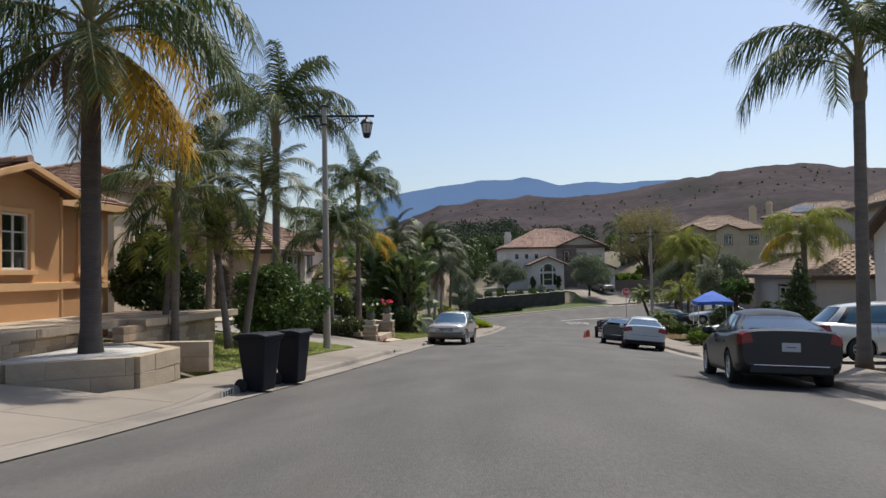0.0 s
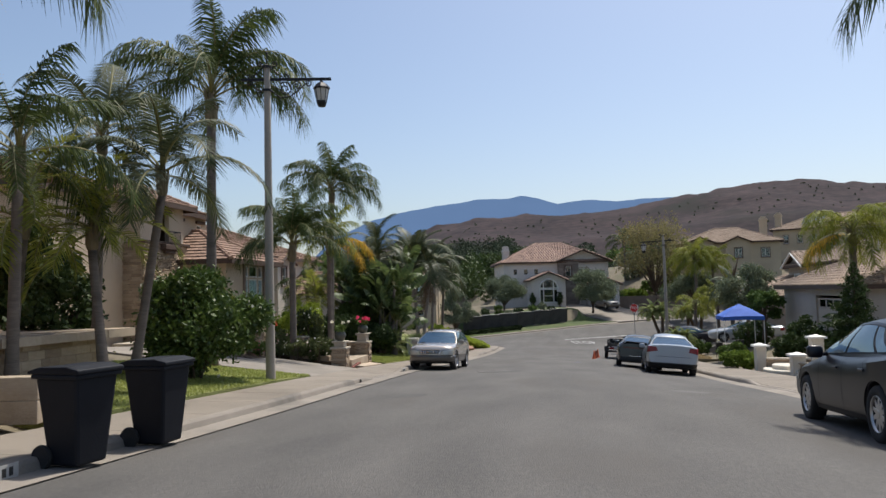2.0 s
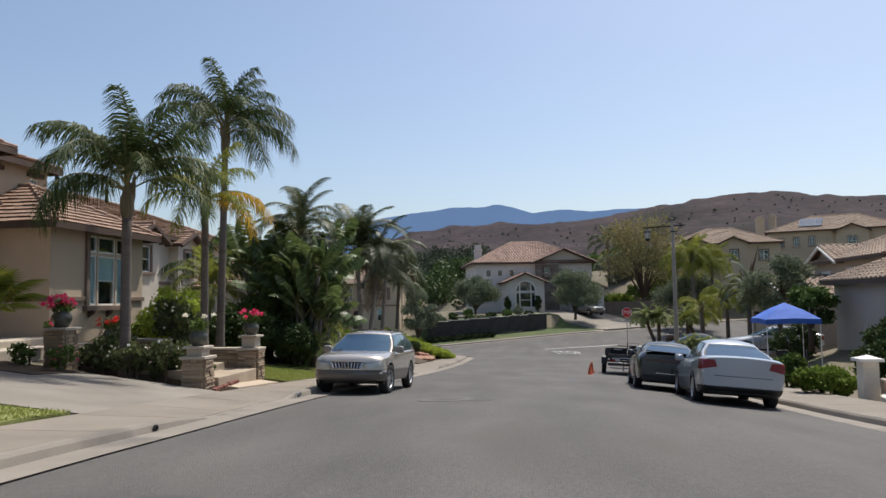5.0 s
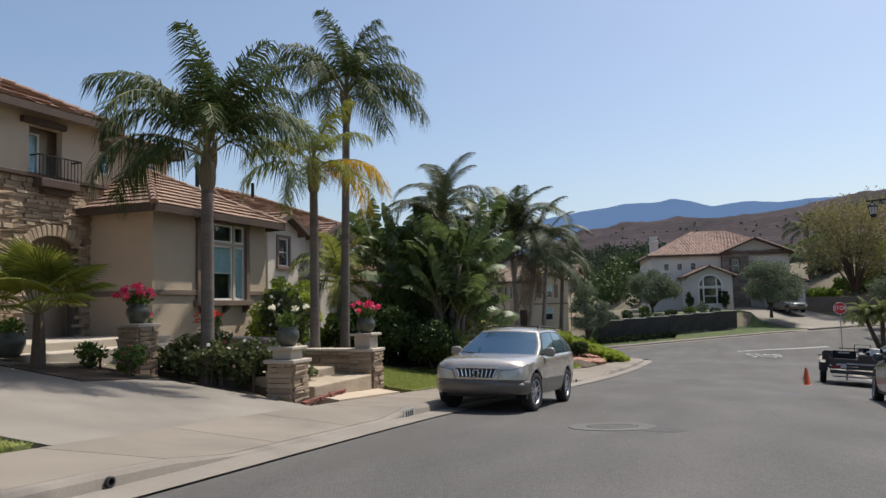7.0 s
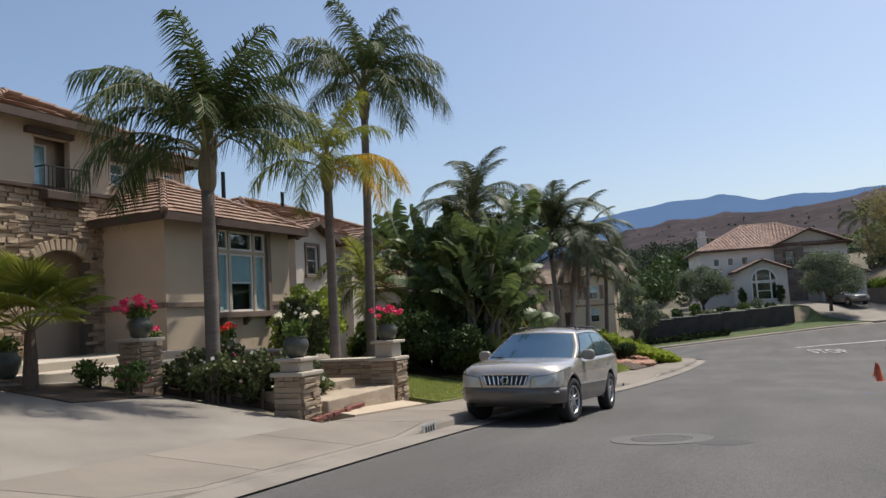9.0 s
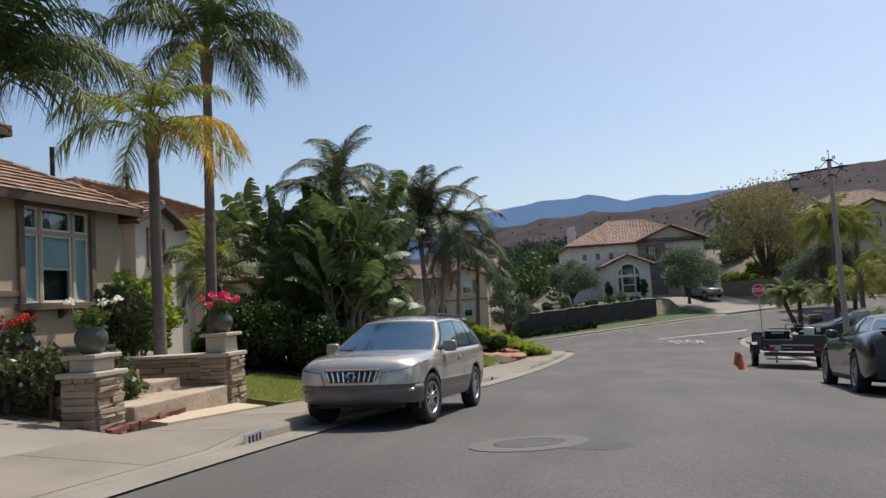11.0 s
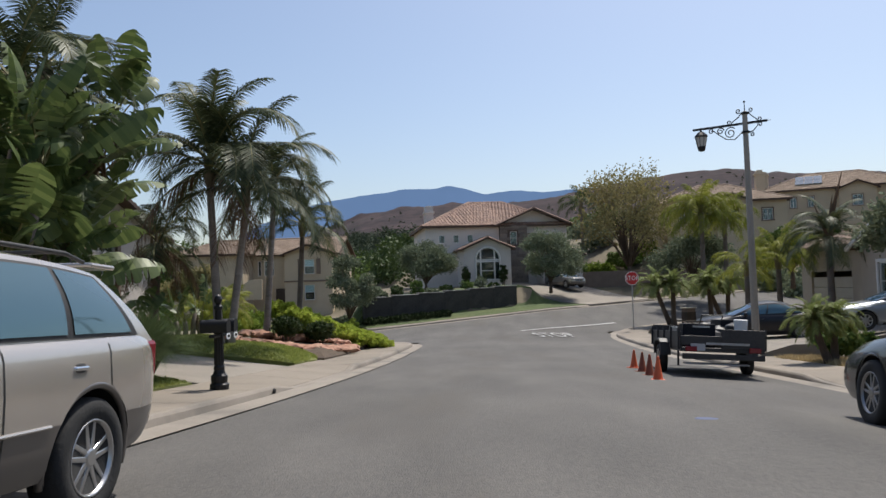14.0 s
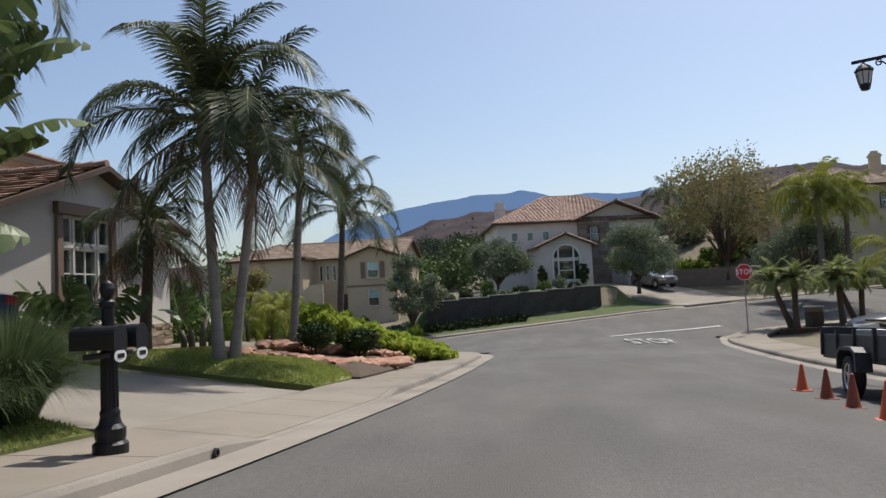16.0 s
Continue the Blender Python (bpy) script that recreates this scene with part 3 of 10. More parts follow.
def hip_roof(parent, x0, y0, x1, y1, z, slope, material, over=0.45, barrel=False, fascia=None, seed=1, wide=0.33):
    """A hipped roof over a rectangle at wall height z."""
    x0, y0, x1, y1 = x0 - over, y0 - over, x1 + over, y1 + over
    z -= 0.05
    w, d = x1 - x0, y1 - y0
    s = min(w, d) / 2
    top = z + s * slope
    if w >= d:
        ra, rb = (x0 + s, y0 + s, top), (x1 - s, y0 + s, top)
        fl, fr, br, bl = ra, rb, rb, ra
    else:
        ra, rb = (x0 + s, y0 + s, top), (x0 + s, y1 - s, top)
        fl, fr, br, bl = ra, ra, rb, rb
    A, B, C, D = (x0, y0, z), (x1, y0, z), (x1, y1, z), (x0, y1, z)
    roof = new("roof")
    roof.parent = parent
    st = ([], [])
    for k, (e0, e1, r0, r1) in enumerate(((A, B, fl, fr), (B, C, fr, br), (C, D, br, bl), (D, A, bl, fl))):
        add_tiles(st, e0, e1, r0, r1, barrel=barrel, seed=seed + k, wide=wide)
    ob = new("roof_tiles", from_lists("roof_tiles", st[0], st[1], material))
    ob.parent = roof
    ob["kind"] = "stuff"
    bm = bmesh.new()
    for p, q in ((A, fl), (B, fr), (C, br), (D, bl)) + (((ra, rb),) if ra != rb else ()):
        caps(bm, p, q)
    part("ridge_tiles", bm, material, roof)
    bm = bmesh.new()
    lo = [bm.verts.new((v[0], v[1], v[2] - 0.02)) for v in (A, B, C, D)]
    t1, t2 = bm.verts.new(Vector(ra) - Vector((0, 0, 0.02))), bm.verts.new(Vector(rb) - Vector((0, 0, 0.021)))
    if w >= d:
        for f in ((lo[0], lo[1], t2, t1), (lo[1], lo[2], t2), (lo[2], lo[3], t1, t2), (lo[3], lo[0], t1)):
            bm.faces.new(f)
    else:
        for f in ((lo[0], lo[1], t1), (lo[1], lo[2], t2, t1), (lo[2], lo[3], t2), (lo[3], lo[0], t1, t2)):
            bm.faces.new(f)
    bm.faces.new(lo[::-1])
    part("roof_deck", bm, M["trim_brown"], roof)
    bm = bmesh.new()
    h = 0.2
    box(bm, (x0 + x1) / 2, y0, z - h / 2 + 0.02, w, 0.05, h)
    box(bm, (x0 + x1) / 2, y1, z - h / 2 + 0.02, w, 0.05, h)
    box(bm, x0, (y0 + y1) / 2, z - h / 2 + 0.02, 0.05, d - 0.05, h)
    box(bm, x1, (y0 + y1) / 2, z - h / 2 + 0.02, 0.05, d - 0.05, h)
    part("fascia", bm, fascia or M["trim_brown"], roof)
    return roof


def gable_roof(parent, x0, y0, x1, y1, z, slope, material, over=0.4, barrel=False, fascia=None, seed=1, along="y", wide=0.33):
    """A gabled roof over a rectangle, its ridge along x or y."""
    roof = new("roof")
    roof.parent = parent
    st = ([], [])
    bm = bmesh.new()
    x0, y0, x1, y1 = x0 - over, y0 - over, x1 + over, y1 + over
    z -= 0.05 + over * slope * 0.5
    if along == "y":
        xm, top = (x0 + x1) / 2, z + (x1 - x0) / 2 * slope
        P, Q = (xm, y0, top), (xm, y1, top)
        planes = (((x0, y1, z), (x0, y0, z), Q, P), ((x1, y0, z), (x1, y1, z), P, Q))
        ends = (((x0, y0, z), P, (x1, y0, z)), ((x0, y1, z), Q, (x1, y1, z)))
    else:
        ym, top = (y0 + y1) / 2, z + (y1 - y0) / 2 * slope
        P, Q = (x0, ym, top), (x1, ym, top)
        planes = (((x0, y0, z), (x1, y0, z), P, Q), ((x1, y1, z), (x0, y1, z), Q, P))
        ends = (((x0, y0, z), P, (x0, y1, z)), ((x1, y0, z), Q, (x1, y1, z)))
    for k, pl in enumerate(planes):
        add_tiles(st, *pl, barrel=barrel, seed=seed + k, wide=wide)
    caps(bm, P, Q)
    deck = bmesh.new()
    for e0, e1, r0, r1 in planes:
        a = [Vector(p) for p in (e0, e1, r1, r0)]
        up = [deck.verts.new(p - Vector((0, 0, 0.015))) for p in a]
        dn = [deck.verts.new(p - Vector((0, 0, 0.12))) for p in a]
        deck.faces.new(up)
        deck.faces.new(dn[::-1])
        for i in range(4):
            deck.faces.new((up[i], up[(i + 1) % 4], dn[(i + 1) % 4], dn[i]))
    for a, t, b in ends:
        bf = bmesh.new()
        tube(bf, [Vector(a) - Vector((0, 0, 0.1)), Vector(t) - Vector((0, 0, 0.1)), Vector(b) - Vector((0, 0, 0.1))], 0.1, 4)
        part("barge_board", bf, fascia or M["trim_brown"], roof)
    ob = new("roof_tiles", from_lists("roof_tiles", st[0], st[1], material))
    ob.parent = roof
    ob["kind"] = "stuff"
    part("ridge_tiles", bm, material, roof)
    part("roof_deck", deck, M["trim_brown"], roof)
    return roof


def shell(parent, x0, y0, x1, y1, z0, z1, material, front=(), left=(), right=(), back=()):
    """Four walls round a rectangle, with holes."""
    wall(parent, "wall", x0, y0, x1, y0, z0, z1, material, front)
    wall(parent, "wall", x1, y0, x1, y1, z0, z1, material, right)
    wall(parent, "wall", x1, y1, x0, y1, z0, z1, material, back)
    wall(parent, "wall", x0, y1, x0, y0, z0, z1, material, left)


LEFT_SIDE, RIGHT_SIDE = 90, -90


# orange house
h1 = thing("house", pose(-12.5, 8.0, 0.42, 0, 0, LEFT_SIDE), "orange stucco house with brown tile roof and white windows", "house")
shell(h1, 5.6, 0.0, 8.6, 3.0, -0.9, 3.0, M["stucco_orange"], front=((1.03, 1.93, 1.02, 2.34),))
window(h1, 6.63, 1.02, 0.9, 1.32, 2, 3, trim=M["trim_orange"])
gable_wall(h1, 5.6, 8.6, 0.0, 3.0, 3.46, M["stucco_orange"])
gable_roof(h1, 5.6, 0.0, 8.6, 6.0, 3.05, 0.31, M["tile_brown"], fascia=M["trim_orange"])
shell(h1, -12.0, 0.9, 11.9, 12.0, -0.9, 2.95, M["stucco_orange"], front=((22.6, 23.5, 0.95, 2.35),), right=((2.0, 3.2, 0.95, 2.35),))
window(h1, 10.6, 0.95, 0.9, 1.4, 2, 3, y=0.9, trim=M["trim_orange"])
hip_roof(h1, -12.0, 0.9, 11.9, 12.0, 2.95, 0.42, M["tile_brown"], seed=5, fascia=M["trim_orange"])
bm = bmesh.new()
box(bm, 7.1, -0.03, 0.62, 3.06, 0.10, 0.2)
box(bm, 10.25, 0.87, 0.62, 3.3, 0.10, 0.2)
box(bm, 11.93, 3.0, 0.62, 0.10, 4.0, 0.2)
part("trim", bm, M["trim_orange"], h1, bevel=0.015)
bm = bmesh.new()
tube(bm, [(8.66, 0.0, 2.85), (8.66, 0.0, -0.2)], 0.04, 8)
part("downpipe", bm, M["trim_orange"], h1)


# ---- stonework ----
M["ledger"] = surface("ledger_stone", (0.23, 0.160, 0.105), (0.50, 0.395, 0.275), 0.9, 18, 3, 0.4, 0.6, rnd=0.65)
M["ledger_back"] = surface("stone_mortar", (0.09, 0.075, 0.06), (0.13, 0.11, 0.09), 0.95, 20, 2, 0.5, 0.3)
M["block"] = surface("rough_block", (0.30, 0.235, 0.165), (0.44, 0.36, 0.265), 0.9, 14, 2, 0.4, 0.7, rnd=0.2)
M["cap"] = surface("stone_cap", (0.38, 0.33, 0.26), (0.50, 0.44, 0.36), 0.85, 16, 1.5, 0.4, 0.25)
M["ledger_island"] = tile_mat("ledger_stonework", (0.20, 0.140, 0.092), (0.50, 0.395, 0.275))
STONES = []


def stone_meshes():
    if not STONES:
        for i in range(6):
            rg = random.Random(90 + i)
            bm = bmesh.new()
            vs = box(bm, 0, 0, 0, 1, 1, 1)
            for v in vs:
                v.co += Vector((rg.uniform(-0.05, 0.05), rg.uniform(-0.25, 0.12) if v.co.y < 0 else 0, rg.uniform(-0.09, 0.09)))
            bmesh.ops.bevel(bm, geom=[e for e in bm.edges if e.verts[0].co.y < 0 and e.verts[1].co.y < 0], offset=0.07, segments=1, affect='EDGES')
            STONES.append(finish(bm, "stone", M["ledger"]))
    return STONES


def stone_face(parent, x0, y0, x1, y1, z0, z1, seed, course=0.11, long=(0.18, 0.5), proud=0.05, name="stone", skip=None, meshes=None, most=400):
    """Ledger stones laid on the face from (x0, y0) to (x1, y1), standing out to its right-hand side; the first `most` are pieces of their own, the rest one mesh."""
    rg = random.Random(seed)
    ms = meshes or stone_meshes()
    ln = math.dist((x0, y0), (x1, y1))
    base = Matrix.Translation((x0, y0, 0)) @ Matrix.Rotation(math.atan2(y1 - y0, x1 - x0), 4, 'Z')
    z, made, vs, fs = z0, 0, [], []
    while z < z1 - 0.02:
        h = min(course * rg.uniform(0.65, 1.4), z1 - z)
        x = -0.02
        while x < ln - 0.01:
            w = min(rg.uniform(*long), ln + 0.02 - x)
            if ln - x - w < 0.1:
                w = ln + 0.02 - x
            if not (skip and skip(x + w / 2, z + h / 2)):
                d = proud * rg.uniform(0.6, 1.5)
                m = base @ Matrix.Translation((x + w / 2, -d / 2 + 0.005, z + h / 2)) @ Matrix.Diagonal((w - 0.012, d + 0.03, h - 0.010, 1))
                me = ms[rg.randrange(6)]
                if made < most:
                    part(name, me, None, parent, at=m)
                else:
                    o = len(vs)
                    vs += [m @ v.co for v in me.vertices]
                    fs += [tuple(k + o for k in p.vertices) for p in me.polygons]
                made += 1
            x += w
        z += h
    if vs:
        part("stonework", from_lists("stonework", vs, fs, M["ledger_island"]), None, parent)["kind"] = "stuff"


# ---- beige house with the bay ----
h2 = thing("house", pose(-15.3, 36.6, -0.55, 0, 0, LEFT_SIDE), "beige stucco two-storey house with stone entry and brown tile roof", "house")
BW = [(1.85, 2.33), (2.42, 3.38), (3.47, 3.95)]
_holes = [(a, b, 0.65, 2.27) for a, b in BW] + [(a, b, 2.36, 2.9) for a, b in BW]
shell(h2, 0.0, 0.0, 5.1, 8.0, -1.2, 3.15, M["stucco_beige"], front=_holes)
for a, b in BW:
    window(h2, a, 0.65, b - a, 1.62, 1, 2 if b - a > 0.6 else 1, fill="room", blind=0.52 if b - a > 0.6 else 0.97)
    window(h2, a, 2.36, b - a, 0.54, 1, 1)
bm = bmesh.new()
box(bm, 2.9, -0.03, 3.0, 2.5, 0.12, 0.18)
box(bm, 2.9, -0.06, 0.56, 2.6, 0.2, 0.16)
box(bm, 1.76, -0.03, 1.78, 0.16, 0.12, 2.26)
box(bm, 4.04, -0.03, 1.78, 0.16, 0.12, 2.26)
part("window_surround", bm, M["trim_taupe"], h2, bevel=0.01)
for _x in (1.9, 2.9, 3.9):
    bm = bmesh.new()
    prism(bm, [(-0.02, 0.50), (-0.22, 0.50), (-0.20, 0.40), (-0.02, 0.26)], _x - 0.07, _x + 0.07, "x")
    part("sill_bracket", bm, M["trim_brown"], h2, bevel=0.01)
for _b in ((0.86, -0.03, 0.86, 1.78, 0.07, 0.14), (4.64, -0.03, 0.86, 1.04, 0.07, 0.14), (-0.03, 2.05, 0.86, 0.07, 4.0, 0.14)):
    bm = bmesh.new()
    box(bm, *_b)
    part("belt_course", bm, M["trim_taupe"], h2, bevel=0.01)
hip_roof(h2, 0.0, 0.0, 5.1, 9.0, 3.15, 0.52, M["tile_brown"], fascia=M["trim_brown"], seed=21, wide=0.36)
# upper storey
shell(h2, -9.0, 3.0, 3.95, 13.0, -1.2, 5.55, M["stucco_beige"], front=((10.05, 10.55, 4.4, 5.05), (12.05, 12.5, 4.4, 5.05)))
window(h2, 1.05, 4.4, 0.5, 0.65, 1, 2, y=3.0)
window(h2, 3.05, 4.4, 0.45, 0.65, 1, 2, y=3.0)
for _x in (1.3, 3.28):
    bm = bmesh.new()
    box(bm, _x, 2.95, 5.16, 0.8, 0.14, 0.14)
    part("lintel", bm, M["trim_brown"], h2, bevel=0.01)
hip_roof(h2, -9.0, 3.0, 3.95, 13.0, 5.55, 0.36, M["tile_brown"], fascia=M["trim_brown"], over=0.35, seed=31, wide=0.36)
# stone entry wing with an arched doorway and a balcony above
wall(h2, "wall", -3.04, 2.3, 0.45, 2.3, 3.8, 5.6, M["stucco_beige"], ((1.24, 2.24, 3.8, 5.15),))
wall(h2, "wall", 0.45, 2.3, 0.45, 3.0, 3.0, 5.6, M["stucco_beige"])
wall(h2, "wall", -3.04, 3.0, -3.04, 2.3, 3.8, 5.6, M["stucco_beige"])
wall(h2, "wall", -3.1, 2.2, 0.45, 2.2, -1.2, 3.8, M["ledger_back"], ((1.19, 2.61, -1.2, 2.36),))
wall(h2, "wall", 0.45, 2.2, 0.45, 3.0, -1.2, 3.8, M["ledger_back"])
wall(h2, "wall", -3.1, 3.0, -3.1, 2.2, -1.2, 3.8, M["ledger_back"])
hip_roof(h2, -3.04, 2.3, 0.45, 9.5, 5.6, 0.5, M["tile_brown"], fascia=M["trim_brown"], seed=35, wide=0.36)


def _arch(x, z):
    q = abs(x - 1.9)
    return q < 0.84 and z < 2.24 + 0.34 * math.sqrt(max(1 - (q / 0.84) ** 2, 0))


stone_face(h2, -3.1, 2.2, 0.45, 2.2, -0.6, 3.78, 5, course=0.10, long=(0.16, 0.5), proud=0.07, skip=_arch, most=300)
stone_face(h2, 0.45, 2.2, 0.45, 3.0, 2.6, 3.78, 6, course=0.10, long=(0.2, 0.5), proud=0.05)
stone_face(h2, -3.1, 3.0, -3.1, 2.2, -0.6, 3.78, 7, course=0.10, long=(0.2, 0.5), proud=0.05, most=0)
bm = bmesh.new()
for _s in (-1, 1):
    prism(bm, [(-1.2 + _s * 0.71 * math.cos(math.pi / 2 * i / 8), 2.04 + 0.32 * math.sin(math.pi / 2 * i / 8)) for i in range(9)] + [(-1.2 + _s * 0.71, 2.36)], 2.2, 2.4, "y")
part("spandrel", bm, M["ledger_back"], h2)
for i in range(13):
    a = radians(22 + 136 * (i + 0.5) / 13)
    bm = bmesh.new()
    box(bm, 0, 0, 0, 0.115, 0.14, 0.27)
    part("arch_stone", bm, M["ledger"], h2, bevel=0.012, at=Matrix.Translation((-1.2 + 0.86 * math.cos(a), 2.13, 1.98 + 0.50 * math.sin(a))) @ Matrix.Rotation((math.pi / 2 - a) * 0.55, 4, 'Y'))
bm = bmesh.new()
box(bm, -1.2, 3.2, 0.8, 1.5, 0.08, 2.9)
part("entry_door", bm, M["dark_wood"], h2, "dark wooden entry door in shade")
bm = bmesh.new()
box(bm, -1.32, 2.15, 3.82, 3.7, 0.3, 0.12)
part("stone_ledge", bm, M["trim_brown"], h2, bevel=0.02)
bm = bmesh.new()
box(bm, -1.3, 2.85, 4.5, 1.0, 0.06, 1.4)
part("niche_back", bm, M["stucco_beige"], h2)
window(h2, -1.74, 3.85, 0.62, 1.22, 1, 1, y=2.72, blind=0.9)
bm = bmesh.new()
box(bm, -1.42, 2.24, 5.24, 1.3, 0.18, 0.15)
part("lintel", bm, M["trim_brown"], h2, bevel=0.01)
balc = new("balcony")
balc.parent = h2
bm = bmesh.new()
prism(bm, [(-1.9, 2.25), (-1.78, 1.85), (-0.62, 1.85), (-0.5, 2.25)], 3.54, 3.76)
prism(bm, [(-1.7, 2.25), (-1.6, 1.98), (-0.8, 1.98), (-0.7, 2.25)], 3.38, 3.54)
part("balcony_slab", bm, M["trim_brown"], balc, bevel=0.02)
bm = bmesh.new()
tube(bm, [(-1.84, 2.2, 4.34), (-1.84, 1.88, 4.34), (-0.56, 1.88, 4.34), (-0.56, 2.2, 4.34)], 0.02, 6)
part("handrail", bm, M["iron"], balc)
bm = bmesh.new()
tube(bm, [(0, 0, 0), (0, 0, 0.6)], 0.011, 5)
_bar = finish(bm, "baluster", M["iron"])
for i in range(13):
    part("baluster", _bar, None, balc, at=Matrix.Translation((-1.84 + 0.1067 * i, 1.88, 3.75)))
# porch
for _y, _z, _w in ((0.9, -0.42, 2.9), (-0.9, -0.60, 1.0)):
    bm = bmesh.new()
    box(bm, -2.4, _y, _z, 4.9, _w, 0.34)
    part("porch_step", bm, M["cap"], h2, bevel=0.02)

# ---- cream house behind the palms ----
h2b = thing("house", pose(-19.3, 45.6, -2.4, 0, 0, LEFT_SIDE), "cream two-storey house with brown trimmed windows", "house")
shell(h2b, 0.0, 0.0, 15.0, 11.0, -1.0, 5.9, M["stucco_cream"])
hip_roof(h2b, 0.0, 0.0, 15.0, 11.0, 5.9, 0.40, M["tile_brown"], fascia=M["trim_brown"], seed=51)
for _x0, _w in ((1.4, 2.3), (5.6, 2.1)):
    shell(h2b, _x0, -0.5, _x0 + _w, 2.0, -1.0, 5.6, M["stucco_cream"], front=((_w / 2 - 0.4, _w / 2 + 0.4, 4.0, 5.2),))
    gable_wall(h2b, _x0, _x0 + _w, -0.5, 5.6, 6.15, M["stucco_cream"])
    gable_roof(h2b, _x0, -0.5, _x0 + _w, 4.0, 5.62, 0.48, M["tile_brown"], fascia=M["trim_brown"], seed=53)
    window(h2b, _x0 + _w / 2 - 0.4, 4.0, 0.8, 1.2, 1, 2, y=-0.5, trim=M["trim_taupe"])
bm = bmesh.new()
box(bm, 4.5, -0.05, 3.55, 9.0, 0.1, 0.16)
part("belt_course", bm, M["trim_taupe"], h2b)
for _p in ((2.6, 4.0), (8.5, 5.2)):
    bm = bmesh.new()
    tube(bm, [(_p[0], _p[1], 6.5), (_p[0], _p[1], 8.9)], 0.09, 8)
    part("vent_pipe", bm, M["iron"], h2b)

# ---- pale gabled house at the second driveway ----
h3 = thing("house", pose(-15.05, 52.6, -2.6, 0, 0, LEFT_SIDE), "pale stucco gabled house with tall brown framed window", "house")
W3 = [(2.95, 3.40), (3.47, 4.40), (4.47, 4.92)]
shell(h3, 0.5, 0.0, 8.0, 9.0, -0.8, 3.72, M["stucco_white"], front=[(a - 0.5, b - 0.5, 0.9, 2.85) for a, b in W3] + [(a - 0.5, b - 0.5, 2.95, 3.65) for a, b in W3])
for a, b in W3:
    window(h3, a, 0.9, b - a, 1.95, 2 if b - a > 0.6 else 1, 3)
    window(h3, a, 2.95, b - a, 0.70, 2 if b - a > 0.6 else 1, 1)
for _n, _b in (("lintel", (3.93, -0.06, 3.83, 2.5, 0.2, 0.30)), ("jamb", (2.83, -0.03, 2.2, 0.22, 0.12, 2.9)), ("jamb", (5.03, -0.03, 2.2, 0.22, 0.12, 2.9)), ("sill", (3.93, -0.05, 0.78, 2.5, 0.18, 0.2))):
    bm = bmesh.new()
    box(bm, *_b)
    part(_n, bm, M["trim_taupe"], h3, bevel=0.01)
gable_wall(h3, 0.5, 8.0, 0.0, 3.72, 4.98, M["stucco_white"])
gable_roof(h3, 0.5, 0.0, 8.0, 9.0, 3.72, 0.36, M["tile_brown"], seed=61, over=0.45)
stone_face(h3, 5.2, 0.0, 8.0, 0.0, -0.6, 0.75, 8, course=0.13, long=(0.25, 0.5))
shell(h3, -7.0, 4.5, 2.0, 14.0, -0.8, 6.0, M["stucco_white"])
hip_roof(h3, -7.0, 4.5, 2.0, 14.0, 6.0, 0.42, M["tile_brown"], seed=63)


# ---- houses farther off ----
def far_house(x, y, z, rz, w, d, h, material, tile, label, seed, bays=(), wins=(), chimney=None, slope=0.42, side=(), barrel=False, trim=None):
    """A two-storey house: walls, hipped roof, gabled bays (x, width, depth, height) and windows (x, z, w, h, y)."""
    t = thing("house", pose(x, y, z, 0, 0, rz), label, "house")
    shell(t, 0, 0, w, d, -2.5, h, material, front=[(a, a + c, b, b + e) for a, b, c, e, f in wins if f == 0], left=[(d - s[0] - s[2], d - s[0], s[1], s[1] + s[3]) for s in side])
    hip_roof(t, 0, 0, w, d, h, slope, tile, seed=seed, barrel=barrel)
    for bx, bw, bd, bh in bays:
        shell(t, bx, -bd, bx + bw, 1.0, -2.5, bh, material, front=[(a - bx, a - bx + c, b, b + e) for a, b, c, e, f in wins if f == -bd and bx <= a < bx + bw])
        gable_wall(t, bx, bx + bw, -bd, bh, bh + bw / 2 * slope * 0.92, material)
        gable_roof(t, bx, -bd, bx + bw, 4.5, bh, slope, tile, seed=seed + 3, barrel=barrel)
    for a, b, c, e, f in wins:
        window(t, a, b, c, e, 2, 2, y=f, trim=trim or M["trim_taupe"], tw=0.1)
    for s in side:
        window(t, 0, s[1], s[2], s[3], 2, 2, trim=trim, at=Matrix.Translation((0, s[0] + s[2], 0)) @ Matrix.Rotation(radians(-90), 4, 'Z'))
    if chimney:
        bm = bmesh.new()
        cx, cy, ch = chimney
        box(bm, cx, cy, ch / 2, 0.95, 0.8, ch)
        box(bm, cx, cy, ch - 0.25, 1.15, 1.0, 0.18)
        box(bm, cx, cy, ch + 0.12, 0.6, 0.5, 0.25)
        part("chimney", bm, material, t, bevel=0.02)
    return t


# tan house over the junction: long body, gabled block, hipped wing
h4 = thing("house", pose(-34.0, 104.5, -3.15), "tan two-storey house with gabled front block and shuttered windows", "house")
shell(h4, 3.0, 1.5, 16.25, 9.5, -0.8, 5.7, M["stucco_tan"], front=((5.3, 5.65, 3.5, 5.0), (5.95, 6.3, 3.5, 5.0), (6.6, 6.95, 3.5, 5.0)))
gable_roof(h4, 3.0, 1.5, 16.25, 9.5, 5.7, 0.42, M["tile_tan"], seed=71, along="x")
bm = bmesh.new()
prism(bm, [(1.5, 5.7), (9.5, 5.7), (5.5, 7.3)], 16.05, 16.25, "x")
part("gable", bm, M["stucco_tan"], h4)
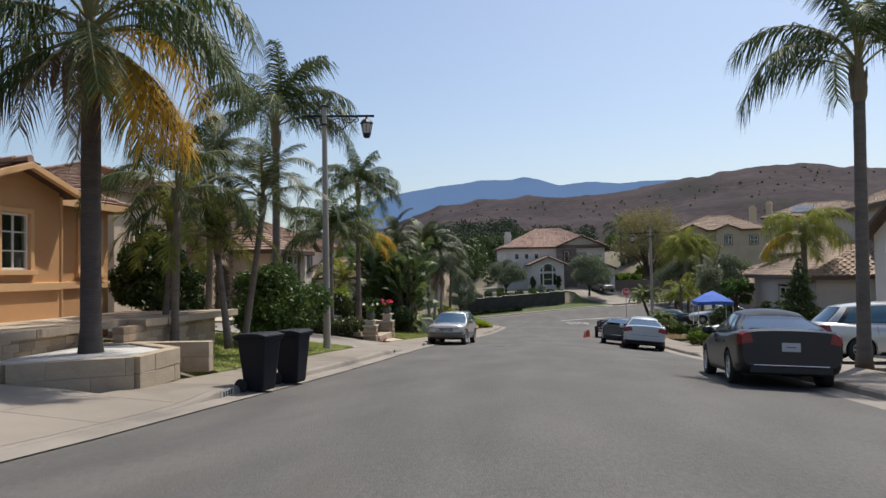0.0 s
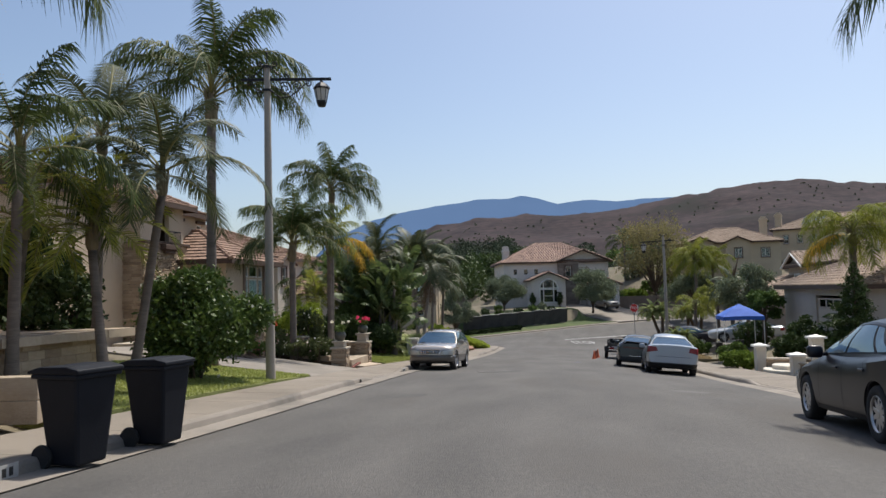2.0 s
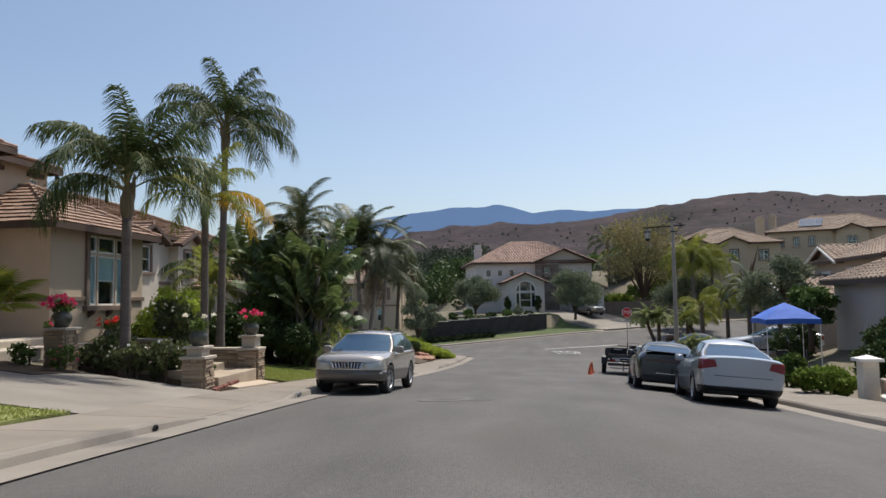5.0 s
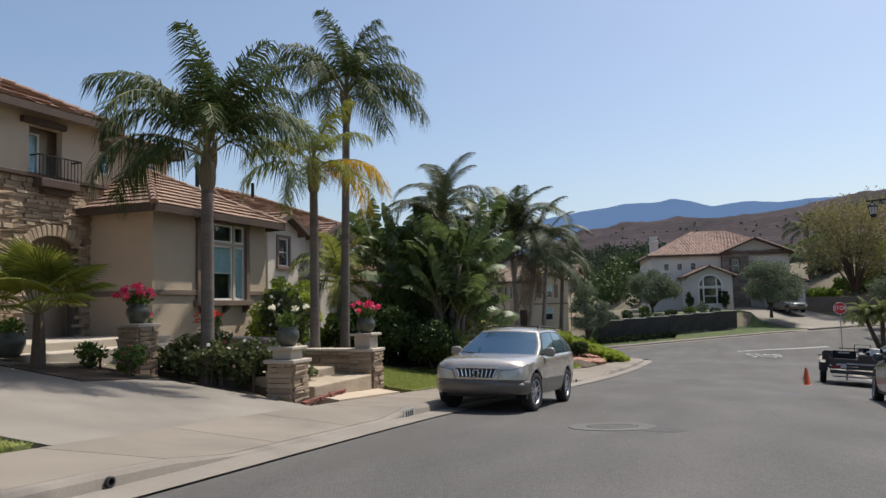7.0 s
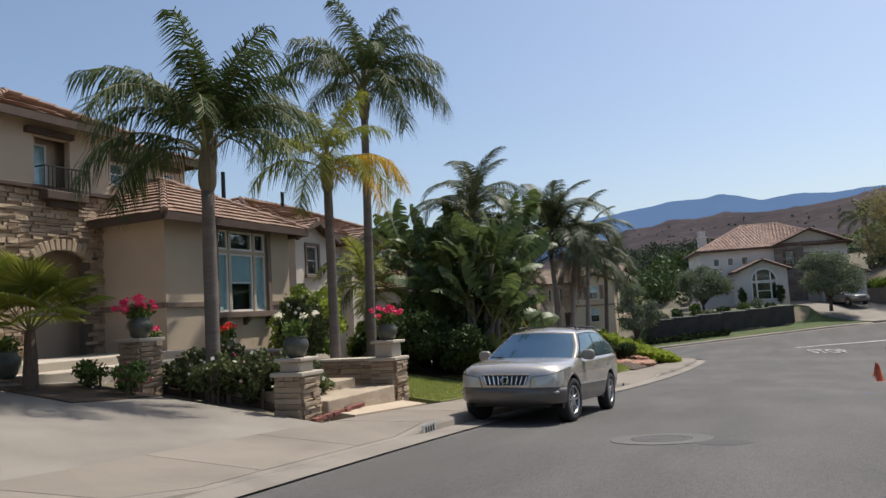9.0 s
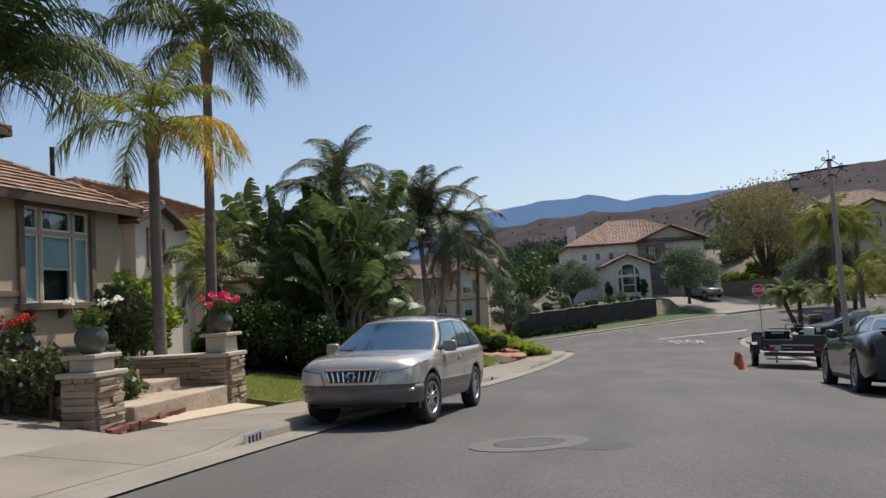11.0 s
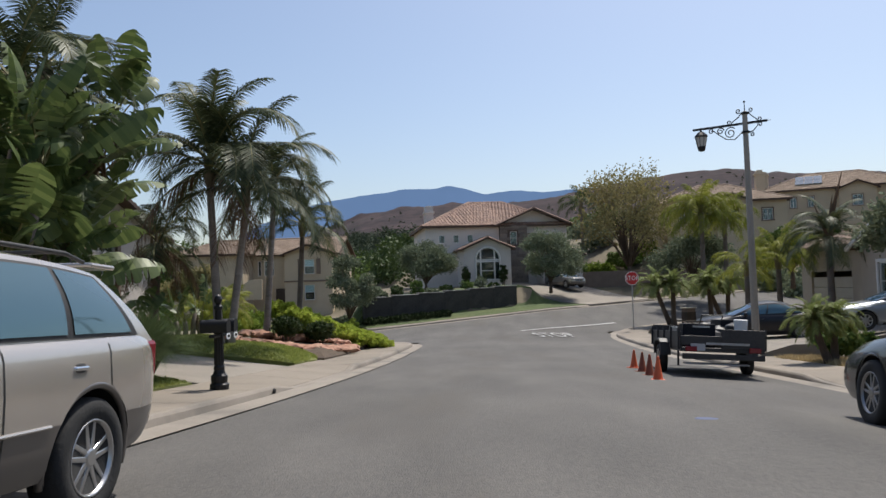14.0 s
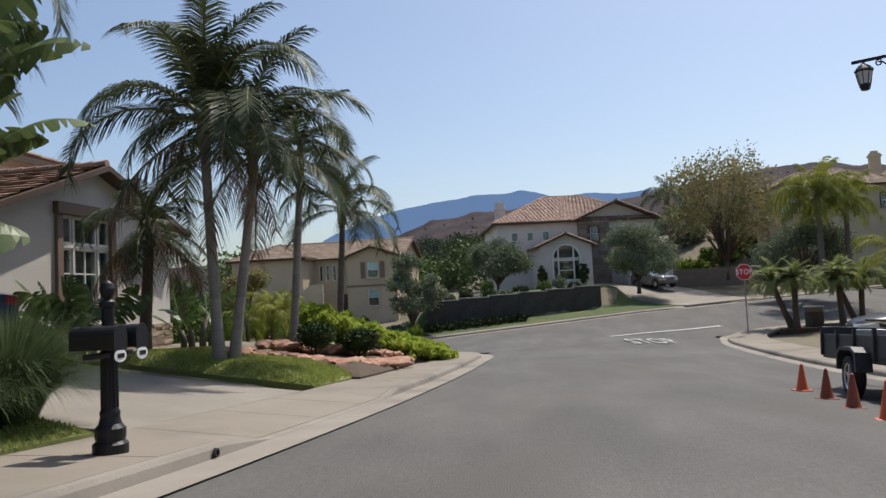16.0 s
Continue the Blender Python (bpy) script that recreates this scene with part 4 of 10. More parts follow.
for _x in (8.3, 8.95, 9.6):
    window(h4, _x, 3.5, 0.35, 1.5, 1, 2, y=1.5)
shell(h4, 11.45, 0.0, 16.15, 1.45, -0.8, 5.6, M["stucco_tan"], front=((1.95, 2.95, 3.55, 5.0), (1.95, 2.95, 1.0, 2.5)))
gable_wall(h4, 11.45, 16.15, 0.0, 5.6, 6.42, M["stucco_tan"])
gable_roof(h4, 11.45, 0.0, 16.15, 5.0, 5.6, 0.36, M["tile_tan"], seed=73)
for _z in (3.55, 1.0):
    window(h4, 13.4, _z, 1.0, 1.45 if _z > 2 else 1.5, 1, 2, trim=M["stucco_tan"], blind=0.5)
for _x in (12.98, 14.82):
    bm = bmesh.new()
    box(bm, _x, -0.03, 4.28, 0.42, 0.06, 1.5)
    part("shutter", bm, M["trim_taupe"], h4, bevel=0.01)
bm = bmesh.new()
box(bm, 13.8, -0.03, 2.86, 4.8, 0.10, 0.16)
part("belt_course", bm, M["trim_taupe"], h4, bevel=0.01)
shell(h4, 1.0, -1.6, 7.8, 6.0, -0.8, 5.7, M["stucco_tan"])
hip_roof(h4, 1.0, -1.6, 7.8, 6.0, 5.7, 0.40, M["tile_tan"], seed=75)
bm = bmesh.new()
prism(bm, [(6.4, 1.2), (9.9, 1.2), (9.9, 3.1), (8.8, 3.1), (6.4, 1.75)], -2.4, -2.2, "y")
part("stair_parapet", bm, M["stucco_tan"], h4, bevel=0.02)
bm = bmesh.new()
box(bm, 10.7, 1.42, 1.1, 1.1, 0.1, 2.2)
part("entry_door", bm, M["dark_wood"], h4)

# white house facing the junction
h5 = thing("house", pose(-8.6, 104.6, -1.35, 0, 0, 12), "white stucco two-storey house with terracotta barrel tile roof", "house")
shell(h5, 0.0, 0.0, 14.2, 10.5, -1.5, 6.0, M["stucco_white"], front=((1.3, 1.9, 4.3, 5.1), (2.7, 3.3, 4.3, 5.1), (4.1, 4.7, 4.3, 5.1), (10.2, 11.4, 3.6, 5.0), (12.6, 13.6, 3.4, 4.6)), left=((2.0, 2.7, 3.6, 5.0), (4.0, 4.7, 3.6, 5.0)))
hip_roof(h5, 0.0, 0.0, 14.2, 10.5, 6.0, 0.50, M["tile_terra"], seed=81, barrel=True, wide=0.36)
for _x in (1.3, 2.7, 4.1):
    window(h5, _x, 4.3, 0.6, 0.8, 1, 1)
window(h5, 10.2, 3.6, 1.2, 1.4, 2, 2, trim=M["trim_taupe"])
window(h5, 12.6, 3.4, 1.0, 1.2, 1, 2, trim=M["trim_taupe"])
for _y in (5.8, 7.8):
    window(h5, 0, 3.6, 0.7, 1.4, 1, 2, at=Matrix.Translation((0, _y + 0.7, 0)) @ Matrix.Rotation(radians(-90), 4, 'Z'), trim=M["frame_white"])
# arched wing
shell(h5, 3.05, -4.0, 7.45, 1.0, -1.5, 3.6, M["stucco_white"], front=((1.1, 3.3, 0.55, 3.55),))
gable_wall(h5, 3.05, 7.45, -4.0, 3.6, 4.5, M["stucco_white"])
gable_roof(h5, 3.05, -4.0, 7.45, 3.0, 3.6, 0.42, M["tile_terra"], seed=85, barrel=True, wide=0.36)
arch_w = new("window")
arch_w.parent = h5
bm = bmesh.new()
for _s in (-1, 1):
    prism(bm, [(5.25 + _s * 1.1 * math.cos(math.pi / 2 * i / 10), 2.45 + 1.1 * math.sin(math.pi / 2 * i / 10)) for i in range(11)] + [(5.25 + _s * 1.1, 3.6)], -4.0, -3.82, "y")
part("spandrel", bm, M["stucco_white"], arch_w)
bm = bmesh.new()
for i in range(14):
    a0, a1 = math.pi * i / 14, math.pi * (i + 1) / 14
    tube(bm, [(5.25 + 1.16 * math.cos(a0), -4.03, 2.45 + 1.16 * math.sin(a0)), (5.25 + 1.16 * math.cos(a1), -4.03, 2.45 + 1.16 * math.sin(a1))], 0.09, 6)
tube(bm, [(4.09, -4.03, 0.5), (4.09, -4.03, 2.45)], 0.09, 6)
tube(bm, [(6.41, -4.03, 0.5), (6.41, -4.03, 2.45)], 0.09, 6)
part("surround", bm, M["frame_white"], arch_w)
bm = bmesh.new()
for _x in (4.6, 5.9):
    box(bm, _x, -3.9, 1.9, 0.13, 0.06, 2.9)
for _z in (0.62, 2.3, 2.45):
    box(bm, 5.25, -3.9, _z, 2.2, 0.055, 0.12)
box(bm, 5.25, -3.895, 1.45, 1.3, 0.05, 0.08)
part("window_frame", bm, M["frame_white"], arch_w)
bm = bmesh.new()
box(bm, 5.25, -3.86, 2.05, 2.2, 0.008, 3.0)
part("pane", bm, M["glass"], arch_w).visible_shadow = False
bm = bmesh.new()
box(bm, 5.25, -3.5, 2.05, 2.5, 0.02, 3.2)
part("interior", bm, M["room"], arch_w)
# stone bay, entry and garage
M["stone_grey"] = surface("grey_field_stone", (0.12, 0.095, 0.078), (0.27, 0.225, 0.185), 0.9, 12, 3, 0.4, 0.6, rnd=0.6)
_grey = []
for _me in stone_meshes():
    _me = _me.copy()
    _me.materials.clear()
    _me.materials.append(M["stone_grey"])
    _grey.append(_me)
shell(h5, 7.3, -0.4, 10.0, 1.0, -1.5, 5.9, M["ledger_back"], front=((1.0, 1.7, 4.0, 5.3),))
stone_face(h5, 7.3, -0.4, 10.0, -0.4, -0.6, 5.9, 871, course=0.3, long=(0.4, 0.9), skip=lambda x, z: 0.9 < x < 1.8 and 3.9 < z < 5.4, meshes=_grey)
window(h5, 8.3, 4.0, 0.7, 1.3, 1, 2, y=-0.4, trim=M["trim_brown"])
gable_roof(h5, 7.2, -0.5, 14.2, 5.0, 6.05, 0.42, M["tile_terra"], seed=88, barrel=True, wide=0.36)
gable_wall(h5, 7.2, 14.2, -0.02, 6.0, 7.4, M["stucco_white"])
shell(h5, 11.0, -2.0, 15.0, 4.0, -1.5, 2.9, M["stucco_white"], front=((0.7, 3.3, -1.5, 2.1),))
bm = bmesh.new()
box(bm, 13.0, -1.6, 0.7, 2.8, 0.1, 3.0)
part("garage_door", bm, M["dark_wood"], h5)
gable_roof(h5, 11.0, -2.0, 15.0, 4.0, 2.9, 0.42, M["tile_terra"], seed=89, barrel=True, wide=0.36)
bm = bmesh.new()
box(bm, 1.0, 5.0, 6.4, 0.85, 1.2, 3.2)
box(bm, 1.0, 5.0, 7.75, 1.05, 1.4, 0.2)
box(bm, 1.0, 5.0, 8.2, 0.75, 1.1, 0.5)
part("chimney", bm, M["stucco_white"], h5, bevel=0.03)

# right-hand side
r1 = thing("house", pose(11.1, 29.3, -1.5, 0, 0, RIGHT_SIDE), "white stucco house with arched window and barrel tile roof", "house")
shell(r1, 0.0, 0.0, 6.0, 8.0, -1.2, 3.9, M["stucco_white"], front=((1.3, 2.9, 0.8, 3.1),))
window(r1, 1.3, 0.8, 1.6, 2.3, 2, 3, trim=M["frame_white"])
bm = bmesh.new()
for i in range(12):
    a0, a1 = math.pi * i / 12, math.pi * (i + 1) / 12
    tube(bm, [(2.1 + 0.9 * math.cos(a0), -0.03, 3.15 + 0.7 * math.sin(a0)), (2.1 + 0.9 * math.cos(a1), -0.03, 3.15 + 0.7 * math.sin(a1))], 0.08, 6)
part("arch_moulding", bm, M["frame_white"], r1)
gable_wall(r1, 0.0, 6.0, 0.0, 3.9, 5.1, M["stucco_white"])
gable_roof(r1, 0.0, 0.0, 6.0, 8.0, 3.9, 0.42, M["tile_brown"], seed=91, barrel=True)
shell(r1, 1.0, 6.0, 13.0, 16.0, -1.2, 5.6, M["stucco_white"])
hip_roof(r1, 1.0, 6.0, 13.0, 16.0, 5.6, 0.42, M["tile_brown"], seed=93, barrel=True)

r2 = thing("house", pose(12.4, 52.6, -1.7, 0, 0, RIGHT_SIDE), "grey-white house with garage wing and ribbed tile roof", "house")
shell(r2, 0.0, 0.0, 12.5, 8.0, -2.0, 2.45, M["stucco_grey"], front=((5.6, 10.2, -1.2, 1.9),))
hip_roof(r2, 0.0, 0.0, 12.5, 8.0, 2.45, 0.42, M["tile_tan"], seed=95, barrel=True, wide=0.4)
gd = new("garage_door")
gd.parent = r2
for j in range(4):
    bm = bmesh.new()
    box(bm, 7.9, 0.12, -0.05 + 0.52 * j, 4.6, 0.05, 0.50)
    part("door_panel", bm, M["garage"], gd, bevel=0.01)
for i in range(4):
    bm = bmesh.new()
    box(bm, 6.35 + 1.03 * i, 0.085, 1.5, 0.75, 0.02, 0.34)
    part("pane", bm, M["glass_dark"], gd)
shell(r2, 2.0, 4.5, 15.0, 15.0, -2.0, 6.3, M["stucco_grey"], front=((4.2, 5.2, 4.5, 5.7), (8.0, 9.0, 4.5, 5.7)), left=((5.0, 6.0, 4.5, 5.7),))
window(r2, 6.2, 4.5, 1.0, 1.2, 2, 2, y=4.5, trim=M["frame_white"])
window(r2, 10.0, 4.5, 1.0, 1.2, 2, 2, y=4.5, trim=M["frame_white"])
hip_roof(r2, 2.0, 4.5, 15.0, 15.0, 6.3, 0.42, M["tile_tan"], seed=97, barrel=True, wide=0.4)

far_house(15.4, 113.0, 1.2, -8, 13.0, 10.0, 5.6, M["stucco_tan"], M["tile_tan"], "tan two-storey house up the slope", 101, bays=((1.0, 3.6, 0.8, 5.6), (6.0, 3.2, 0.5, 5.6)),
          wins=((2.2, 3.4, 0.6, 1.3, -0.8), (3.0, 3.4, 0.6, 1.3, -0.8), (7.2, 3.4, 0.9, 1.3, -0.5), (10.6, 3.4, 1.0, 1.2, 0)), chimney=(11.5, 5, 9.0), trim=M["trim_brown"])
solar_house = far_house(32.5, 130.5, 3.6, -24, 17.0, 11.0, 5.9, M["stucco_tan"], M["tile_tan"], "large tan two-storey house with solar panels", 105, bays=((9.0, 4.0, 0.8, 5.6),),
          wins=((1.5, 3.6, 0.7, 1.3, 0), (3.5, 3.6, 0.7, 1.3, 0), (5.5, 3.6, 0.7, 1.3, 0), (10.4, 3.4, 1.1, 1.3, -0.8)), chimney=(0.4, 3.0, 8.6), trim=M["trim_taupe"])
far_house(23.5, 77.0, -1.6, -64, 11.0, 9.0, 5.2, M["stucco_tan"], M["tile_tan"], "beige house among palms by the cross street", 109,
          wins=((1.2, 0.6, 1.0, 2.0, 0), (4.0, 3.2, 0.9, 1.2, 0), (7.0, 3.2, 0.9, 1.2, 0), (5.0, 0.6, 1.0, 2.0, 0)), trim=M["frame_white"])
M["stucco_taupe"] = stucco("stucco_taupe", (0.40, 0.335, 0.27))
r3 = thing("house", pose(14.5, 74.6, -3.1, 0, 0, RIGHT_SIDE), "taupe stucco house with low garage wing and white trimmed gable", "house")
shell(r3, 0.0, 0.0, 9.2, 7.0, -1.5, 3.35, M["stucco_taupe"], front=((1.2, 5.6, -0.4, 2.1),))
hip_roof(r3, 0.0, 0.0, 9.2, 7.0, 3.35, 0.36, M["tile_tan"], seed=121, barrel=True, wide=0.4)
gd3 = new("garage_door")
gd3.parent = r3
for j in range(4):
    bm = bmesh.new()
    box(bm, 3.4, 0.12, 0.0 + 0.52 * j, 4.4, 0.05, 0.50)
    part("door_panel", bm, M["garage"], gd3, bevel=0.01)
shell(r3, 5.0, 3.0, 16.0, 13.0, -1.5, 5.4, M["stucco_taupe"], front=((1.6, 2.8, 3.3, 4.6), (5.6, 6.6, 3.5, 4.7)), left=((4.0, 5.0, 3.5, 4.7),))
window(r3, 6.6, 3.3, 1.2, 1.3, 2, 2, y=3.0, trim=M["frame_white"])
window(r3, 10.6, 3.5, 1.0, 1.2, 2, 2, y=3.0, trim=M["frame_white"])
hip_roof(r3, 5.0, 3.0, 16.0, 13.0, 5.4, 0.40, M["tile_tan"], seed=123, barrel=True, wide=0.4)
gable_wall(r3, 5.0, 9.6, 2.98, 5.4, 6.35, M["stucco_taupe"])
gable_roof(r3, 5.0, 2.9, 9.6, 8.0, 5.4, 0.42, M["tile_tan"], seed=125, barrel=True, wide=0.4, fascia=M["frame_white"])
shell(r3, 9.6, -1.5, 14.0, 4.0, -1.5, 3.2, M["stucco_taupe"], front=((1.4, 2.8, 0.9, 2.4),))
window(r3, 11.0, 0.9, 1.4, 1.5, 2, 2, y=-1.5, trim=M["frame_white"])
gable_wall(r3, 9.6, 14.0, -1.5, 3.2, 4.1, M["stucco_taupe"])
gable_roof(r3, 9.6, -1.5, 14.0, 5.0, 3.2, 0.42, M["tile_tan"], seed=127, barrel=True, wide=0.4, fascia=M["frame_white"])
for _i in range(2):
    for _j in range(3):
        bm = bmesh.new()
        box(bm, 0, 0, 0, 1.0, 1.65, 0.05)
        part("solar_panel", bm, M["glass_dark"], solar_house, bevel=0.01, at=Matrix.Translation((4.6 + 1.04 * _j, 1.6 + 1.6 * _i, 6.08 + 0.42 * (1.6 + 1.6 * _i) + 0.16)) @ Matrix.Rotation(math.atan(0.42), 4, 'X'))


# ---- plants ----
M["frond"] = leaf_mat("palm_leaf", (0.022, 0.040, 0.012), (0.088, 0.115, 0.036), 0.28, 0.3, 0.2)
M["frond_king"] = leaf_mat("king_palm_leaf", (0.022, 0.034, 0.015), (0.085, 0.102, 0.048), 0.22, 0.25, 0.25)
M["frond_pygmy"] = leaf_mat("pygmy_palm_leaf", (0.085, 0.115, 0.035), (0.23, 0.26, 0.095), 0.35)
M["frond_light"] = leaf_mat("palm_leaf_yellow_green", (0.11, 0.135, 0.022), (0.26, 0.26, 0.05), 0.35)
M["frond_yellow"] = leaf_mat("palm_leaf_yellowing", (0.34, 0.19, 0.015), (0.55, 0.34, 0.04), 0.35)
M["frond_dead"] = leaf_mat("palm_leaf_dead", (0.10, 0.062, 0.038), (0.18, 0.125, 0.085), 0.1, 0.8)
M["leaf_dark"] = leaf_mat("leaf_dark", (0.018, 0.034, 0.011), (0.068, 0.098, 0.030), 0.18, 0.3, 0.2)
M["leaf_mid"] = leaf_mat("leaf_mid", (0.041, 0.074, 0.019), (0.115, 0.162, 0.043), 0.2)
M["leaf_bright"] = leaf_mat("leaf_bright", (0.075, 0.120, 0.018), (0.17, 0.22, 0.040), 0.3)
M["leaf_olive"] = leaf_mat("leaf_olive", (0.078, 0.098, 0.06), (0.189, 0.215, 0.137), 0.22, 0.6)
M["leaf_autumn"] = leaf_mat("leaf_autumn", (0.115, 0.115, 0.05), (0.28, 0.235, 0.11), 0.35, 0.6)
M["leaf_banana"] = leaf_mat("paddle_leaf", (0.032, 0.056, 0.018), (0.125, 0.160, 0.055), 0.28, 0.2, 0.3)
M["bark_grey"] = surface("palm_bark", (0.105, 0.086, 0.072), (0.20, 0.165, 0.138), 0.9, 14, 1.4, 0.5, 0.5, stretch=(0.5, 0.5, 3.0), c3=(0.08, 0.064, 0.052))
# paler copy of palm_bark: sun on the corner trunks is in the colour
M["bark_sunlit"] = surface("sunlit_palm_bark", (0.20, 0.175, 0.155), (0.34, 0.305, 0.27), 0.9, 14, 1.4, 0.5, 0.5, stretch=(0.5, 0.5, 3.0), c3=(0.15, 0.125, 0.105))
M["bark_brown"] = surface("tree_bark", (0.07, 0.05, 0.035), (0.15, 0.11, 0.08), 0.95, 18, 2, 0.5, 0.8, stretch=(2, 2, 0.5))
M["shaft"] = surface("palm_shaft", (0.13, 0.10, 0.055), (0.20, 0.165, 0.10), 0.7, 10, 1.5, 0.5, 0.3, stretch=(1, 1, 0.3))
M["stalk"] = surface("leaf_stalk", (0.13, 0.13, 0.045), (0.22, 0.20, 0.08), 0.7, 12, 2, 0.5, 0.1)
M["petal_pink"] = leaf_mat("petal_pink", (0.55, 0.03, 0.10), (0.75, 0.10, 0.22), 0.3)
M["petal_white"] = leaf_mat("petal_white", (0.70, 0.66, 0.50), (0.85, 0.82, 0.72), 0.3)
M["petal_pale"] = leaf_mat("petal_pale", (0.72, 0.40, 0.36), (0.82, 0.60, 0.52), 0.3)
M["leaf_rose"] = leaf_mat("rose_leaf", (0.035, 0.050, 0.020), (0.135, 0.150, 0.065), 0.3, 0.5)
M["petal_red"] = leaf_mat("petal_red", (0.55, 0.02, 0.02), (0.7, 0.08, 0.05), 0.3)


def frond_mesh(name, length, rise, bend, leaf, pairs, hang, seed, materials, plume=0.35, width=0.034, start=0.14, v=0.25):
    """A feather leaf: a stalk that rises at `rise` degrees and bends over, leaflets along it."""
    rg = random.Random(seed)
    steps = 24
    pts, p, twist = [Vector((0, 0, 0))], Vector((0, 0, 0)), rg.uniform(-0.25, 0.25)
    side_drift = rg.uniform(-0.12, 0.12)
    for i in range(steps):
        s = (i + 0.5) / steps
        a = radians(rise - bend * s ** 1.35)
        p = p + Vector((math.cos(a), side_drift * s, math.sin(a))) * (length / steps)
        pts.append(p.copy())
    vs, fs, mi = [], [], []
    def at(s):
        f = s * steps
        i = min(int(f), steps - 1)
        return pts[i].lerp(pts[i + 1], f - i), (pts[i + 1] - pts[i]).normalized()
    # stalk
    for i in range(0, steps + 1, 2):
        s = i / steps
        c, d = at(min(s, 0.999))
        w = 0.035 * (1 - 0.85 * s) + 0.004
        sd = Vector((-d.y, d.x, 0)).normalized()
        up = sd.cross(d)
        vs += [c + sd * w, c - up * w * 0.8, c - sd * w, c + up * w * 0.5]
    k = steps // 2
    for i in range(k):
        for j in range(4):
            fs.append((4 * i + j, 4 * i + (j + 1) % 4, 4 * i + 4 + (j + 1) % 4, 4 * i + 4 + j))
            mi.append(1)
    for i in range(pairs):
        s = start + (1 - start) * (i + 0.5) / pairs
        c, d = at(min(s, 0.995))
        sd = Vector((0, 0, 1)).cross(d).normalized()
        up = d.cross(sd)
        ln = leaf * (0.45 + 0.75 * math.sin(math.pi * min(0.12 + 0.82 * s, 1.0)) ** 0.8) * 0.85
        for sg in (1, -1):
            if rg.random() < 0.04:
                continue
            f = 0.42 + 0.35 * s + rg.uniform(-0.12, 0.12)
            u = v + plume * rg.uniform(-1, 1)
            w = (sd * sg * (1 - 0.3 * s) + d * f + up * u).normalized()
            l1 = ln * rg.uniform(0.85, 1.12)
            m_ = c + w * l1 * 0.5 + Vector((0, 0, -hang * l1 * 0.16))
            t_ = c + w * l1 * 0.92 + Vector((0, 0, -hang * l1 * 0.62))
            e = d * width * (0.5 + 0.5 * rg.random()) * 1.15
            o = len(vs)
            vs += [c + e * 0.5, c - e * 0.5, m_ - e * 0.55, m_ + e * 0.55, t_]
            fs += [(o, o + 1, o + 2, o + 3), (o + 3, o + 2, o + 4)]
            mi += [0, 0]
    return from_lists(name, vs, fs, materials, False, mi)


FRONDS = {}


def fronds(style):
    if style not in FRONDS:
        spec = {
            # leaf material, length, leaflet length, pairs, hang, plume, width, lift of the leaflets
            "queen": ("frond", 2.85, 0.64, 80, 1.35, 0.55, 0.030, 0.06),
            "queen_light": ("frond_light", 2.5, 0.58, 54, 1.2, 0.45, 0.034, 0.05),
            "yellow": ("frond_yellow", 2.9, 0.62, 62, 1.3, 0.45, 0.032, 0.05),
            "dead": ("frond_dead", 2.6, 0.45, 40, 1.6, 0.3, 0.03, 0.0),
            "king": ("frond_king", 2.6, 0.62, 92, 0.70, 0.07, 0.026, 0.14),
            "date": ("frond_pygmy", 1.35, 0.30, 50, 0.45, 0.22, 0.026, 0.30),
            "areca": ("frond_light", 1.9, 0.48, 34, 0.45, 0.12, 0.036, 0.35),
        }[style]
        mats = [M[spec[0]], M["stalk"]]
        arch = 1.12 if style == 'king' else 1.0
        FRONDS[style] = [frond_mesh("frond", spec[1] * rg_l, rise, bend * arch, spec[2], spec[3], spec[4], 11 + 7 * i, mats, spec[5], spec[6], v=spec[7], start=0.22 if style.startswith("queen") else 0.14)
                         for i, (rise, bend, rg_l) in enumerate(((84, 62, 0.85), (72, 102, 0.95), (60, 122, 1.0), (46, 124, 1.0), (30, 112, 1.0), (8, 92, 0.95), (-25, 55, 0.85)))]
    return FRONDS[style]


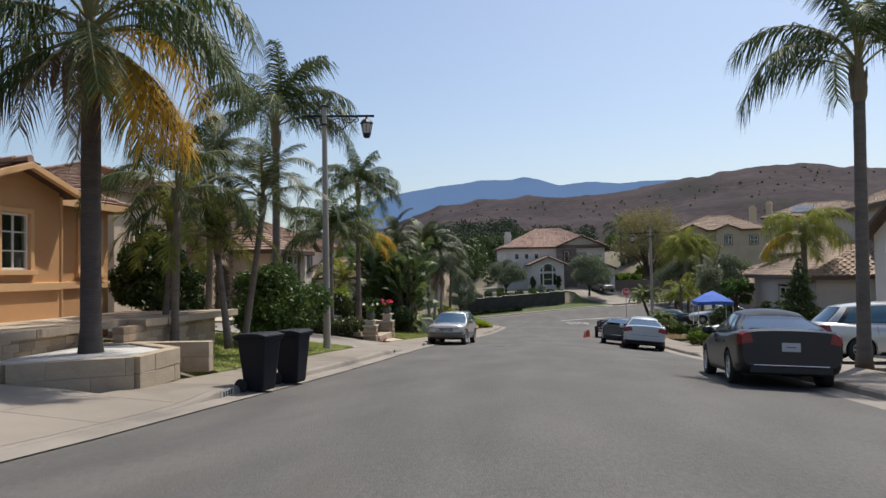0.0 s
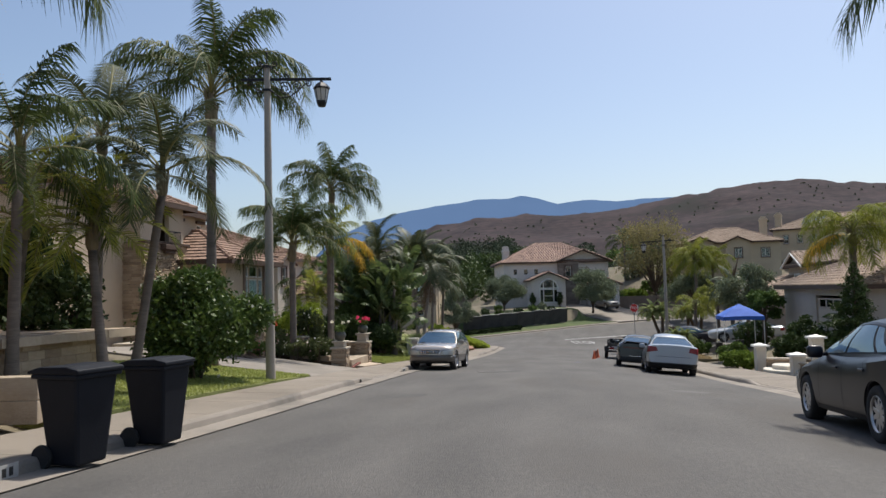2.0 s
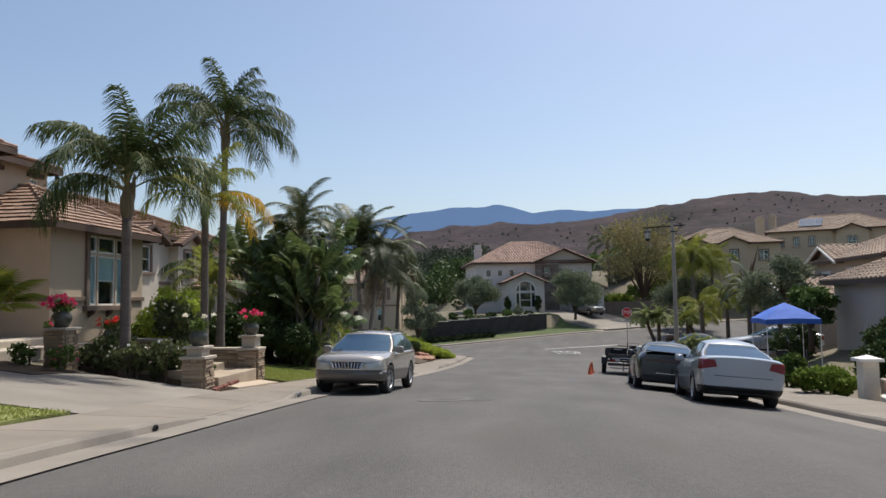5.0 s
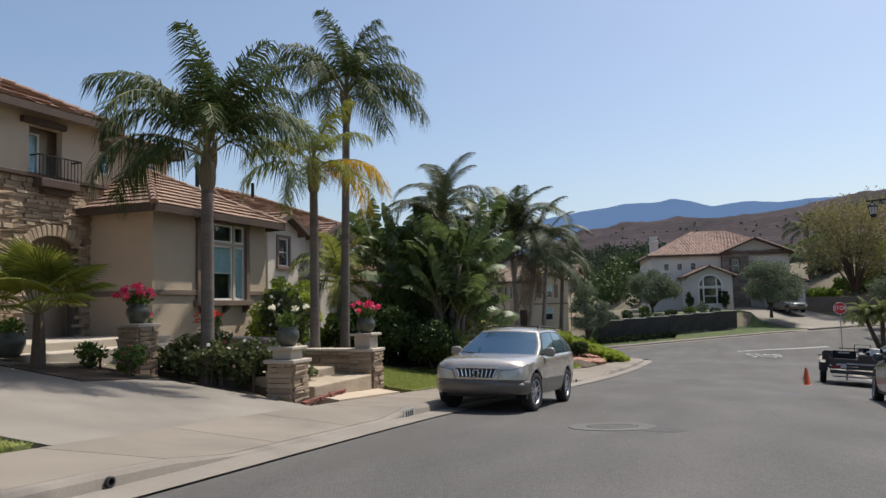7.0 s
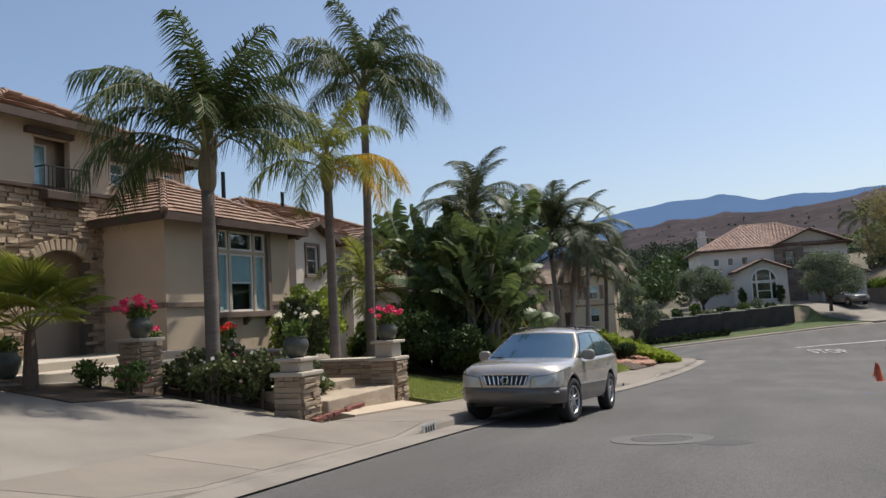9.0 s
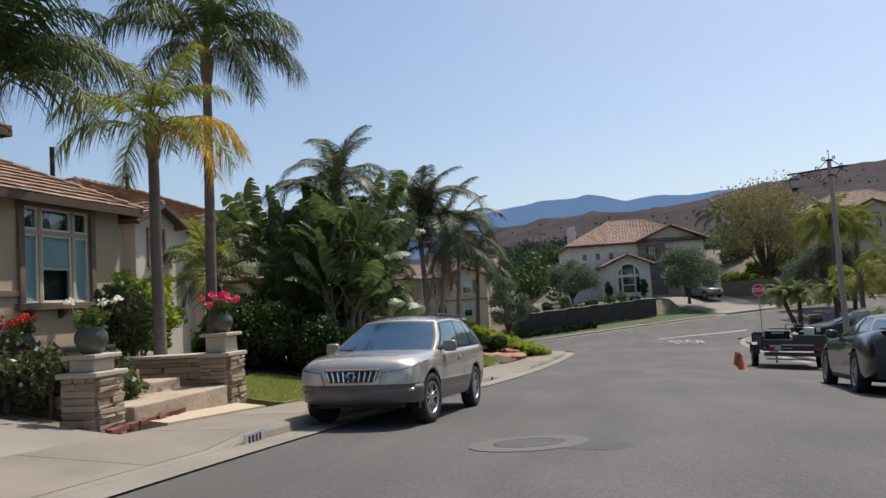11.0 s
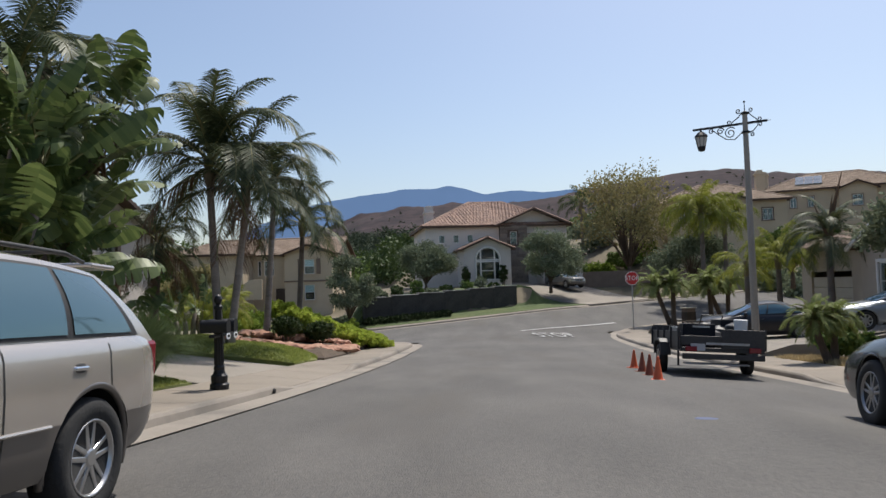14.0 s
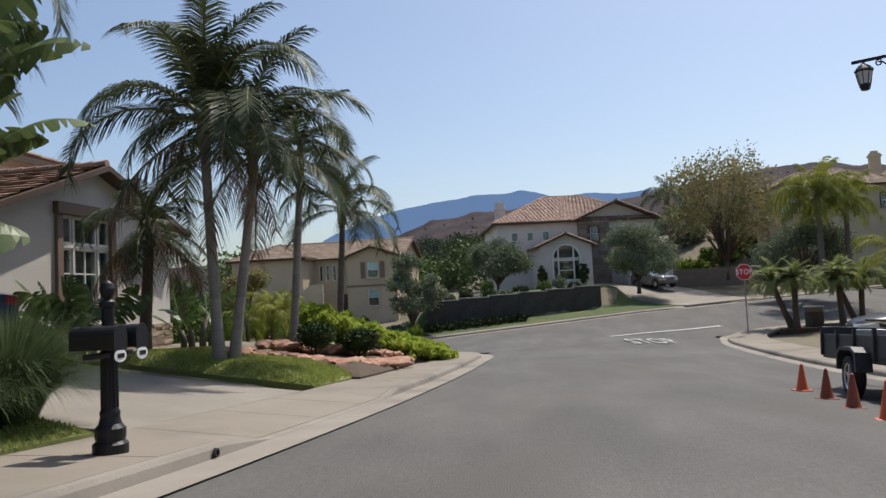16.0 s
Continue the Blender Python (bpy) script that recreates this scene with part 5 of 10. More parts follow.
def palm(x, y, z, height, r0, r1, style, n, label, seed, scale=1.0, lean=(0, 0), group="", shaft=0.9, low=5, trunk=None, odd=(), category="palm tree", bulge=1.25, name="palm_tree", spread=(0, 6), bow=0.0):
    """A palm: ringed trunk, shaft and a crown of feather leaves; odd: (style, azimuth, variant) of leaves that differ."""
    t = thing(name, pose(x, y, z), label, category, group)
    rg = random.Random(seed)
    bm = bmesh.new()
    k = max(int(height / 0.35), 6)
    pts, rad = [], []
    for i in range(k + 1):
        s = i / k
        c = Vector((lean[0] * s + bow * s * (1 - s), lean[1] * s, -0.15 + (height + 0.15) * s))
        pts.append(c)
        flare = 0.35 * max(0, 1 - s * height / 0.6)
        rad.append((r0 + (r1 - r0) * s) * (1 + flare + 0.03 * rg.uniform(-1, 1)))
    tube(bm, pts, rad, 12)
    part("trunk", bm, trunk or M["bark_grey"], t, smooth=True)
    top = Vector((lean[0], lean[1], height))
    if shaft > 0:
        bm = bmesh.new()
        prof = [(0, r1 * 1.0), (0.12, r1 * bulge * 1.08), (0.3, r1 * bulge * 1.18), (0.5, r1 * bulge * 1.05), (0.75, r1 * 0.85), (1.0, r1 * 0.40)]
        tube(bm, [top + Vector((0, 0, shaft * a - 0.02)) for a, _ in prof], [b for _, b in prof], 10)
        for i in range(10):
            a = rg.uniform(0, 6.28)
            h = rg.uniform(0.05, 0.7) * shaft
            d = Vector((math.cos(a), math.sin(a), 0))
            tube(bm, [top + d * r1 * 0.9 + Vector((0, 0, h)), top + d * r1 * 1.35 + Vector((0, 0, h + 0.22)), top + d * r1 * 1.55 + Vector((0, 0, h + 0.42))], [0.05 * r1 / 0.12, 0.035, 0.012], 5)
        part("crown_shaft", bm, M["shaft"], t, smooth=False)
    crown = top + Vector((0, 0, shaft * 0.92))
    meshes = fronds(style)
    for i in range(n):
        s = i / max(n - 1, 1)
        var = min(int(spread[0] + (spread[1] - spread[0]) * s ** 0.85 + rg.uniform(-0.3, 0.6)), low)
        az = i * 137.5 + rg.uniform(-14, 14)
        m = Matrix.Translation(crown - Vector((0, 0, shaft * 0.30 * s))) @ Matrix.Rotation(radians(az), 4, 'Z') @ Matrix.Rotation(radians(rg.uniform(-7, 7)), 4, 'Y') @ Matrix.Rotation(radians(rg.uniform(-10, 10)), 4, 'X') @ Matrix.Scale(scale * rg.uniform(0.88, 1.1), 4)
        part("frond", meshes[var], None, t, at=m)
    for st, az, var in odd:
        m = Matrix.Translation(crown - Vector((0, 0, shaft * 0.3))) @ Matrix.Rotation(radians(az), 4, 'Z') @ Matrix.Scale(scale, 4)
        part("frond", fronds(st)[var], None, t, at=m, label="yellowing frond" if st == "yellow" else "dead brown frond" if st == "dead" else "")
    return t


def leaf_cloud(name, blobs, n, size, material, seed, flat=0.0, long=1.9, shell_=0.55):
    """Many small leaves spread through round clumps (x, y, z, rx, ry, rz)."""
    rs = np.random.RandomState(seed)
    blobs = np.array(blobs, float)
    vol = (blobs[:, 3] * blobs[:, 4] * blobs[:, 5]) ** 0.67
    pick = rs.choice(len(blobs), n, p=vol / vol.sum())
    d = rs.normal(size=(n, 3))
    d /= np.linalg.norm(d, axis=1)[:, None]
    r = shell_ + (1 - shell_) * rs.rand(n) ** 0.6
    r *= 1 + 0.16 * rs.normal(size=n)
    c = blobs[pick, :3] + d * r[:, None] * blobs[pick, 3:]
    a = rs.normal(size=(n, 3)) + d * 0.6
    a[:, 2] *= 1 - flat
    a /= np.linalg.norm(a, axis=1)[:, None]
    b = np.cross(a, rs.normal(size=(n, 3)))
    b /= np.linalg.norm(b, axis=1)[:, None] + 1e-9
    s = size * (0.6 + 0.8 * rs.rand(n))[:, None]
    v = np.empty((n, 4, 3))
    v[:, 0], v[:, 2] = c - a * s * long / 2, c + a * s * long / 2
    v[:, 1], v[:, 3] = c + b * s / 2, c - b * s / 2
    f = np.arange(n * 4).reshape(n, 4)
    return from_lists(name, v.reshape(-1, 3).tolist(), f.tolist(), material)


def lumps(n, cx, cy, cz, rx, ry, rz, size, seed):
    """Clumps scattered over an ellipsoid."""
    rg = random.Random(seed)
    out = [(cx, cy, cz, rx * 0.72, ry * 0.72, rz * 0.72)]
    for _ in range(n):
        d = Vector((rg.gauss(0, 1), rg.gauss(0, 1), rg.gauss(0, 1))).normalized()
        k = size * rg.uniform(0.6, 1.3)
        out.append((cx + d.x * rx * 0.8, cy + d.y * ry * 0.8, cz + d.z * rz * 0.8, k, k, k * 0.85))
    return out


def bush(x, y, z, rx, ry, rz, n, size, material, label, seed, category="bush", group="", flowers=None, name="bush", lump=0.38):
    """A round shrub: stems and a coat of leaves."""
    t = thing(name, pose(x, y, z), label, category, group)
    rg = random.Random(seed)
    bm = bmesh.new()
    for i in range(6):
        a = rg.uniform(0, 6.28)
        tube(bm, [(0.1 * math.cos(a), 0.1 * math.sin(a), -0.1), (rx * 0.3 * math.cos(a), ry * 0.3 * math.sin(a), rz * 0.8), (rx * 0.6 * math.cos(a), ry * 0.6 * math.sin(a), rz * 1.5)], [0.03, 0.02, 0.008], 5)
    part("branchwork", bm, M["bark_brown"], t)
    part("foliage", leaf_cloud("foliage", lumps(14, 0, 0, rz, rx, ry, rz, min(rx, ry, rz) * lump, seed), n, size, material, seed), None, t)
    if flowers:
        part("blossom", leaf_cloud("blossom", [(0, 0, rz, rx * 1.02, ry * 1.02, rz * 1.02)], flowers[1], flowers[2], flowers[0], seed + 3, shell_=0.92, long=1.1), None, t)
    return t


def tree(x, y, z, height, crown_r, n, size, material, label, seed, trunk_r=0.12, clumps=16, category="tree", group="", squash=0.75, bare=0.35, name="tree"):
    """A branching tree: tapered trunk, limbs, and a crown of leaf clumps with gaps."""
    t = thing(name, pose(x, y, z), label, category, group)
    rg = random.Random(seed)
    bm = bmesh.new()
    h0 = height * bare
    tube(bm, [(0, 0, -0.2), (0.03, 0.02, h0 * 0.5), (rg.uniform(-0.1, 0.1), rg.uniform(-0.1, 0.1), h0)], [trunk_r * 1.3, trunk_r, trunk_r * 0.8], 9)
    part("trunk", bm, M["bark_brown"], t, smooth=True)
    blobs = []
    cz = h0 + (height - h0) * 0.5
    for i in range(clumps):
        a = i * 2.4 + rg.uniform(-0.4, 0.4)
        e = rg.uniform(-0.55, 1.0)
        rr = crown_r * math.sqrt(max(1 - e * e * 0.8, 0.1)) * rg.uniform(0.45, 0.95)
        c = Vector((rr * math.cos(a), rr * math.sin(a), cz + e * (height - h0) * 0.5))
        bm = bmesh.new()
        tube(bm, [(0, 0, h0 * 0.8), (c.x * 0.4, c.y * 0.4, h0 + (c.z - h0) * 0.55), tuple(c)], [trunk_r * 0.55, trunk_r * 0.3, 0.01], 5)
        part("limb", bm, M["bark_brown"], t, smooth=True)
        k = crown_r * rg.uniform(0.26, 0.46)
        blobs.append((c.x, c.y, c.z, k, k, k * squash))
    part("crown", leaf_cloud("crown", blobs, n, size, material, seed, shell_=0.3), None, t)
    return t


def paddle_mesh(name, stalk, blade, wide, rise, bend, seed, torn=0.6):
    """A big paddle leaf on a stalk, its blade folded along the rib and torn at the edge."""
    rg = random.Random(seed)
    vs, fs, mi = [], [], []
    p, steps = Vector((0, 0, 0)), 16
    total = stalk + blade
    pts = []
    for i in range(steps + 1):
        s = i / steps
        pts.append(p.copy())
        a = radians(rise - bend * s ** 2.2)
        p = p + Vector((math.cos(a), 0, math.sin(a))) * (total / steps)
    def at(s):
        f = min(s, 0.999) * steps
        i = int(f)
        return pts[i].lerp(pts[min(i + 1, steps)], f - i), (pts[min(i + 1, steps)] - pts[i]).normalized()
    m = 6
    for i in range(m + 1):
        c, d = at(stalk / total * i / m)
        w = 0.03 * (1 - 0.5 * i / m)
        up = Vector((0, 1, 0)).cross(d)
        vs += [c + Vector((0, w, 0)), c - up * w, c - Vector((0, w, 0)), c + up * w]
    for i in range(m):
        for j in range(4):
            fs.append((4 * i + j, 4 * i + (j + 1) % 4, 4 * i + 4 + (j + 1) % 4, 4 * i + 4 + j))
            mi.append(1)
    k = 12
    for sg in (1, -1):
        for i in range(k):
            s0, s1 = i / k, (i + 1) / k
            quad = []
            tear = rg.random() < torn
            for q, (s, out) in enumerate(((s0, 0), (s1, 0), (s1, 1), (s0, 1))):
                c, d = at((stalk + blade * s) / total)
                up = Vector((0, 1, 0)).cross(d)
                w = wide * 0.5 * (math.sin(math.pi * min(s * 0.93 + 0.05, 1)) ** 0.6) * out
                if tear and q == 2:
                    w *= 0.84
                quad.append(c + Vector((0, sg * w, 0)) * 0.93 - up * (-0.34 + 0.22 * s) * w + (d * -0.06 if tear and q == 2 else Vector((0, 0, 0))))
            o = len(vs)
            vs += quad
            fs.append((o, o + 1, o + 2, o + 3))
            mi.append(0)
    return from_lists(name, vs, fs, [M["leaf_banana"], M["stalk"]], False, mi)


PADDLES = []


def paddle_plant(x, y, z, height, n, label, seed, scale=1.0, stems=5, spread=0.6, category="plant", name="bird_of_paradise", lean=None):
    """A clump of stems with fans of big paddle leaves."""
    if not PADDLES:
        for i, (r, b) in enumerate(((86, 25), (76, 45), (64, 60), (50, 75), (70, 100))):
            PADDLES.append(paddle_mesh("paddle_leaf", 0.80, 1.25, 0.60, r, b, 50 + i, 0.4))
    t = thing(name, pose(x, y, z), label, category)
    rg = random.Random(seed)
    for s in range(stems):
        a = rg.uniform(0, 6.28)
        bx, by = spread * rg.random() * math.cos(a), spread * rg.random() * math.sin(a)
        h = height * rg.uniform(0.35, 1.0)
        bm = bmesh.new()
        tip = Vector((bx + 0.12 * h * math.cos(a), by + 0.12 * h * math.sin(a), h))
        if lean:
            tip = Vector((lean[0] * (1 - 0.3 * s), lean[1] + 0.35 * s, height * (1 - 0.18 * s)))
        tube(bm, [(bx, by, -0.1), (bx * 0.6 + 0.3 * tip.x, by * 0.6 + 0.3 * tip.y, tip.z * 0.5), tip], [0.10, 0.085, 0.07], 8)
        part("stem", bm, M["bark_grey"], t, smooth=True)
        if lean:
            bm = bmesh.new()
            for i in range(46):
                q = rg.uniform(0.55, 1.0)
                c = Vector((bx * (1 - q), by * (1 - q), 0)) + tip * q
                w = Vector((rg.uniform(-1, 1), rg.uniform(-1, 1), -0.5)).normalized()
                tube(bm, [c, c + w * 0.14, c + w * 0.20 + Vector((0, 0, -rg.uniform(0.1, 0.45)))], [0.035, 0.028, 0.006], 4)
            part("dead_sheath", bm, M["frond_dead"], t, "ragged brown dead leaf sheaths")
        k = max(n // stems, 3)
        fan = rg.uniform(0, 360)
        for i in range(k):
            az = fan + (0 if i % 2 else 180) + rg.uniform(-35, 35)
            m = Matrix.Translation(tip - Vector((0, 0, 0.25 * i / k))) @ Matrix.Rotation(radians(az), 4, 'Z') @ Matrix.Rotation(radians(rg.uniform(-55, 55)), 4, 'X') @ Matrix.Scale(scale * rg.uniform(0.75, 1.12), 4)
            part("paddle_leaf", PADDLES[min(i * 5 // k, 4)], None, t, at=m)
    return t


# ---- laid surfaces ----
def patch(name, a, b, c, d, material, label, category, dz=0.03, n=14, base=yard_z, bulge=0.0, kind="structure", wob=0.0, skirt=0.25):
    """A laid surface between four corners that follows the ground; bulge lifts its middle."""
    vs, fs = [], []
    for j in range(n + 1):
        for i in range(n + 1):
            s, t = i / n, j / n
            x = (1 - s) * (1 - t) * a[0] + s * (1 - t) * b[0] + s * t * c[0] + (1 - s) * t * d[0]
            y = (1 - s) * (1 - t) * a[1] + s * (1 - t) * b[1] + s * t * c[1] + (1 - s) * t * d[1]
            e = min(s, 1 - s, t, 1 - t)
            if wob and e < 0.01:
                x += wob * noise.noise(Vector((x * 0.9, y * 0.9, 3)))
                y += wob * noise.noise(Vector((x * 0.9, y * 0.9, 7)))
            vs.append((x, y, base(x, y) + dz + bulge * (1 - (1 - min(e * 4, 1)) ** 2)))
    k = n + 1
    for j in range(n):
        for i in range(n):
            fs.append((j * k + i, j * k + i + 1, (j + 1) * k + i + 1, (j + 1) * k + i))
    rim = [i for i in range(k)] + [j * k + n for j in range(1, k)] + [n * k + i for i in range(n - 1, -1, -1)] + [j * k for j in range(n - 1, 0, -1)]
    o = len(vs)
    vs += [(vs[i][0], vs[i][1], vs[i][2] - skirt) for i in rim]
    for q in range(len(rim)):
        r = (q + 1) % len(rim)
        fs.append((rim[r], rim[q], o + q, o + r))
    return tagged(new(name, from_lists(name, vs, fs, material, False)), label, category, kind=kind)


def turf(corners, n, seed, dz=0.03, tall=0.045, base=yard_z, bulge=0.0, material=None, label="short blades of lawn grass"):
    """Grass blades over a four-cornered lawn."""
    rs = np.random.RandomState(seed)
    a, b, c, d = [np.array(p, float) for p in corners]
    s, t = rs.rand(n), rs.rand(n)
    p = ((1 - s) * (1 - t))[:, None] * a + (s * (1 - t))[:, None] * b + (s * t)[:, None] * c + ((1 - s) * t)[:, None] * d
    e = np.minimum(np.minimum(s, 1 - s), np.minimum(t, 1 - t))
    z = np.array([base(x, y) for x, y in p]) + dz + bulge * (1 - (1 - np.minimum(e * 4, 1)) ** 2)
    ang = rs.rand(n) * 6.28
    w, h = 0.012 + 0.01 * rs.rand(n), tall * (0.5 + 0.8 * rs.rand(n))
    dx, dy = np.cos(ang) * w, np.sin(ang) * w
    lx, ly = rs.normal(size=n) * h * 0.5, rs.normal(size=n) * h * 0.5
    v = np.empty((n, 3, 3))
    v[:, 0] = np.stack([p[:, 0] - dx, p[:, 1] - dy, z - 0.01], 1)
    v[:, 1] = np.stack([p[:, 0] + dx, p[:, 1] + dy, z - 0.01], 1)
    v[:, 2] = np.stack([p[:, 0] + lx, p[:, 1] + ly, z + h], 1)
    f = np.arange(3 * n).reshape(n, 3)
    return tagged(new("grass", from_lists("grass", v.reshape(-1, 3).tolist(), f.tolist(), material or M["blade"])), label, "grass", kind="stuff")


M["blade"] = leaf_mat("grass_blade", (0.185, 0.220, 0.052), (0.34, 0.36, 0.12), 0.35, 0.5)
# darker copy of lawn_grass with the verge's shade in its colour
M["grass_shade"] = surface("shaded_lawn_grass", (0.038, 0.062, 0.016), (0.085, 0.115, 0.032), 0.9, 45.0, 0.6, 0.45, 0.9, c3=(0.11, 0.12, 0.04), bump_scale=120.0)
M["leaf_juniper"] = leaf_mat("juniper_leaf", (0.19, 0.25, 0.032), (0.40, 0.45, 0.085), 0.45, 0.5)
M["straw"] = leaf_mat("dry_straw", (0.30, 0.23, 0.12), (0.48, 0.38, 0.22), 0.2, 0.8)
M["rock_red"] = surface("red_sandstone", (0.20, 0.085, 0.055), (0.56, 0.33, 0.235), 0.9, 9, 1.8, 0.55, 1.0, rnd=0.45, c3=(0.48, 0.33, 0.23), bump_scale=14.0)
M["brick_red"] = surface("red_brick", (0.13, 0.045, 0.034), (0.25, 0.09, 0.065), 0.9, 18, 3, 0.5, 0.4, rnd=0.5)
M["flag"] = surface("flagstone", (0.33, 0.255, 0.18), (0.48, 0.39, 0.29), 0.85, 12, 1.0, 0.4, 0.35, rnd=0.4)
M["pot"] = surface("glazed_pot", (0.05, 0.06, 0.045), (0.10, 0.11, 0.085), 0.35, 10, 2, 0.5, 0.1)
M["gravel"] = surface("white_gravel", (0.40, 0.38, 0.35), (0.62, 0.60, 0.56), 0.95, 60, 2, 0.6, 0.8)
M["mulch"] = surface("bark_mulch", (0.045, 0.03, 0.02), (0.10, 0.07, 0.045), 0.95, 30, 2, 0.5, 0.9)


def lawn(corners, blades, seed, label, bulge=0.0):
    patch("lawn", *corners, M["grass"], label, "lawn", dz=0.035, bulge=bulge, wob=0.12)
    turf(corners, blades, seed, 0.035, bulge=bulge)


XP = lambda y: x_left(y) - 1.72
lawn(((XP(15.4), 15.4), (XP(27), 26.9), (-12.2, 25.2), (-12.2, 15.8)), 26000, 1, "green lawn under the palms, sunlit at the edge")
lawn(((XP(36.9), 36.9), (XP(41.3), 41.3), (-11.2, 41.5), (-10.0, 37.0)), 14000, 2, "small green lawn beside the stone wall")
lawn(((XP(42), 41.6), (XP(46), 46.3), (-9.4, 47.0), (-10.5, 42.0)), 9000, 3, "strip of lawn round the hydrant")
lawn(((XP(52.8), 53.1), (XP(56), 56.0), (-12.8, 59.0), (-12.8, 53.4)), 26000, 4, "mounded green lawn beside the driveway", bulge=0.28)
patch("driveway_1", (XP(27), 27.1), (XP(33), 32.6), (-15.8, 32.7), (-15.8, 26.3), M["drive"], "broad pale concrete driveway", "driveway", dz=-0.008)
patch("driveway_2", (XP(47), 46.7), (XP(52.5), 52.4), (-18.0, 52.0), (-18.0, 46.2), M["drive"], "pale concrete driveway", "driveway", dz=-0.008)
patch("driveway_3", (XP(6), -6.0), (XP(10.8), 11.2), (-9.5, 11.0), (-9.5, -6.0), M["drive"], "tan concrete driveway apron", "driveway", dz=-0.008)
patch("driveway_4", (x_right(19) + 1.7, 19.2), (x_right(27) + 1.7, 27.8), (14.0, 27.8), (14.0, 19.2), M["drive"], "pale concrete driveway", "driveway", dz=-0.008)
patch("driveway_5", on_cross(14.2, 7.6), on_cross(21.0, 7.6), on_cross(23.0, 20.0), on_cross(12.6, 21.0), M["drive"], "bright concrete driveway rising to the white house", "driveway", dz=0.05)
patch("rose_bed", (-9.4, 33.4), (-9.6, 34.6), (-13.0, 35.6), (-12.9, 33.3), M["mulch"], "dark mulched flower bed", "flower bed", dz=0.05)
patch("entry_path", (XP(34), 33.6), (XP(36), 36.3), (-9.2, 36.2), (-9.2, 33.6), M["flag"], "tan flagstone entry path", "path", dz=0.032)
patch("plant_bed", (-8.6, 41.4), (-9.4, 46.6), (-18.0, 46.0), (-18.0, 41.4), M["mulch"], "shaded plant bed under the palms", "plant bed", dz=0.04)
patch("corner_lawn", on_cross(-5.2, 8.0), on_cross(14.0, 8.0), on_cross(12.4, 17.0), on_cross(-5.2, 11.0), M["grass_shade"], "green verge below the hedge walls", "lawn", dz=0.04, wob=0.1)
patch("garden_lawn", on_cross(-34, 9.0), on_cross(-6.5, 9.0), on_cross(-7.5, 22.0), on_cross(-34, 22.0), M["grass"], "sunlit lawn before the tan house", "lawn", dz=0.06, wob=0.1)
patch("dry_verge", (x_right(50) + 1.75, 49.5), (x_right(58) + 1.75, 58.2), (9.0, 58.5), (8.8, 49.5), M["dirt"], "dry straw-coloured verge", "verge", dz=0.03)
turf(((x_right(50) + 1.8, 49.8), (x_right(56) + 1.8, 56.5), (7.6, 56.5), (7.6, 49.8)), 6000, 8, 0.03, 0.14, material=M["straw"], label="dry straw grass beside the pavement")


# ---- planter and walls by the orange house ----
def block_wall(name, pts, height, label, seed, base_z, closed=False, cap=True, course=0.2, long=0.4, thick=0.25, material=None):
    """A wall of rough blocks along points, each block a piece of its own."""
    t = thing(name, pose(0, 0, 0), label, "wall")
    rg = random.Random(seed)
    bm = bmesh.new()
    vs = box(bm, 0, 0, 0, 1, 1, 1)
    for v in vs:
        v.co += Vector((0, rg.uniform(-0.03, 0.03), 0))
    bmesh.ops.bevel(bm, geom=list(bm.edges), offset=0.025, segments=1, affect='EDGES')
    me = finish(bm, "block", material or M["block"])
    segs = list(zip(pts, pts[1:] + (pts[:1] if closed else [])))
    if not closed:
        segs = segs[:len(pts) - 1]
    for a, b in segs:
        a, b = Vector(a), Vector(b)
        ln = (b - a).length
        ang = math.atan2(b.y - a.y, b.x - a.x)
        rows = int(round(height / course))
        for r in range(rows):
            x = 0.0 if r % 2 == 0 else -long / 2
            while x < ln - 0.01:
                x0, x1 = max(x, 0), min(x + long * rg.uniform(0.9, 1.1), ln)
                if x1 - x0 > 0.03:
                    p = a.lerp(b, (x0 + x1) / 2 / ln)
                    part("block", me, None, t, at=Matrix.Translation((p.x, p.y, base_z + course * (r + 0.5))) @ Matrix.Rotation(ang, 4, 'Z') @ Matrix.Diagonal((x1 - x0 - 0.003, thick * rg.uniform(0.96, 1.03), course - 0.003, 1)))
                x = x1 if x1 > x0 else x + long
    return t


_pl = [(-7.62, 12.05), (-7.75, 15.0 - 1.35), (-9.3, 14.7), (-11.6, 13.2), (-11.2, 11.4), (-9.2, 10.9)]
block_wall("planter", [Vector(p) for p in _pl], 0.62, "low planter of rough tan blocks", 4, -0.80, closed=True, course=0.31, long=1.3)
bm = bmesh.new()
prism(bm, _pl, -0.7, -0.22)
solid("planter_fill", bm, M["gravel"], "white gravel in the planter", "gravel", kind="structure")
block_wall("low_wall", [Vector((-10.6, 14.75)), Vector((-7.75, 15.2))], 0.66, "low tan block wall beside the lawn", 6, -0.86, thick=0.3, course=0.33, long=1.2)
block_wall("patio_wall", [Vector((-9.6, 14.6)), Vector((-9.9, 19.4)), Vector((-12.2, 21.0))], 0.8, "low stone retaining wall of the patio", 7, -0.65, course=0.16, long=0.5, material=M["ledger"])
block_wall("patio_wall", [Vector((-9.4, 5.0)), Vector((-10.0, 11.0)), Vector((-10.4, 14.4))], 0.85, "low stone retaining wall of the patio", 9, -0.6, course=0.16, long=0.5, material=M["ledger"])
patio = thing("patio", pose(0, 0, 0), "tan flagstone patio before the orange house", "patio", kind="structure")
_rg = random.Random(5)
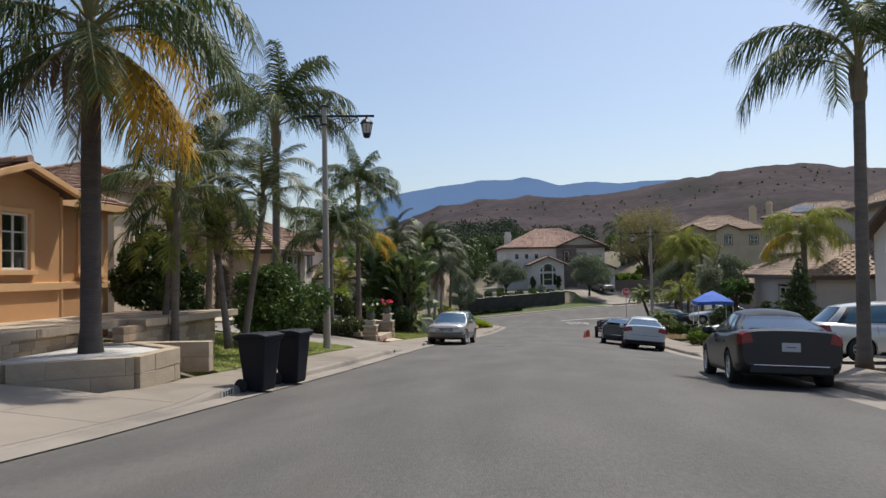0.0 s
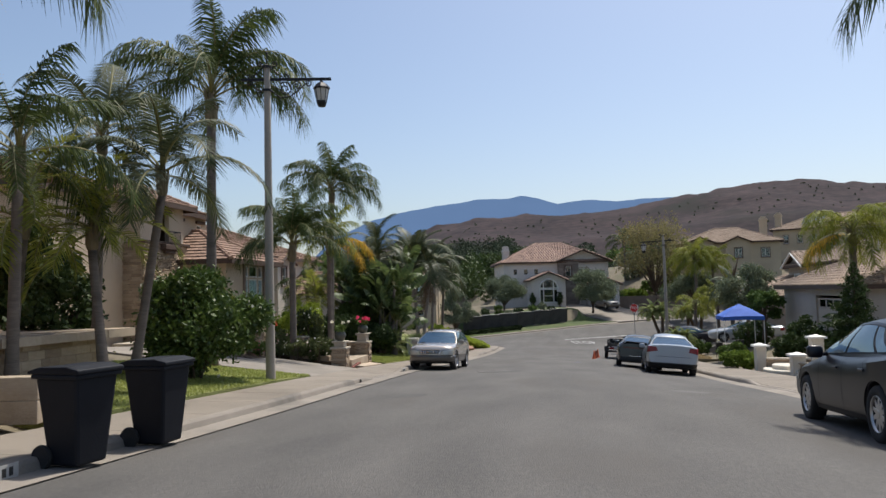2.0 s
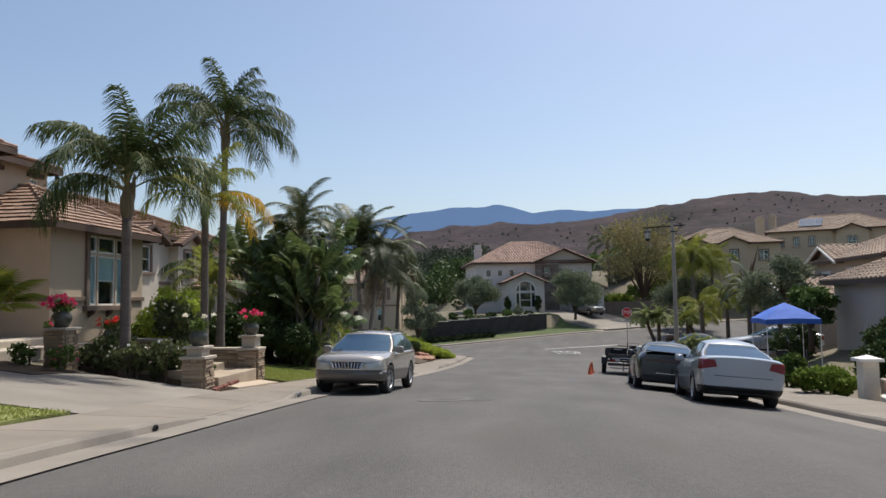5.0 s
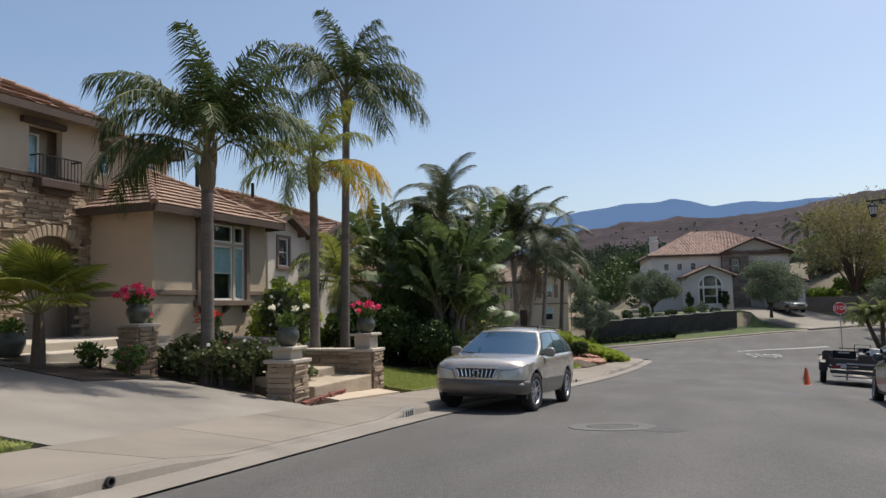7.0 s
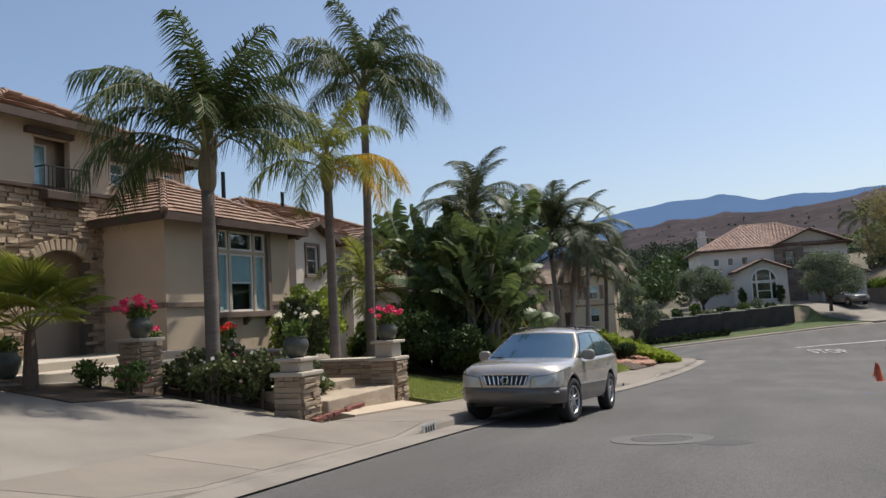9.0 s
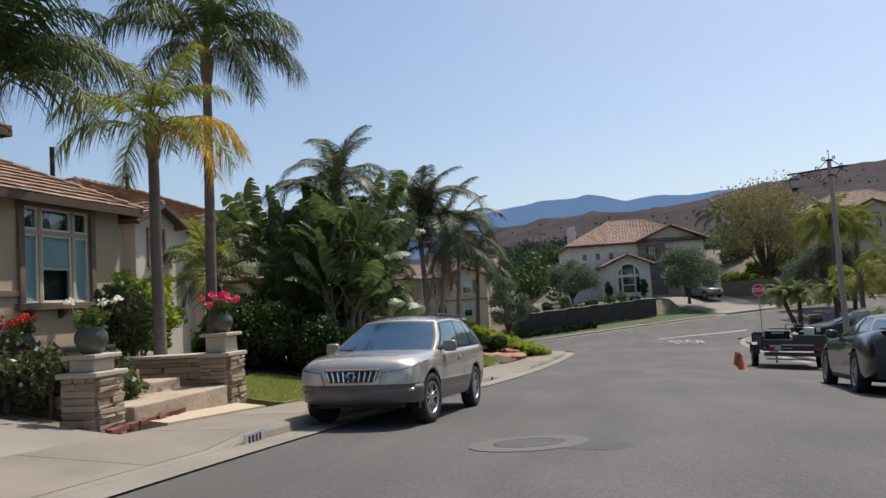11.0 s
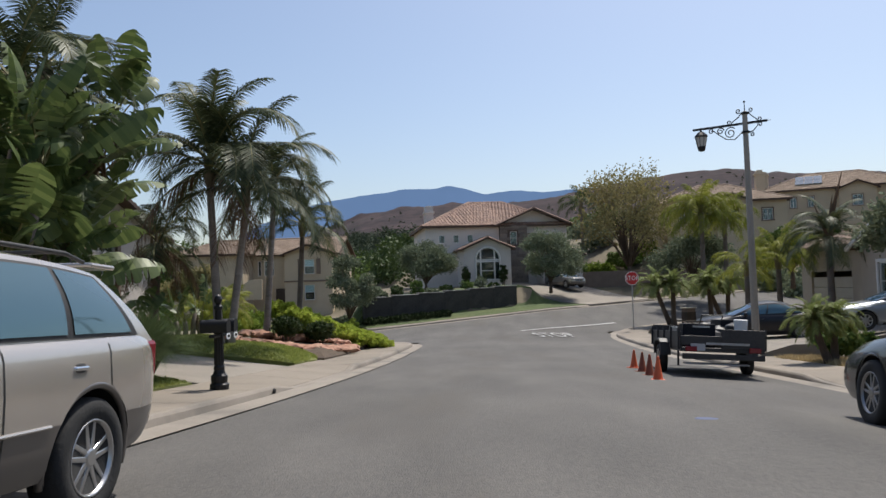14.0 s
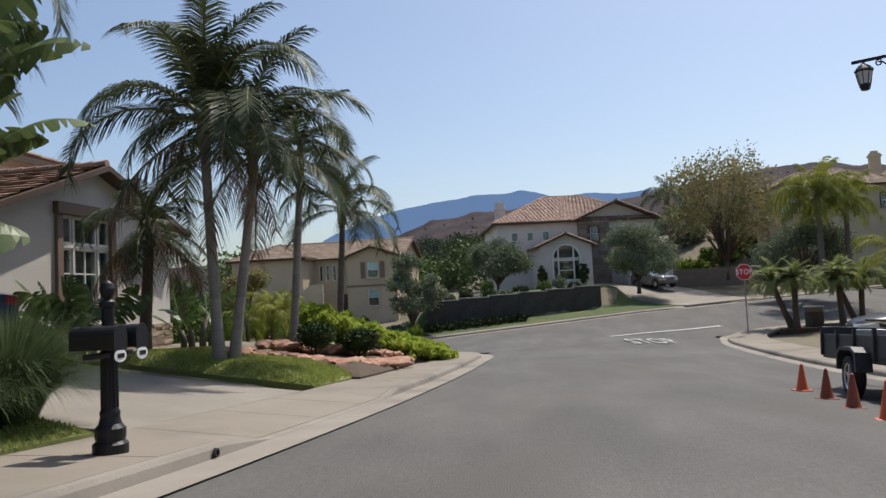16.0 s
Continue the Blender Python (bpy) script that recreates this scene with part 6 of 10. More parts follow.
for _i in range(6):
    for _j in range(16):
        bm = bmesh.new()
        x0, y0 = -12.55 + 0.52 * _i, 5.0 + 0.95 * _j
        if x0 > -10.35 and y0 < 14.6 and y0 > 10:
            bm.free()
            continue
        prism(bm, [(x0 + 0.01 + _rg.uniform(0, 0.05), y0 + 0.01 + _rg.uniform(0, 0.06)), (x0 + 0.51 - _rg.uniform(0, 0.05), y0 + 0.02), (x0 + 0.51, y0 + 0.94 - _rg.uniform(0, 0.06)), (x0 + 0.02, y0 + 0.93)], 0.1, 0.255 + _rg.uniform(0, 0.012))
        part("flagstone", bm, M["flag"], patio)

# ---- street trees and yards, nearest first ----
# darker copy of palm_bark: this backlit trunk's shade is in the colour
M["bark_dark"] = surface("palm_bark_shaded", (0.050, 0.040, 0.036), (0.105, 0.086, 0.076), 0.9, 14, 1.4, 0.5, 0.6, stretch=(0.5, 0.5, 3.0), c3=(0.038, 0.030, 0.026))
_pp = palm(-9.12, 13.0, -0.30, 5.4, 0.20, 0.175, "queen", 22, "tall queen palm with drooping fronds in a stone planter", 3, 1.35, (0.02, 0.0), shaft=1.3, low=6, trunk=M["bark_dark"],
           odd=(("yellow", -14, 6), ("yellow", -24, 6), ("yellow", -4, 6), ("yellow", -34, 6), ("yellow", -16, 5), ("dead", 130, 6), ("dead", -150, 6), ("dead", -70, 6), ("dead", -95, 6)), spread=(0, 6.5))
for _a, _r, _l in ((200, 0.42, 0.95), (230, 0.60, 0.75), (-60, 0.40, 1.05), (-30, 0.62, 0.8), (-80, 0.30, 0.9)):
    bm = bmesh.new()
    _c, _s = math.cos(radians(_a)), math.sin(radians(_a))
    tube(bm, [(0.2 * _c, 0.2 * _s, 6.1), (_r * 0.8 * _c, _r * 0.8 * _s, 5.95), (_r * _c, _r * _s, 5.8 - _l * 0.15), (_r * 1.05 * _c, _r * 1.05 * _s, 5.75 - _l * 0.5), (_r * 1.15 * _c, _r * 1.15 * _s, 5.75 - _l)], [0.03, 0.03, 0.08, 0.07, 0.005], 8)
    part("seed_pod", bm, M["frond_dead"], _pp, "hanging dry grey-brown pod", smooth=True)
palm(-9.42, 16.6, -0.45, 3.3, 0.10, 0.08, "queen", 13, "small queen palm on the lawn", 5, 0.85, (0.1, 0), shaft=0.6, low=6)
palm(-8.68, 18.0, -0.5, 2.3, 0.095, 0.08, "areca", 13, "small feathery palm leaning over the lawn", 7, 1.0, (-0.4, 0.2), shaft=0.5, low=6)
palm(-8.7, 18.9, -0.6, 3.5, 0.095, 0.08, "king", 13, "slim king palm on the lawn", 8, 0.95, (0.45, 0.3), shaft=0.6, low=6)
palm(-10.3, 17.6, -0.4, 2.4, 0.09, 0.075, "areca", 12, "feathery palm beside the patio", 81, 1.05, (0.2, 0.1), shaft=0.5, low=6)
palm(-10.4, 20.2, -0.4, 4.4, 0.10, 0.08, "king", 13, "king palm behind the flowering hedge", 82, 0.95, (0.1, 0.1), shaft=0.6, low=6)
palm(-10.62, 25.9, -0.95, 6.85, 0.155, 0.13, "queen", 15, "tall queen palm beside the driveway", 9, 1.25, (0.05, 0), shaft=1.3, low=3, spread=(0.2, 3.6), odd=(("queen", 178, 3), ("queen", 2, 4)))
palm(-10.95, 33.3, -1.75, 3.95, 0.14, 0.115, "queen", 19, "queen palm in the rose bed by the driveway", 12, 1.0, (0.0, 0.0), shaft=1.0, low=3, spread=(0.0, 2.7), odd=(("queen", 183, 4), ("queen", 352, 4), ("queen", 250, 4)))
palm(-10.6, 36.8, -1.5, 4.1, 0.12, 0.10, "queen_light", 14, "young yellow-green queen palm in the rose bed", 13, 0.85, shaft=0.7, low=4, odd=(("yellow", 0, 4), ("yellow", -18, 5)))
palm(-11.7, 40.3, -1.5, 6.7, 0.14, 0.105, "queen", 20, "tall queen palm behind the stone wall", 14, 1.05, (0.1, 0.1), shaft=1.1, low=4, spread=(0.2, 4.2), odd=(("queen", 10, 4), ("queen", 330, 5)))

M["leaf_far"] = leaf_mat("far_tree_leaf", (0.030, 0.042, 0.026), (0.075, 0.092, 0.058), 0.15, 0.6)
M["leaf_hedge"] = leaf_mat("leaf_hedge", (0.026, 0.052, 0.012), (0.120, 0.170, 0.038), 0.25, 0.2, 0.35)
bush(-9.2, 22.3, -1.05, 1.68, 1.85, 1.22, 31000, 0.062, M["leaf_hedge"], "dark glossy flowering hedge with white blossoms", 21, flowers=(M["petal_white"], 26, 0.08), name="hedge_bush")
bush(-13.0, 21.4, -0.1, 1.1, 1.3, 1.4, 12000, 0.075, M["leaf_dark"], "tall dark shrub at the corner of the orange house", 23)
bush(-11.5, 20.6, -0.2, 0.8, 1.5, 0.9, 3500, 0.08, M["leaf_dark"], "dark shrub under the window", 22)

# lush planting beside the small lawn
for _x, _y, _h, _n, _s in ((-10.5, 45.2, 3.7, 90, 31), (-11.9, 46.6, 4.4, 80, 32), (-10.2, 44.2, 2.5, 72, 33), (-11.4, 44.8, 4.1, 90, 35)):
    paddle_plant(_x, _y, yard_z(_x, _y), _h, _n, "giant bird of paradise with broad paddle leaves", _s, 0.95, 9, 1.1)
palm(-10.9, 45.6, -2.2, 4.35, 0.14, 0.11, "king", 15, "king palm rising from the thicket", 42, 1.05, (0.1, 0.3), shaft=0.8)
bush(-9.6, 42.0, -2.0, 0.9, 1.0, 0.65, 7000, 0.07, M["leaf_dark"], "dark shady shrub at the edge of the lawn", 45)
bush(-10.2, 43.8, -2.1, 0.9, 1.2, 0.9, 10000, 0.07, M["leaf_dark"], "dark shady shrub in the thicket", 46)
bush(-11.6, 42.3, -1.9, 1.4, 1.0, 1.0, 12000, 0.075, M["leaf_dark"], "leafy green shrub in the palm thicket", 47)
for _x, _y, _z, _r, _h, _n, _s in ((-10.5, 44.9, -2.0, 0.95, 1.05, 9000, 501), (-11.7, 44.2, -1.9, 1.1, 1.2, 10000, 502), (-11.0, 46.2, -2.0, 1.1, 1.2, 9000, 503)):
    bush(_x, _y, _z, _r, _r, _h, _n, 0.085, M["leaf_hedge"], "dense dark understorey shrub in the palm thicket", _s, group="understorey of the thicket")
palm(-13.6, 43.2, -2.0, 2.3, 0.10, 0.08, "areca", 15, "feathery green palm before the cream house", 83, 1.15, (0.2, 0.0), shaft=0.5, low=6)
palm(-14.6, 45.6, -2.0, 2.9, 0.10, 0.08, "queen", 13, "small queen palm before the cream house", 84, 0.8, (-0.2, 0.0), shaft=0.5, low=6)
bush(-13.8, 40.4, -1.4, 0.9, 1.0, 0.8, 3000, 0.10, M["leaf_bright"], "bright green shrub by the window", 48)
bush(-14.2, 45.0, -1.8, 1.2, 1.0, 0.7, 3000, 0.10, M["leaf_bright"], "bright shrub behind the palms", 49)
paddle_plant(-10.9, 46.2, -2.2, 4.3, 30, "giant bird of paradise leaning out of the thicket", 43, 0.95, 3, 0.3, lean=(1.6, 0.2))
paddle_plant(-9.6, 44.9, -2.2, 3.4, 30, "giant bird of paradise at the edge of the thicket", 48, 0.9, 4, 0.5)
palm(-11.6, 47.4, -2.2, 5.2, 0.13, 0.10, "king", 12, "king palm behind the thicket", 49, 1.0, (0.3, 0.2), shaft=0.8, low=6)
paddle_plant(-9.9, 43.4, -2.2, 3.6, 42, "giant bird of paradise with dense torn leaves", 44, 0.9, 6, 0.7)

# rose bed
_rg = random.Random(77)
for _i in range(22):
    _x, _y = -9.55 - 2.75 * ((_i * 0.618) % 1.0), 33.15 + 1.5 * _rg.random() ** 1.5 + 0.02 * _i
    _k = _rg.uniform(0.30, 0.46)
    _f = ("petal_white", "petal_pink", "petal_white", "petal_pale")[_i % 4]
    bush(_x, _y, yard_z(_x, _y) + 0.03, _k, _k, _k * _rg.uniform(0.75, 1.15), int(900 * _k / 0.4), 0.055, M["leaf_rose"], "loose rose bush with small blooms", 600 + _i, flowers=(M[_f], 10 + _i % 9, 0.065), category="rose bush", group="roses in the bed")
bush(-11.6, 37.2, -1.1, 0.6, 0.6, 0.75, 1800, 0.07, M["leaf_rose"], "tall rose bush with pale yellow blooms", 58, flowers=(M["petal_white"], 22, 0.075), category="rose bush")
bush(-12.6, 38.6, -1.0, 0.9, 0.8, 0.85, 4000, 0.07, M["leaf_juniper"], "yellow-green shrub below the bay window", 59)

# lawn with the palm group and rocks
palm(-10.15, 54.0, -2.55, 4.55, 0.13, 0.10, "king", 15, "king palm with arching fronds in the corner lawn", 61, 1.42, (-0.25, 0.1), shaft=0.9, spread=(0.6, 5.4), low=6, trunk=M["bark_sunlit"], odd=(("king", 80, 0), ("king", 300, 0), ("dead", 60, 6), ("dead", 200, 6), ("dead", 320, 6)))
palm(-9.95, 54.25, -2.55, 3.95, 0.12, 0.09, "king", 14, "king palm leaning outward in the corner lawn", 62, 1.35, (0.5, 0.2), shaft=0.8, spread=(0.6, 5.4), low=6, trunk=M["bark_sunlit"], odd=(("king", 20, 1), ("king", 250, 0), ("dead", 110, 6), ("dead", 260, 6)))
palm(-10.1, 58.2, -2.6, 4.6, 0.12, 0.09, "king", 13, "slim king palm in the corner lawn", 63, 1.1, (0.3, 0.2), shaft=0.7, low=6, trunk=M["bark_sunlit"])
palm(-9.95, 61.8, -2.9, 3.9, 0.12, 0.09, "king", 14, "slim king palm beyond the rocks", 64, 1.05, (0.2, 0.2), shaft=0.7)
palm(-12.9, 55.6, -2.5, 2.6, 0.16, 0.12, "king", 12, "shaggy palm against the pale house", 65, 0.9, (0.2, 0.0), shaft=0.6, low=6, trunk=M["bark_brown"], odd=tuple(("dead", 40 * _i, 6) for _i in range(9)))
paddle_plant(-13.3, 53.4, -2.4, 0.55, 42, "small bird of paradise below the window", 66, 0.72, 7, 0.7)
paddle_plant(-12.6, 57.6, -2.5, 0.8, 14, "small bird of paradise beside the wall", 67, 0.75, 4, 0.5)
for _x, _y, _z, _s in ((-9.2, 57.5, -2.68, 71), (-8.42, 58.9, -2.94, 72)):
    bush(_x, _y, _z, 0.60, 0.60, 0.40, 11000, 0.04, M["leaf_dark"], "clipped round dark bush among red rocks", _s, category="bush", group="clipped bushes", lump=0.15)
for _i in range(30):
    _q, _row = (_i // 2) / 14, _i % 2
    _x = -9.95 + 2.45 * _q + 0.12 * math.sin(_i * 2.1) + 0.55 * _row
    _y = 59.4 + 5.4 * _q + 0.15 * math.cos(_i * 1.7) - 0.35 * _row
    _h = 0.30 - 0.08 * _q
    bush(_x, _y, -1.42 - 1.62 * _q ** 0.85 - 2 * _h - 0.28 * _row, 0.72 - 0.12 * _q, 0.72 - 0.12 * _q, _h, 3000, 0.05, M["leaf_juniper"], "spreading yellow-green juniper among red rocks", 730 + _i, category="bush", group="junipers on the slope")
for _i in range(7):
    _y = 62.0 + 0.62 * _i
    _x = x_left(_y) - 1.95 - 0.2 * (_i % 2)
    bush(_x, _y, yard_z(_x, _y) + 0.02, 0.5, 0.5, 0.17, 2200, 0.05, M["leaf_juniper"], "creeping yellow-green juniper beside the pavement", 770 + _i, category="bush", group="junipers on the slope")


def rock(x, y, z, sx, sy, sz, seed, group="red boulders"):
    bm = bmesh.new()
    bmesh.ops.create_icosphere(bm, subdivisions=2, radius=1.0)
    o = Vector((seed * 1.7, seed * 0.9, 0))
    for v in bm.verts:
        k = 1 + 0.5 * noise.noise(v.co * 1.1 + o) + 0.28 * noise.noise(v.co * 3.1 + o)
        v.co.z = round(v.co.z * 3.2 + 0.25 * noise.noise(v.co * 2.0 + o)) / 3.2 * 0.55 + v.co.z * 0.45
        v.co = Vector((v.co.x * sx * k, v.co.y * sy * k, v.co.z * sz * k))
    solid("rock", bm, M["rock_red"], "red sandstone boulder in the garden bed", "rock", group, m=pose(x, y, z, 0, 0, seed * 57))


_rg = random.Random(8)
patch("rock_bed", (-7.5, 55.6), (-7.4, 64.8), (-10.6, 63.6), (-10.8, 56.0), M["mulch"], "earth mound under the red rocks", "plant bed", dz=0.04, bulge=0.25)
for _i in range(78):
    # a lower ledge curving along the lawn and an upper ledge behind the bushes
    _q = (_i % 26 + 0.6 * _rg.random()) / 25
    if _i < 26:
        _x, _y, _d = -10.6 + 2.9 * _q, 55.9 + 1.0 * _q + 2.6 * _q ** 4, 0.16 + 0.16 * (1 - _q)
    elif _i < 52:
        _x, _y, _d = -10.5 + 2.5 * _q, 57.0 + 4.0 * _q, 0.52 - 0.22 * _q
    else:
        _x, _y, _d = -8.5 + 0.75 * _q, 57.0 + 4.4 * _q, 0.20 - 0.08 * _q
    k = _rg.uniform(0.20, 0.36)
    rock(_x, _y, yard_z(_x, _y) + _d, k * 1.5, k * 0.9, k * 0.42, _i + 1)

# ornamental grass by the letter boxes
M["blade_grey"] = leaf_mat("grey_green_blade", (0.045, 0.070, 0.030), (0.125, 0.160, 0.075), 0.25, 0.6)
def grass_clump(x, y, z, n, h, seed, label):
    """A soft mound of blades: upright in the middle, arching over to the ground at the rim."""
    rs = np.random.RandomState(seed)
    vs, fs = [], []
    for i in range(n):
        a = rs.rand() * 6.28
        u = rs.rand() ** 0.6
        r0 = 0.30 * u
        lean = 0.15 + 1.25 * u * rs.uniform(0.6, 1.15)
        ln = h * rs.uniform(0.65, 1.2)
        c, s = math.cos(a), math.sin(a)
        w = rs.uniform(0.004, 0.008)
        q = Vector((-s, c, 0)) * w
        r, zz, o = r0, 0.0, len(vs)
        for k in range(4):
            vs += [Vector((c * r, s * r, zz)) - q * (1 - 0.2 * k), Vector((c * r, s * r, zz)) + q * (1 - 0.2 * k)]
            e = lean * (0.35 + 0.42 * k)
            r += math.sin(min(e, 2.4)) * ln / 4
            zz += math.cos(min(e, 2.4)) * ln / 4
        vs.append(Vector((c * r, s * r, max(zz, 0.02))))
        fs += [(o + 2 * k, o + 2 * k + 1, o + 2 * k + 3, o + 2 * k + 2) for k in range(3)] + [(o + 6, o + 7, o + 8)]
    t = thing("ornamental_grass", pose(x, y, z), label, "plant")
    part("blades", from_lists("blades", vs, fs, M["blade_grey"]), None, t)


grass_clump(-8.75, 46.2, -2.5, 6500, 1.25, 5, "tall clump of arching green grass")
grass_clump(-8.6, 45.2, -2.45, 3500, 0.9, 6, "clump of arching green grass")
palm(-9.3, 43.2, -2.3, 0.35, 0.16, 0.14, "date", 20, "low feathery cycad by the utility cabinet", 91, 0.9, shaft=0.2)
bush(-10.6, 49.0 - 3.0, -2.3, 0.8, 0.8, 0.6, 2000, 0.1, M["leaf_mid"], "leafy shrub beside the driveway", 92)

# right-hand side
palm(6.6, 18.2, -1.0, 5.95, 0.15, 0.125, "queen", 14, "tall queen palm on the verge", 101, 1.12, (0.05, -0.1), shaft=1.1, low=3, spread=(0.0, 3.4), odd=(("queen", 180, 4),))
palm(12.0, 40.5, -1.2, 3.6, 0.17, 0.14, "queen_light", 26, "yellow-green queen palm before the garage", 102, 1.1, shaft=0.8, spread=(1.4, 6), odd=(("yellow", 200, 5),))
_sp = palm(12.2, 66.0, -3.2, 3.1, 0.16, 0.13, "king", 20, "dark palm with upright spear leaves in the far yard", 103, 0.95, shaft=0.8)
for _dx, _l in ((0.75, 2.9), (0.3, 1.9), (-0.5, 1.5)):
    bm = bmesh.new()
    tube(bm, [(0, 0, 3.6), (_dx * 0.45, 0.05, 3.6 + _l * 0.5), (_dx, 0.1, 3.6 + _l)], [0.06, 0.08, 0.01], 6)
    part("spear_leaf", bm, M["frond_dead"], _sp, "unopened brown spear leaf")
palm(12.3, 72.0, -3.4, 2.6, 0.16, 0.12, "queen_light", 20, "yellow-green palm before the taupe garage", 104, 0.95, shaft=0.8)
palm(10.2, 70.5, -3.5, 2.4, 0.14, 0.12, "queen_light", 12, "young yellow-green palm by the lamp", 105, 0.85, shaft=0.5)
palm(13.6, 90.0, -1.9, 5.0, 0.18, 0.15, "queen_light", 34, "queen palm up the slope", 106, 1.4, shaft=0.8)
palm(15.6, 91.0, -1.6, 4.3, 0.18, 0.15, "queen_light", 18, "queen palm up the slope", 107, 1.15, shaft=0.8)
palm(8.6, 122.0, 0.0, 7.5, 0.18, 0.15, "queen", 14, "queen palm behind the white house", 108, 1.2, shaft=0.8)
for _x, _y, _z, _l, _s in ((8.33, 78.5, -3.86, (-0.75, 0.1), 111), (8.43, 78.2, -3.9, (0.05, 0.1), 112), (11.04, 79.5, -3.93, (-0.05, 0.2), 113), (12.0, 80.3, -3.9, (-0.8, 0.1), 114), (12.3, 80.5, -3.88, (0.15, 0.2), 115)):
    palm(_x, _y, _z, 2.0, 0.15, 0.13, "date", 34, "pygmy date palm with curved trunk on the corner", _s, 1.25, _l, group="pygmy palms on the corner", shaft=0.25, low=4, trunk=M["bark_brown"], bow=-0.1)
patch("corner_bed", (7.4, 77.2), (13.6, 79.6), (13.2, 81.6), (7.9, 79.4), M["mulch"], "mulched bed under the pygmy palms", "plant bed", dz=0.0, base=lambda x, y: -3.92 + 0.012 * (x - 8), wob=0.2)
for _x, _y, _l, _s in ((6.45, 53.2, (-0.35, 0.1), 116), (6.65, 53.5, (0.1, 0.2), 117)):
    palm(_x, _y, gz(_x, _y) + 0.12, 1.0, 0.10, 0.09, "date", 44, "pygmy date palm on the dry verge", _s, 0.68, _l, group="pygmy palms on the verge", shaft=0.2, low=6, trunk=M["bark_brown"])

bush(6.45, 37.5, yard_z(6.45, 37.5), 0.85, 1.0, 0.42, 6000, 0.06, M["leaf_bright"], "low clipped yellow-green shrub by the pillar", 121)
bush(7.2, 15.4, yard_z(7.2, 15.4), 1.1, 1.4, 0.35, 3500, 0.07, M["leaf_mid"], "low groundcover shrub beside the pavement", 122)
bush(8.3, 17.4, yard_z(8.3, 17.4), 1.3, 1.4, 0.4, 3000, 0.07, M["leaf_mid"], "low groundcover shrub beside the driveway", 123)
for _x, _y, _rx, _rz, _m, _s in ((10.2, 37.8, 0.9, 0.6, "leaf_mid", 124), (9.6, 41.6, 0.8, 0.6, "leaf_dark", 125), (11.0, 44.4, 1.0, 0.8, "leaf_dark", 126), (7.6, 44.2, 0.7, 0.5, "leaf_mid", 127), (7.8, 55.5, 0.9, 0.5, "leaf_mid", 128), (10.6, 53.2, 1.2, 0.9, "leaf_dark", 129)):
    bush(_x, _y, yard_z(_x, _y), _rx, _rx, _rz, 2600, 0.09, M[_m], "leafy shrub in the front yard", _s)
tree(11.3, 57.0, -2.4, 4.2, 1.7, 8000, 0.10, M["leaf_olive"], "broad leafy tree behind the umbrella", 131, 0.14, 20)
tree(10.9, 51.5, -2.2, 2.5, 1.1, 4500, 0.10, M["leaf_mid"], "leafy green tree beside the garage", 132, 0.11, 16)
tree(11.4, 108.0, -1.2, 10.8, 4.5, 9000, 0.15, M["leaf_autumn"], "tall sparse tree with yellowing leaves", 134, 0.2, 34, bare=0.14, squash=1.1)
tree(13.8, 94.0, -1.6, 3.6, 3.2, 12000, 0.11, M["leaf_olive"], "broad dark shrub-like tree on the slope", 135, 0.16, 18, bare=0.12)
tree(18.5, 86.0, -1.9, 3.6, 2.0, 8000, 0.13, M["leaf_mid"], "leafy tree by the cross street", 136, 0.14, 18)
tree(-8.0, 96.6, -1.75, 4.3, 2.5, 18000, 0.09, M["leaf_olive"], "grey-green olive tree before the white house", 141, 0.13, 20, bare=0.22)
tree(2.7, 97.2, -1.9, 4.5, 2.8, 20000, 0.09, M["leaf_olive"], "grey-green olive tree before the white house", 142, 0.13, 22, bare=0.22)
for _i, (_u, _v, _r, _m) in enumerate(((-6.2, 8.5, 0.6, "leaf_juniper"), (-7.4, 8.7, 0.7, "leaf_olive"), (-8.8, 8.6, 0.6, "leaf_mid"), (-6.0, 10.2, 0.8, "leaf_olive"), (-10.5, 9.0, 0.7, "leaf_bright"), (-3.2, 27.5, 0.7, "leaf_dark"))):
    _x, _y = on_cross(_u, _v)
    bush(_x, _y, yard_z(_x, _y), _r, _r, _r * 0.6, 1800, 0.09, M[_m], "loose garden shrub beside the cross street", 660 + _i, group="shrubs below the tan house")
for _x, _y, _h, _s in ((-19.3, 80.6, 1.7, 831), (-20.6, 82.0, 2.1, 832), (-22.4, 82.4, 1.5, 833)):
    palm(_x, _y, yard_z(_x, _y), _h, 0.13, 0.11, "queen_light", 17, "shaggy yellow-green palm before the tan house", _s, 0.85, shaft=0.5, low=6, trunk=M["bark_brown"], group="palms before the tan house")
tree(-24.0, 86.0, yard_z(-24.0, 86.0), 4.6, 2.0, 5000, 0.13, M["leaf_autumn"], "yellowing garden tree before the tan house", 834, 0.12, 18)
tree(-12.0, 82.8, yard_z(-12.0, 82.8), 4.7, 1.7, 9000, 0.09, M["leaf_olive"], "round olive tree below the junction", 143, 0.12, 16, bare=0.2)


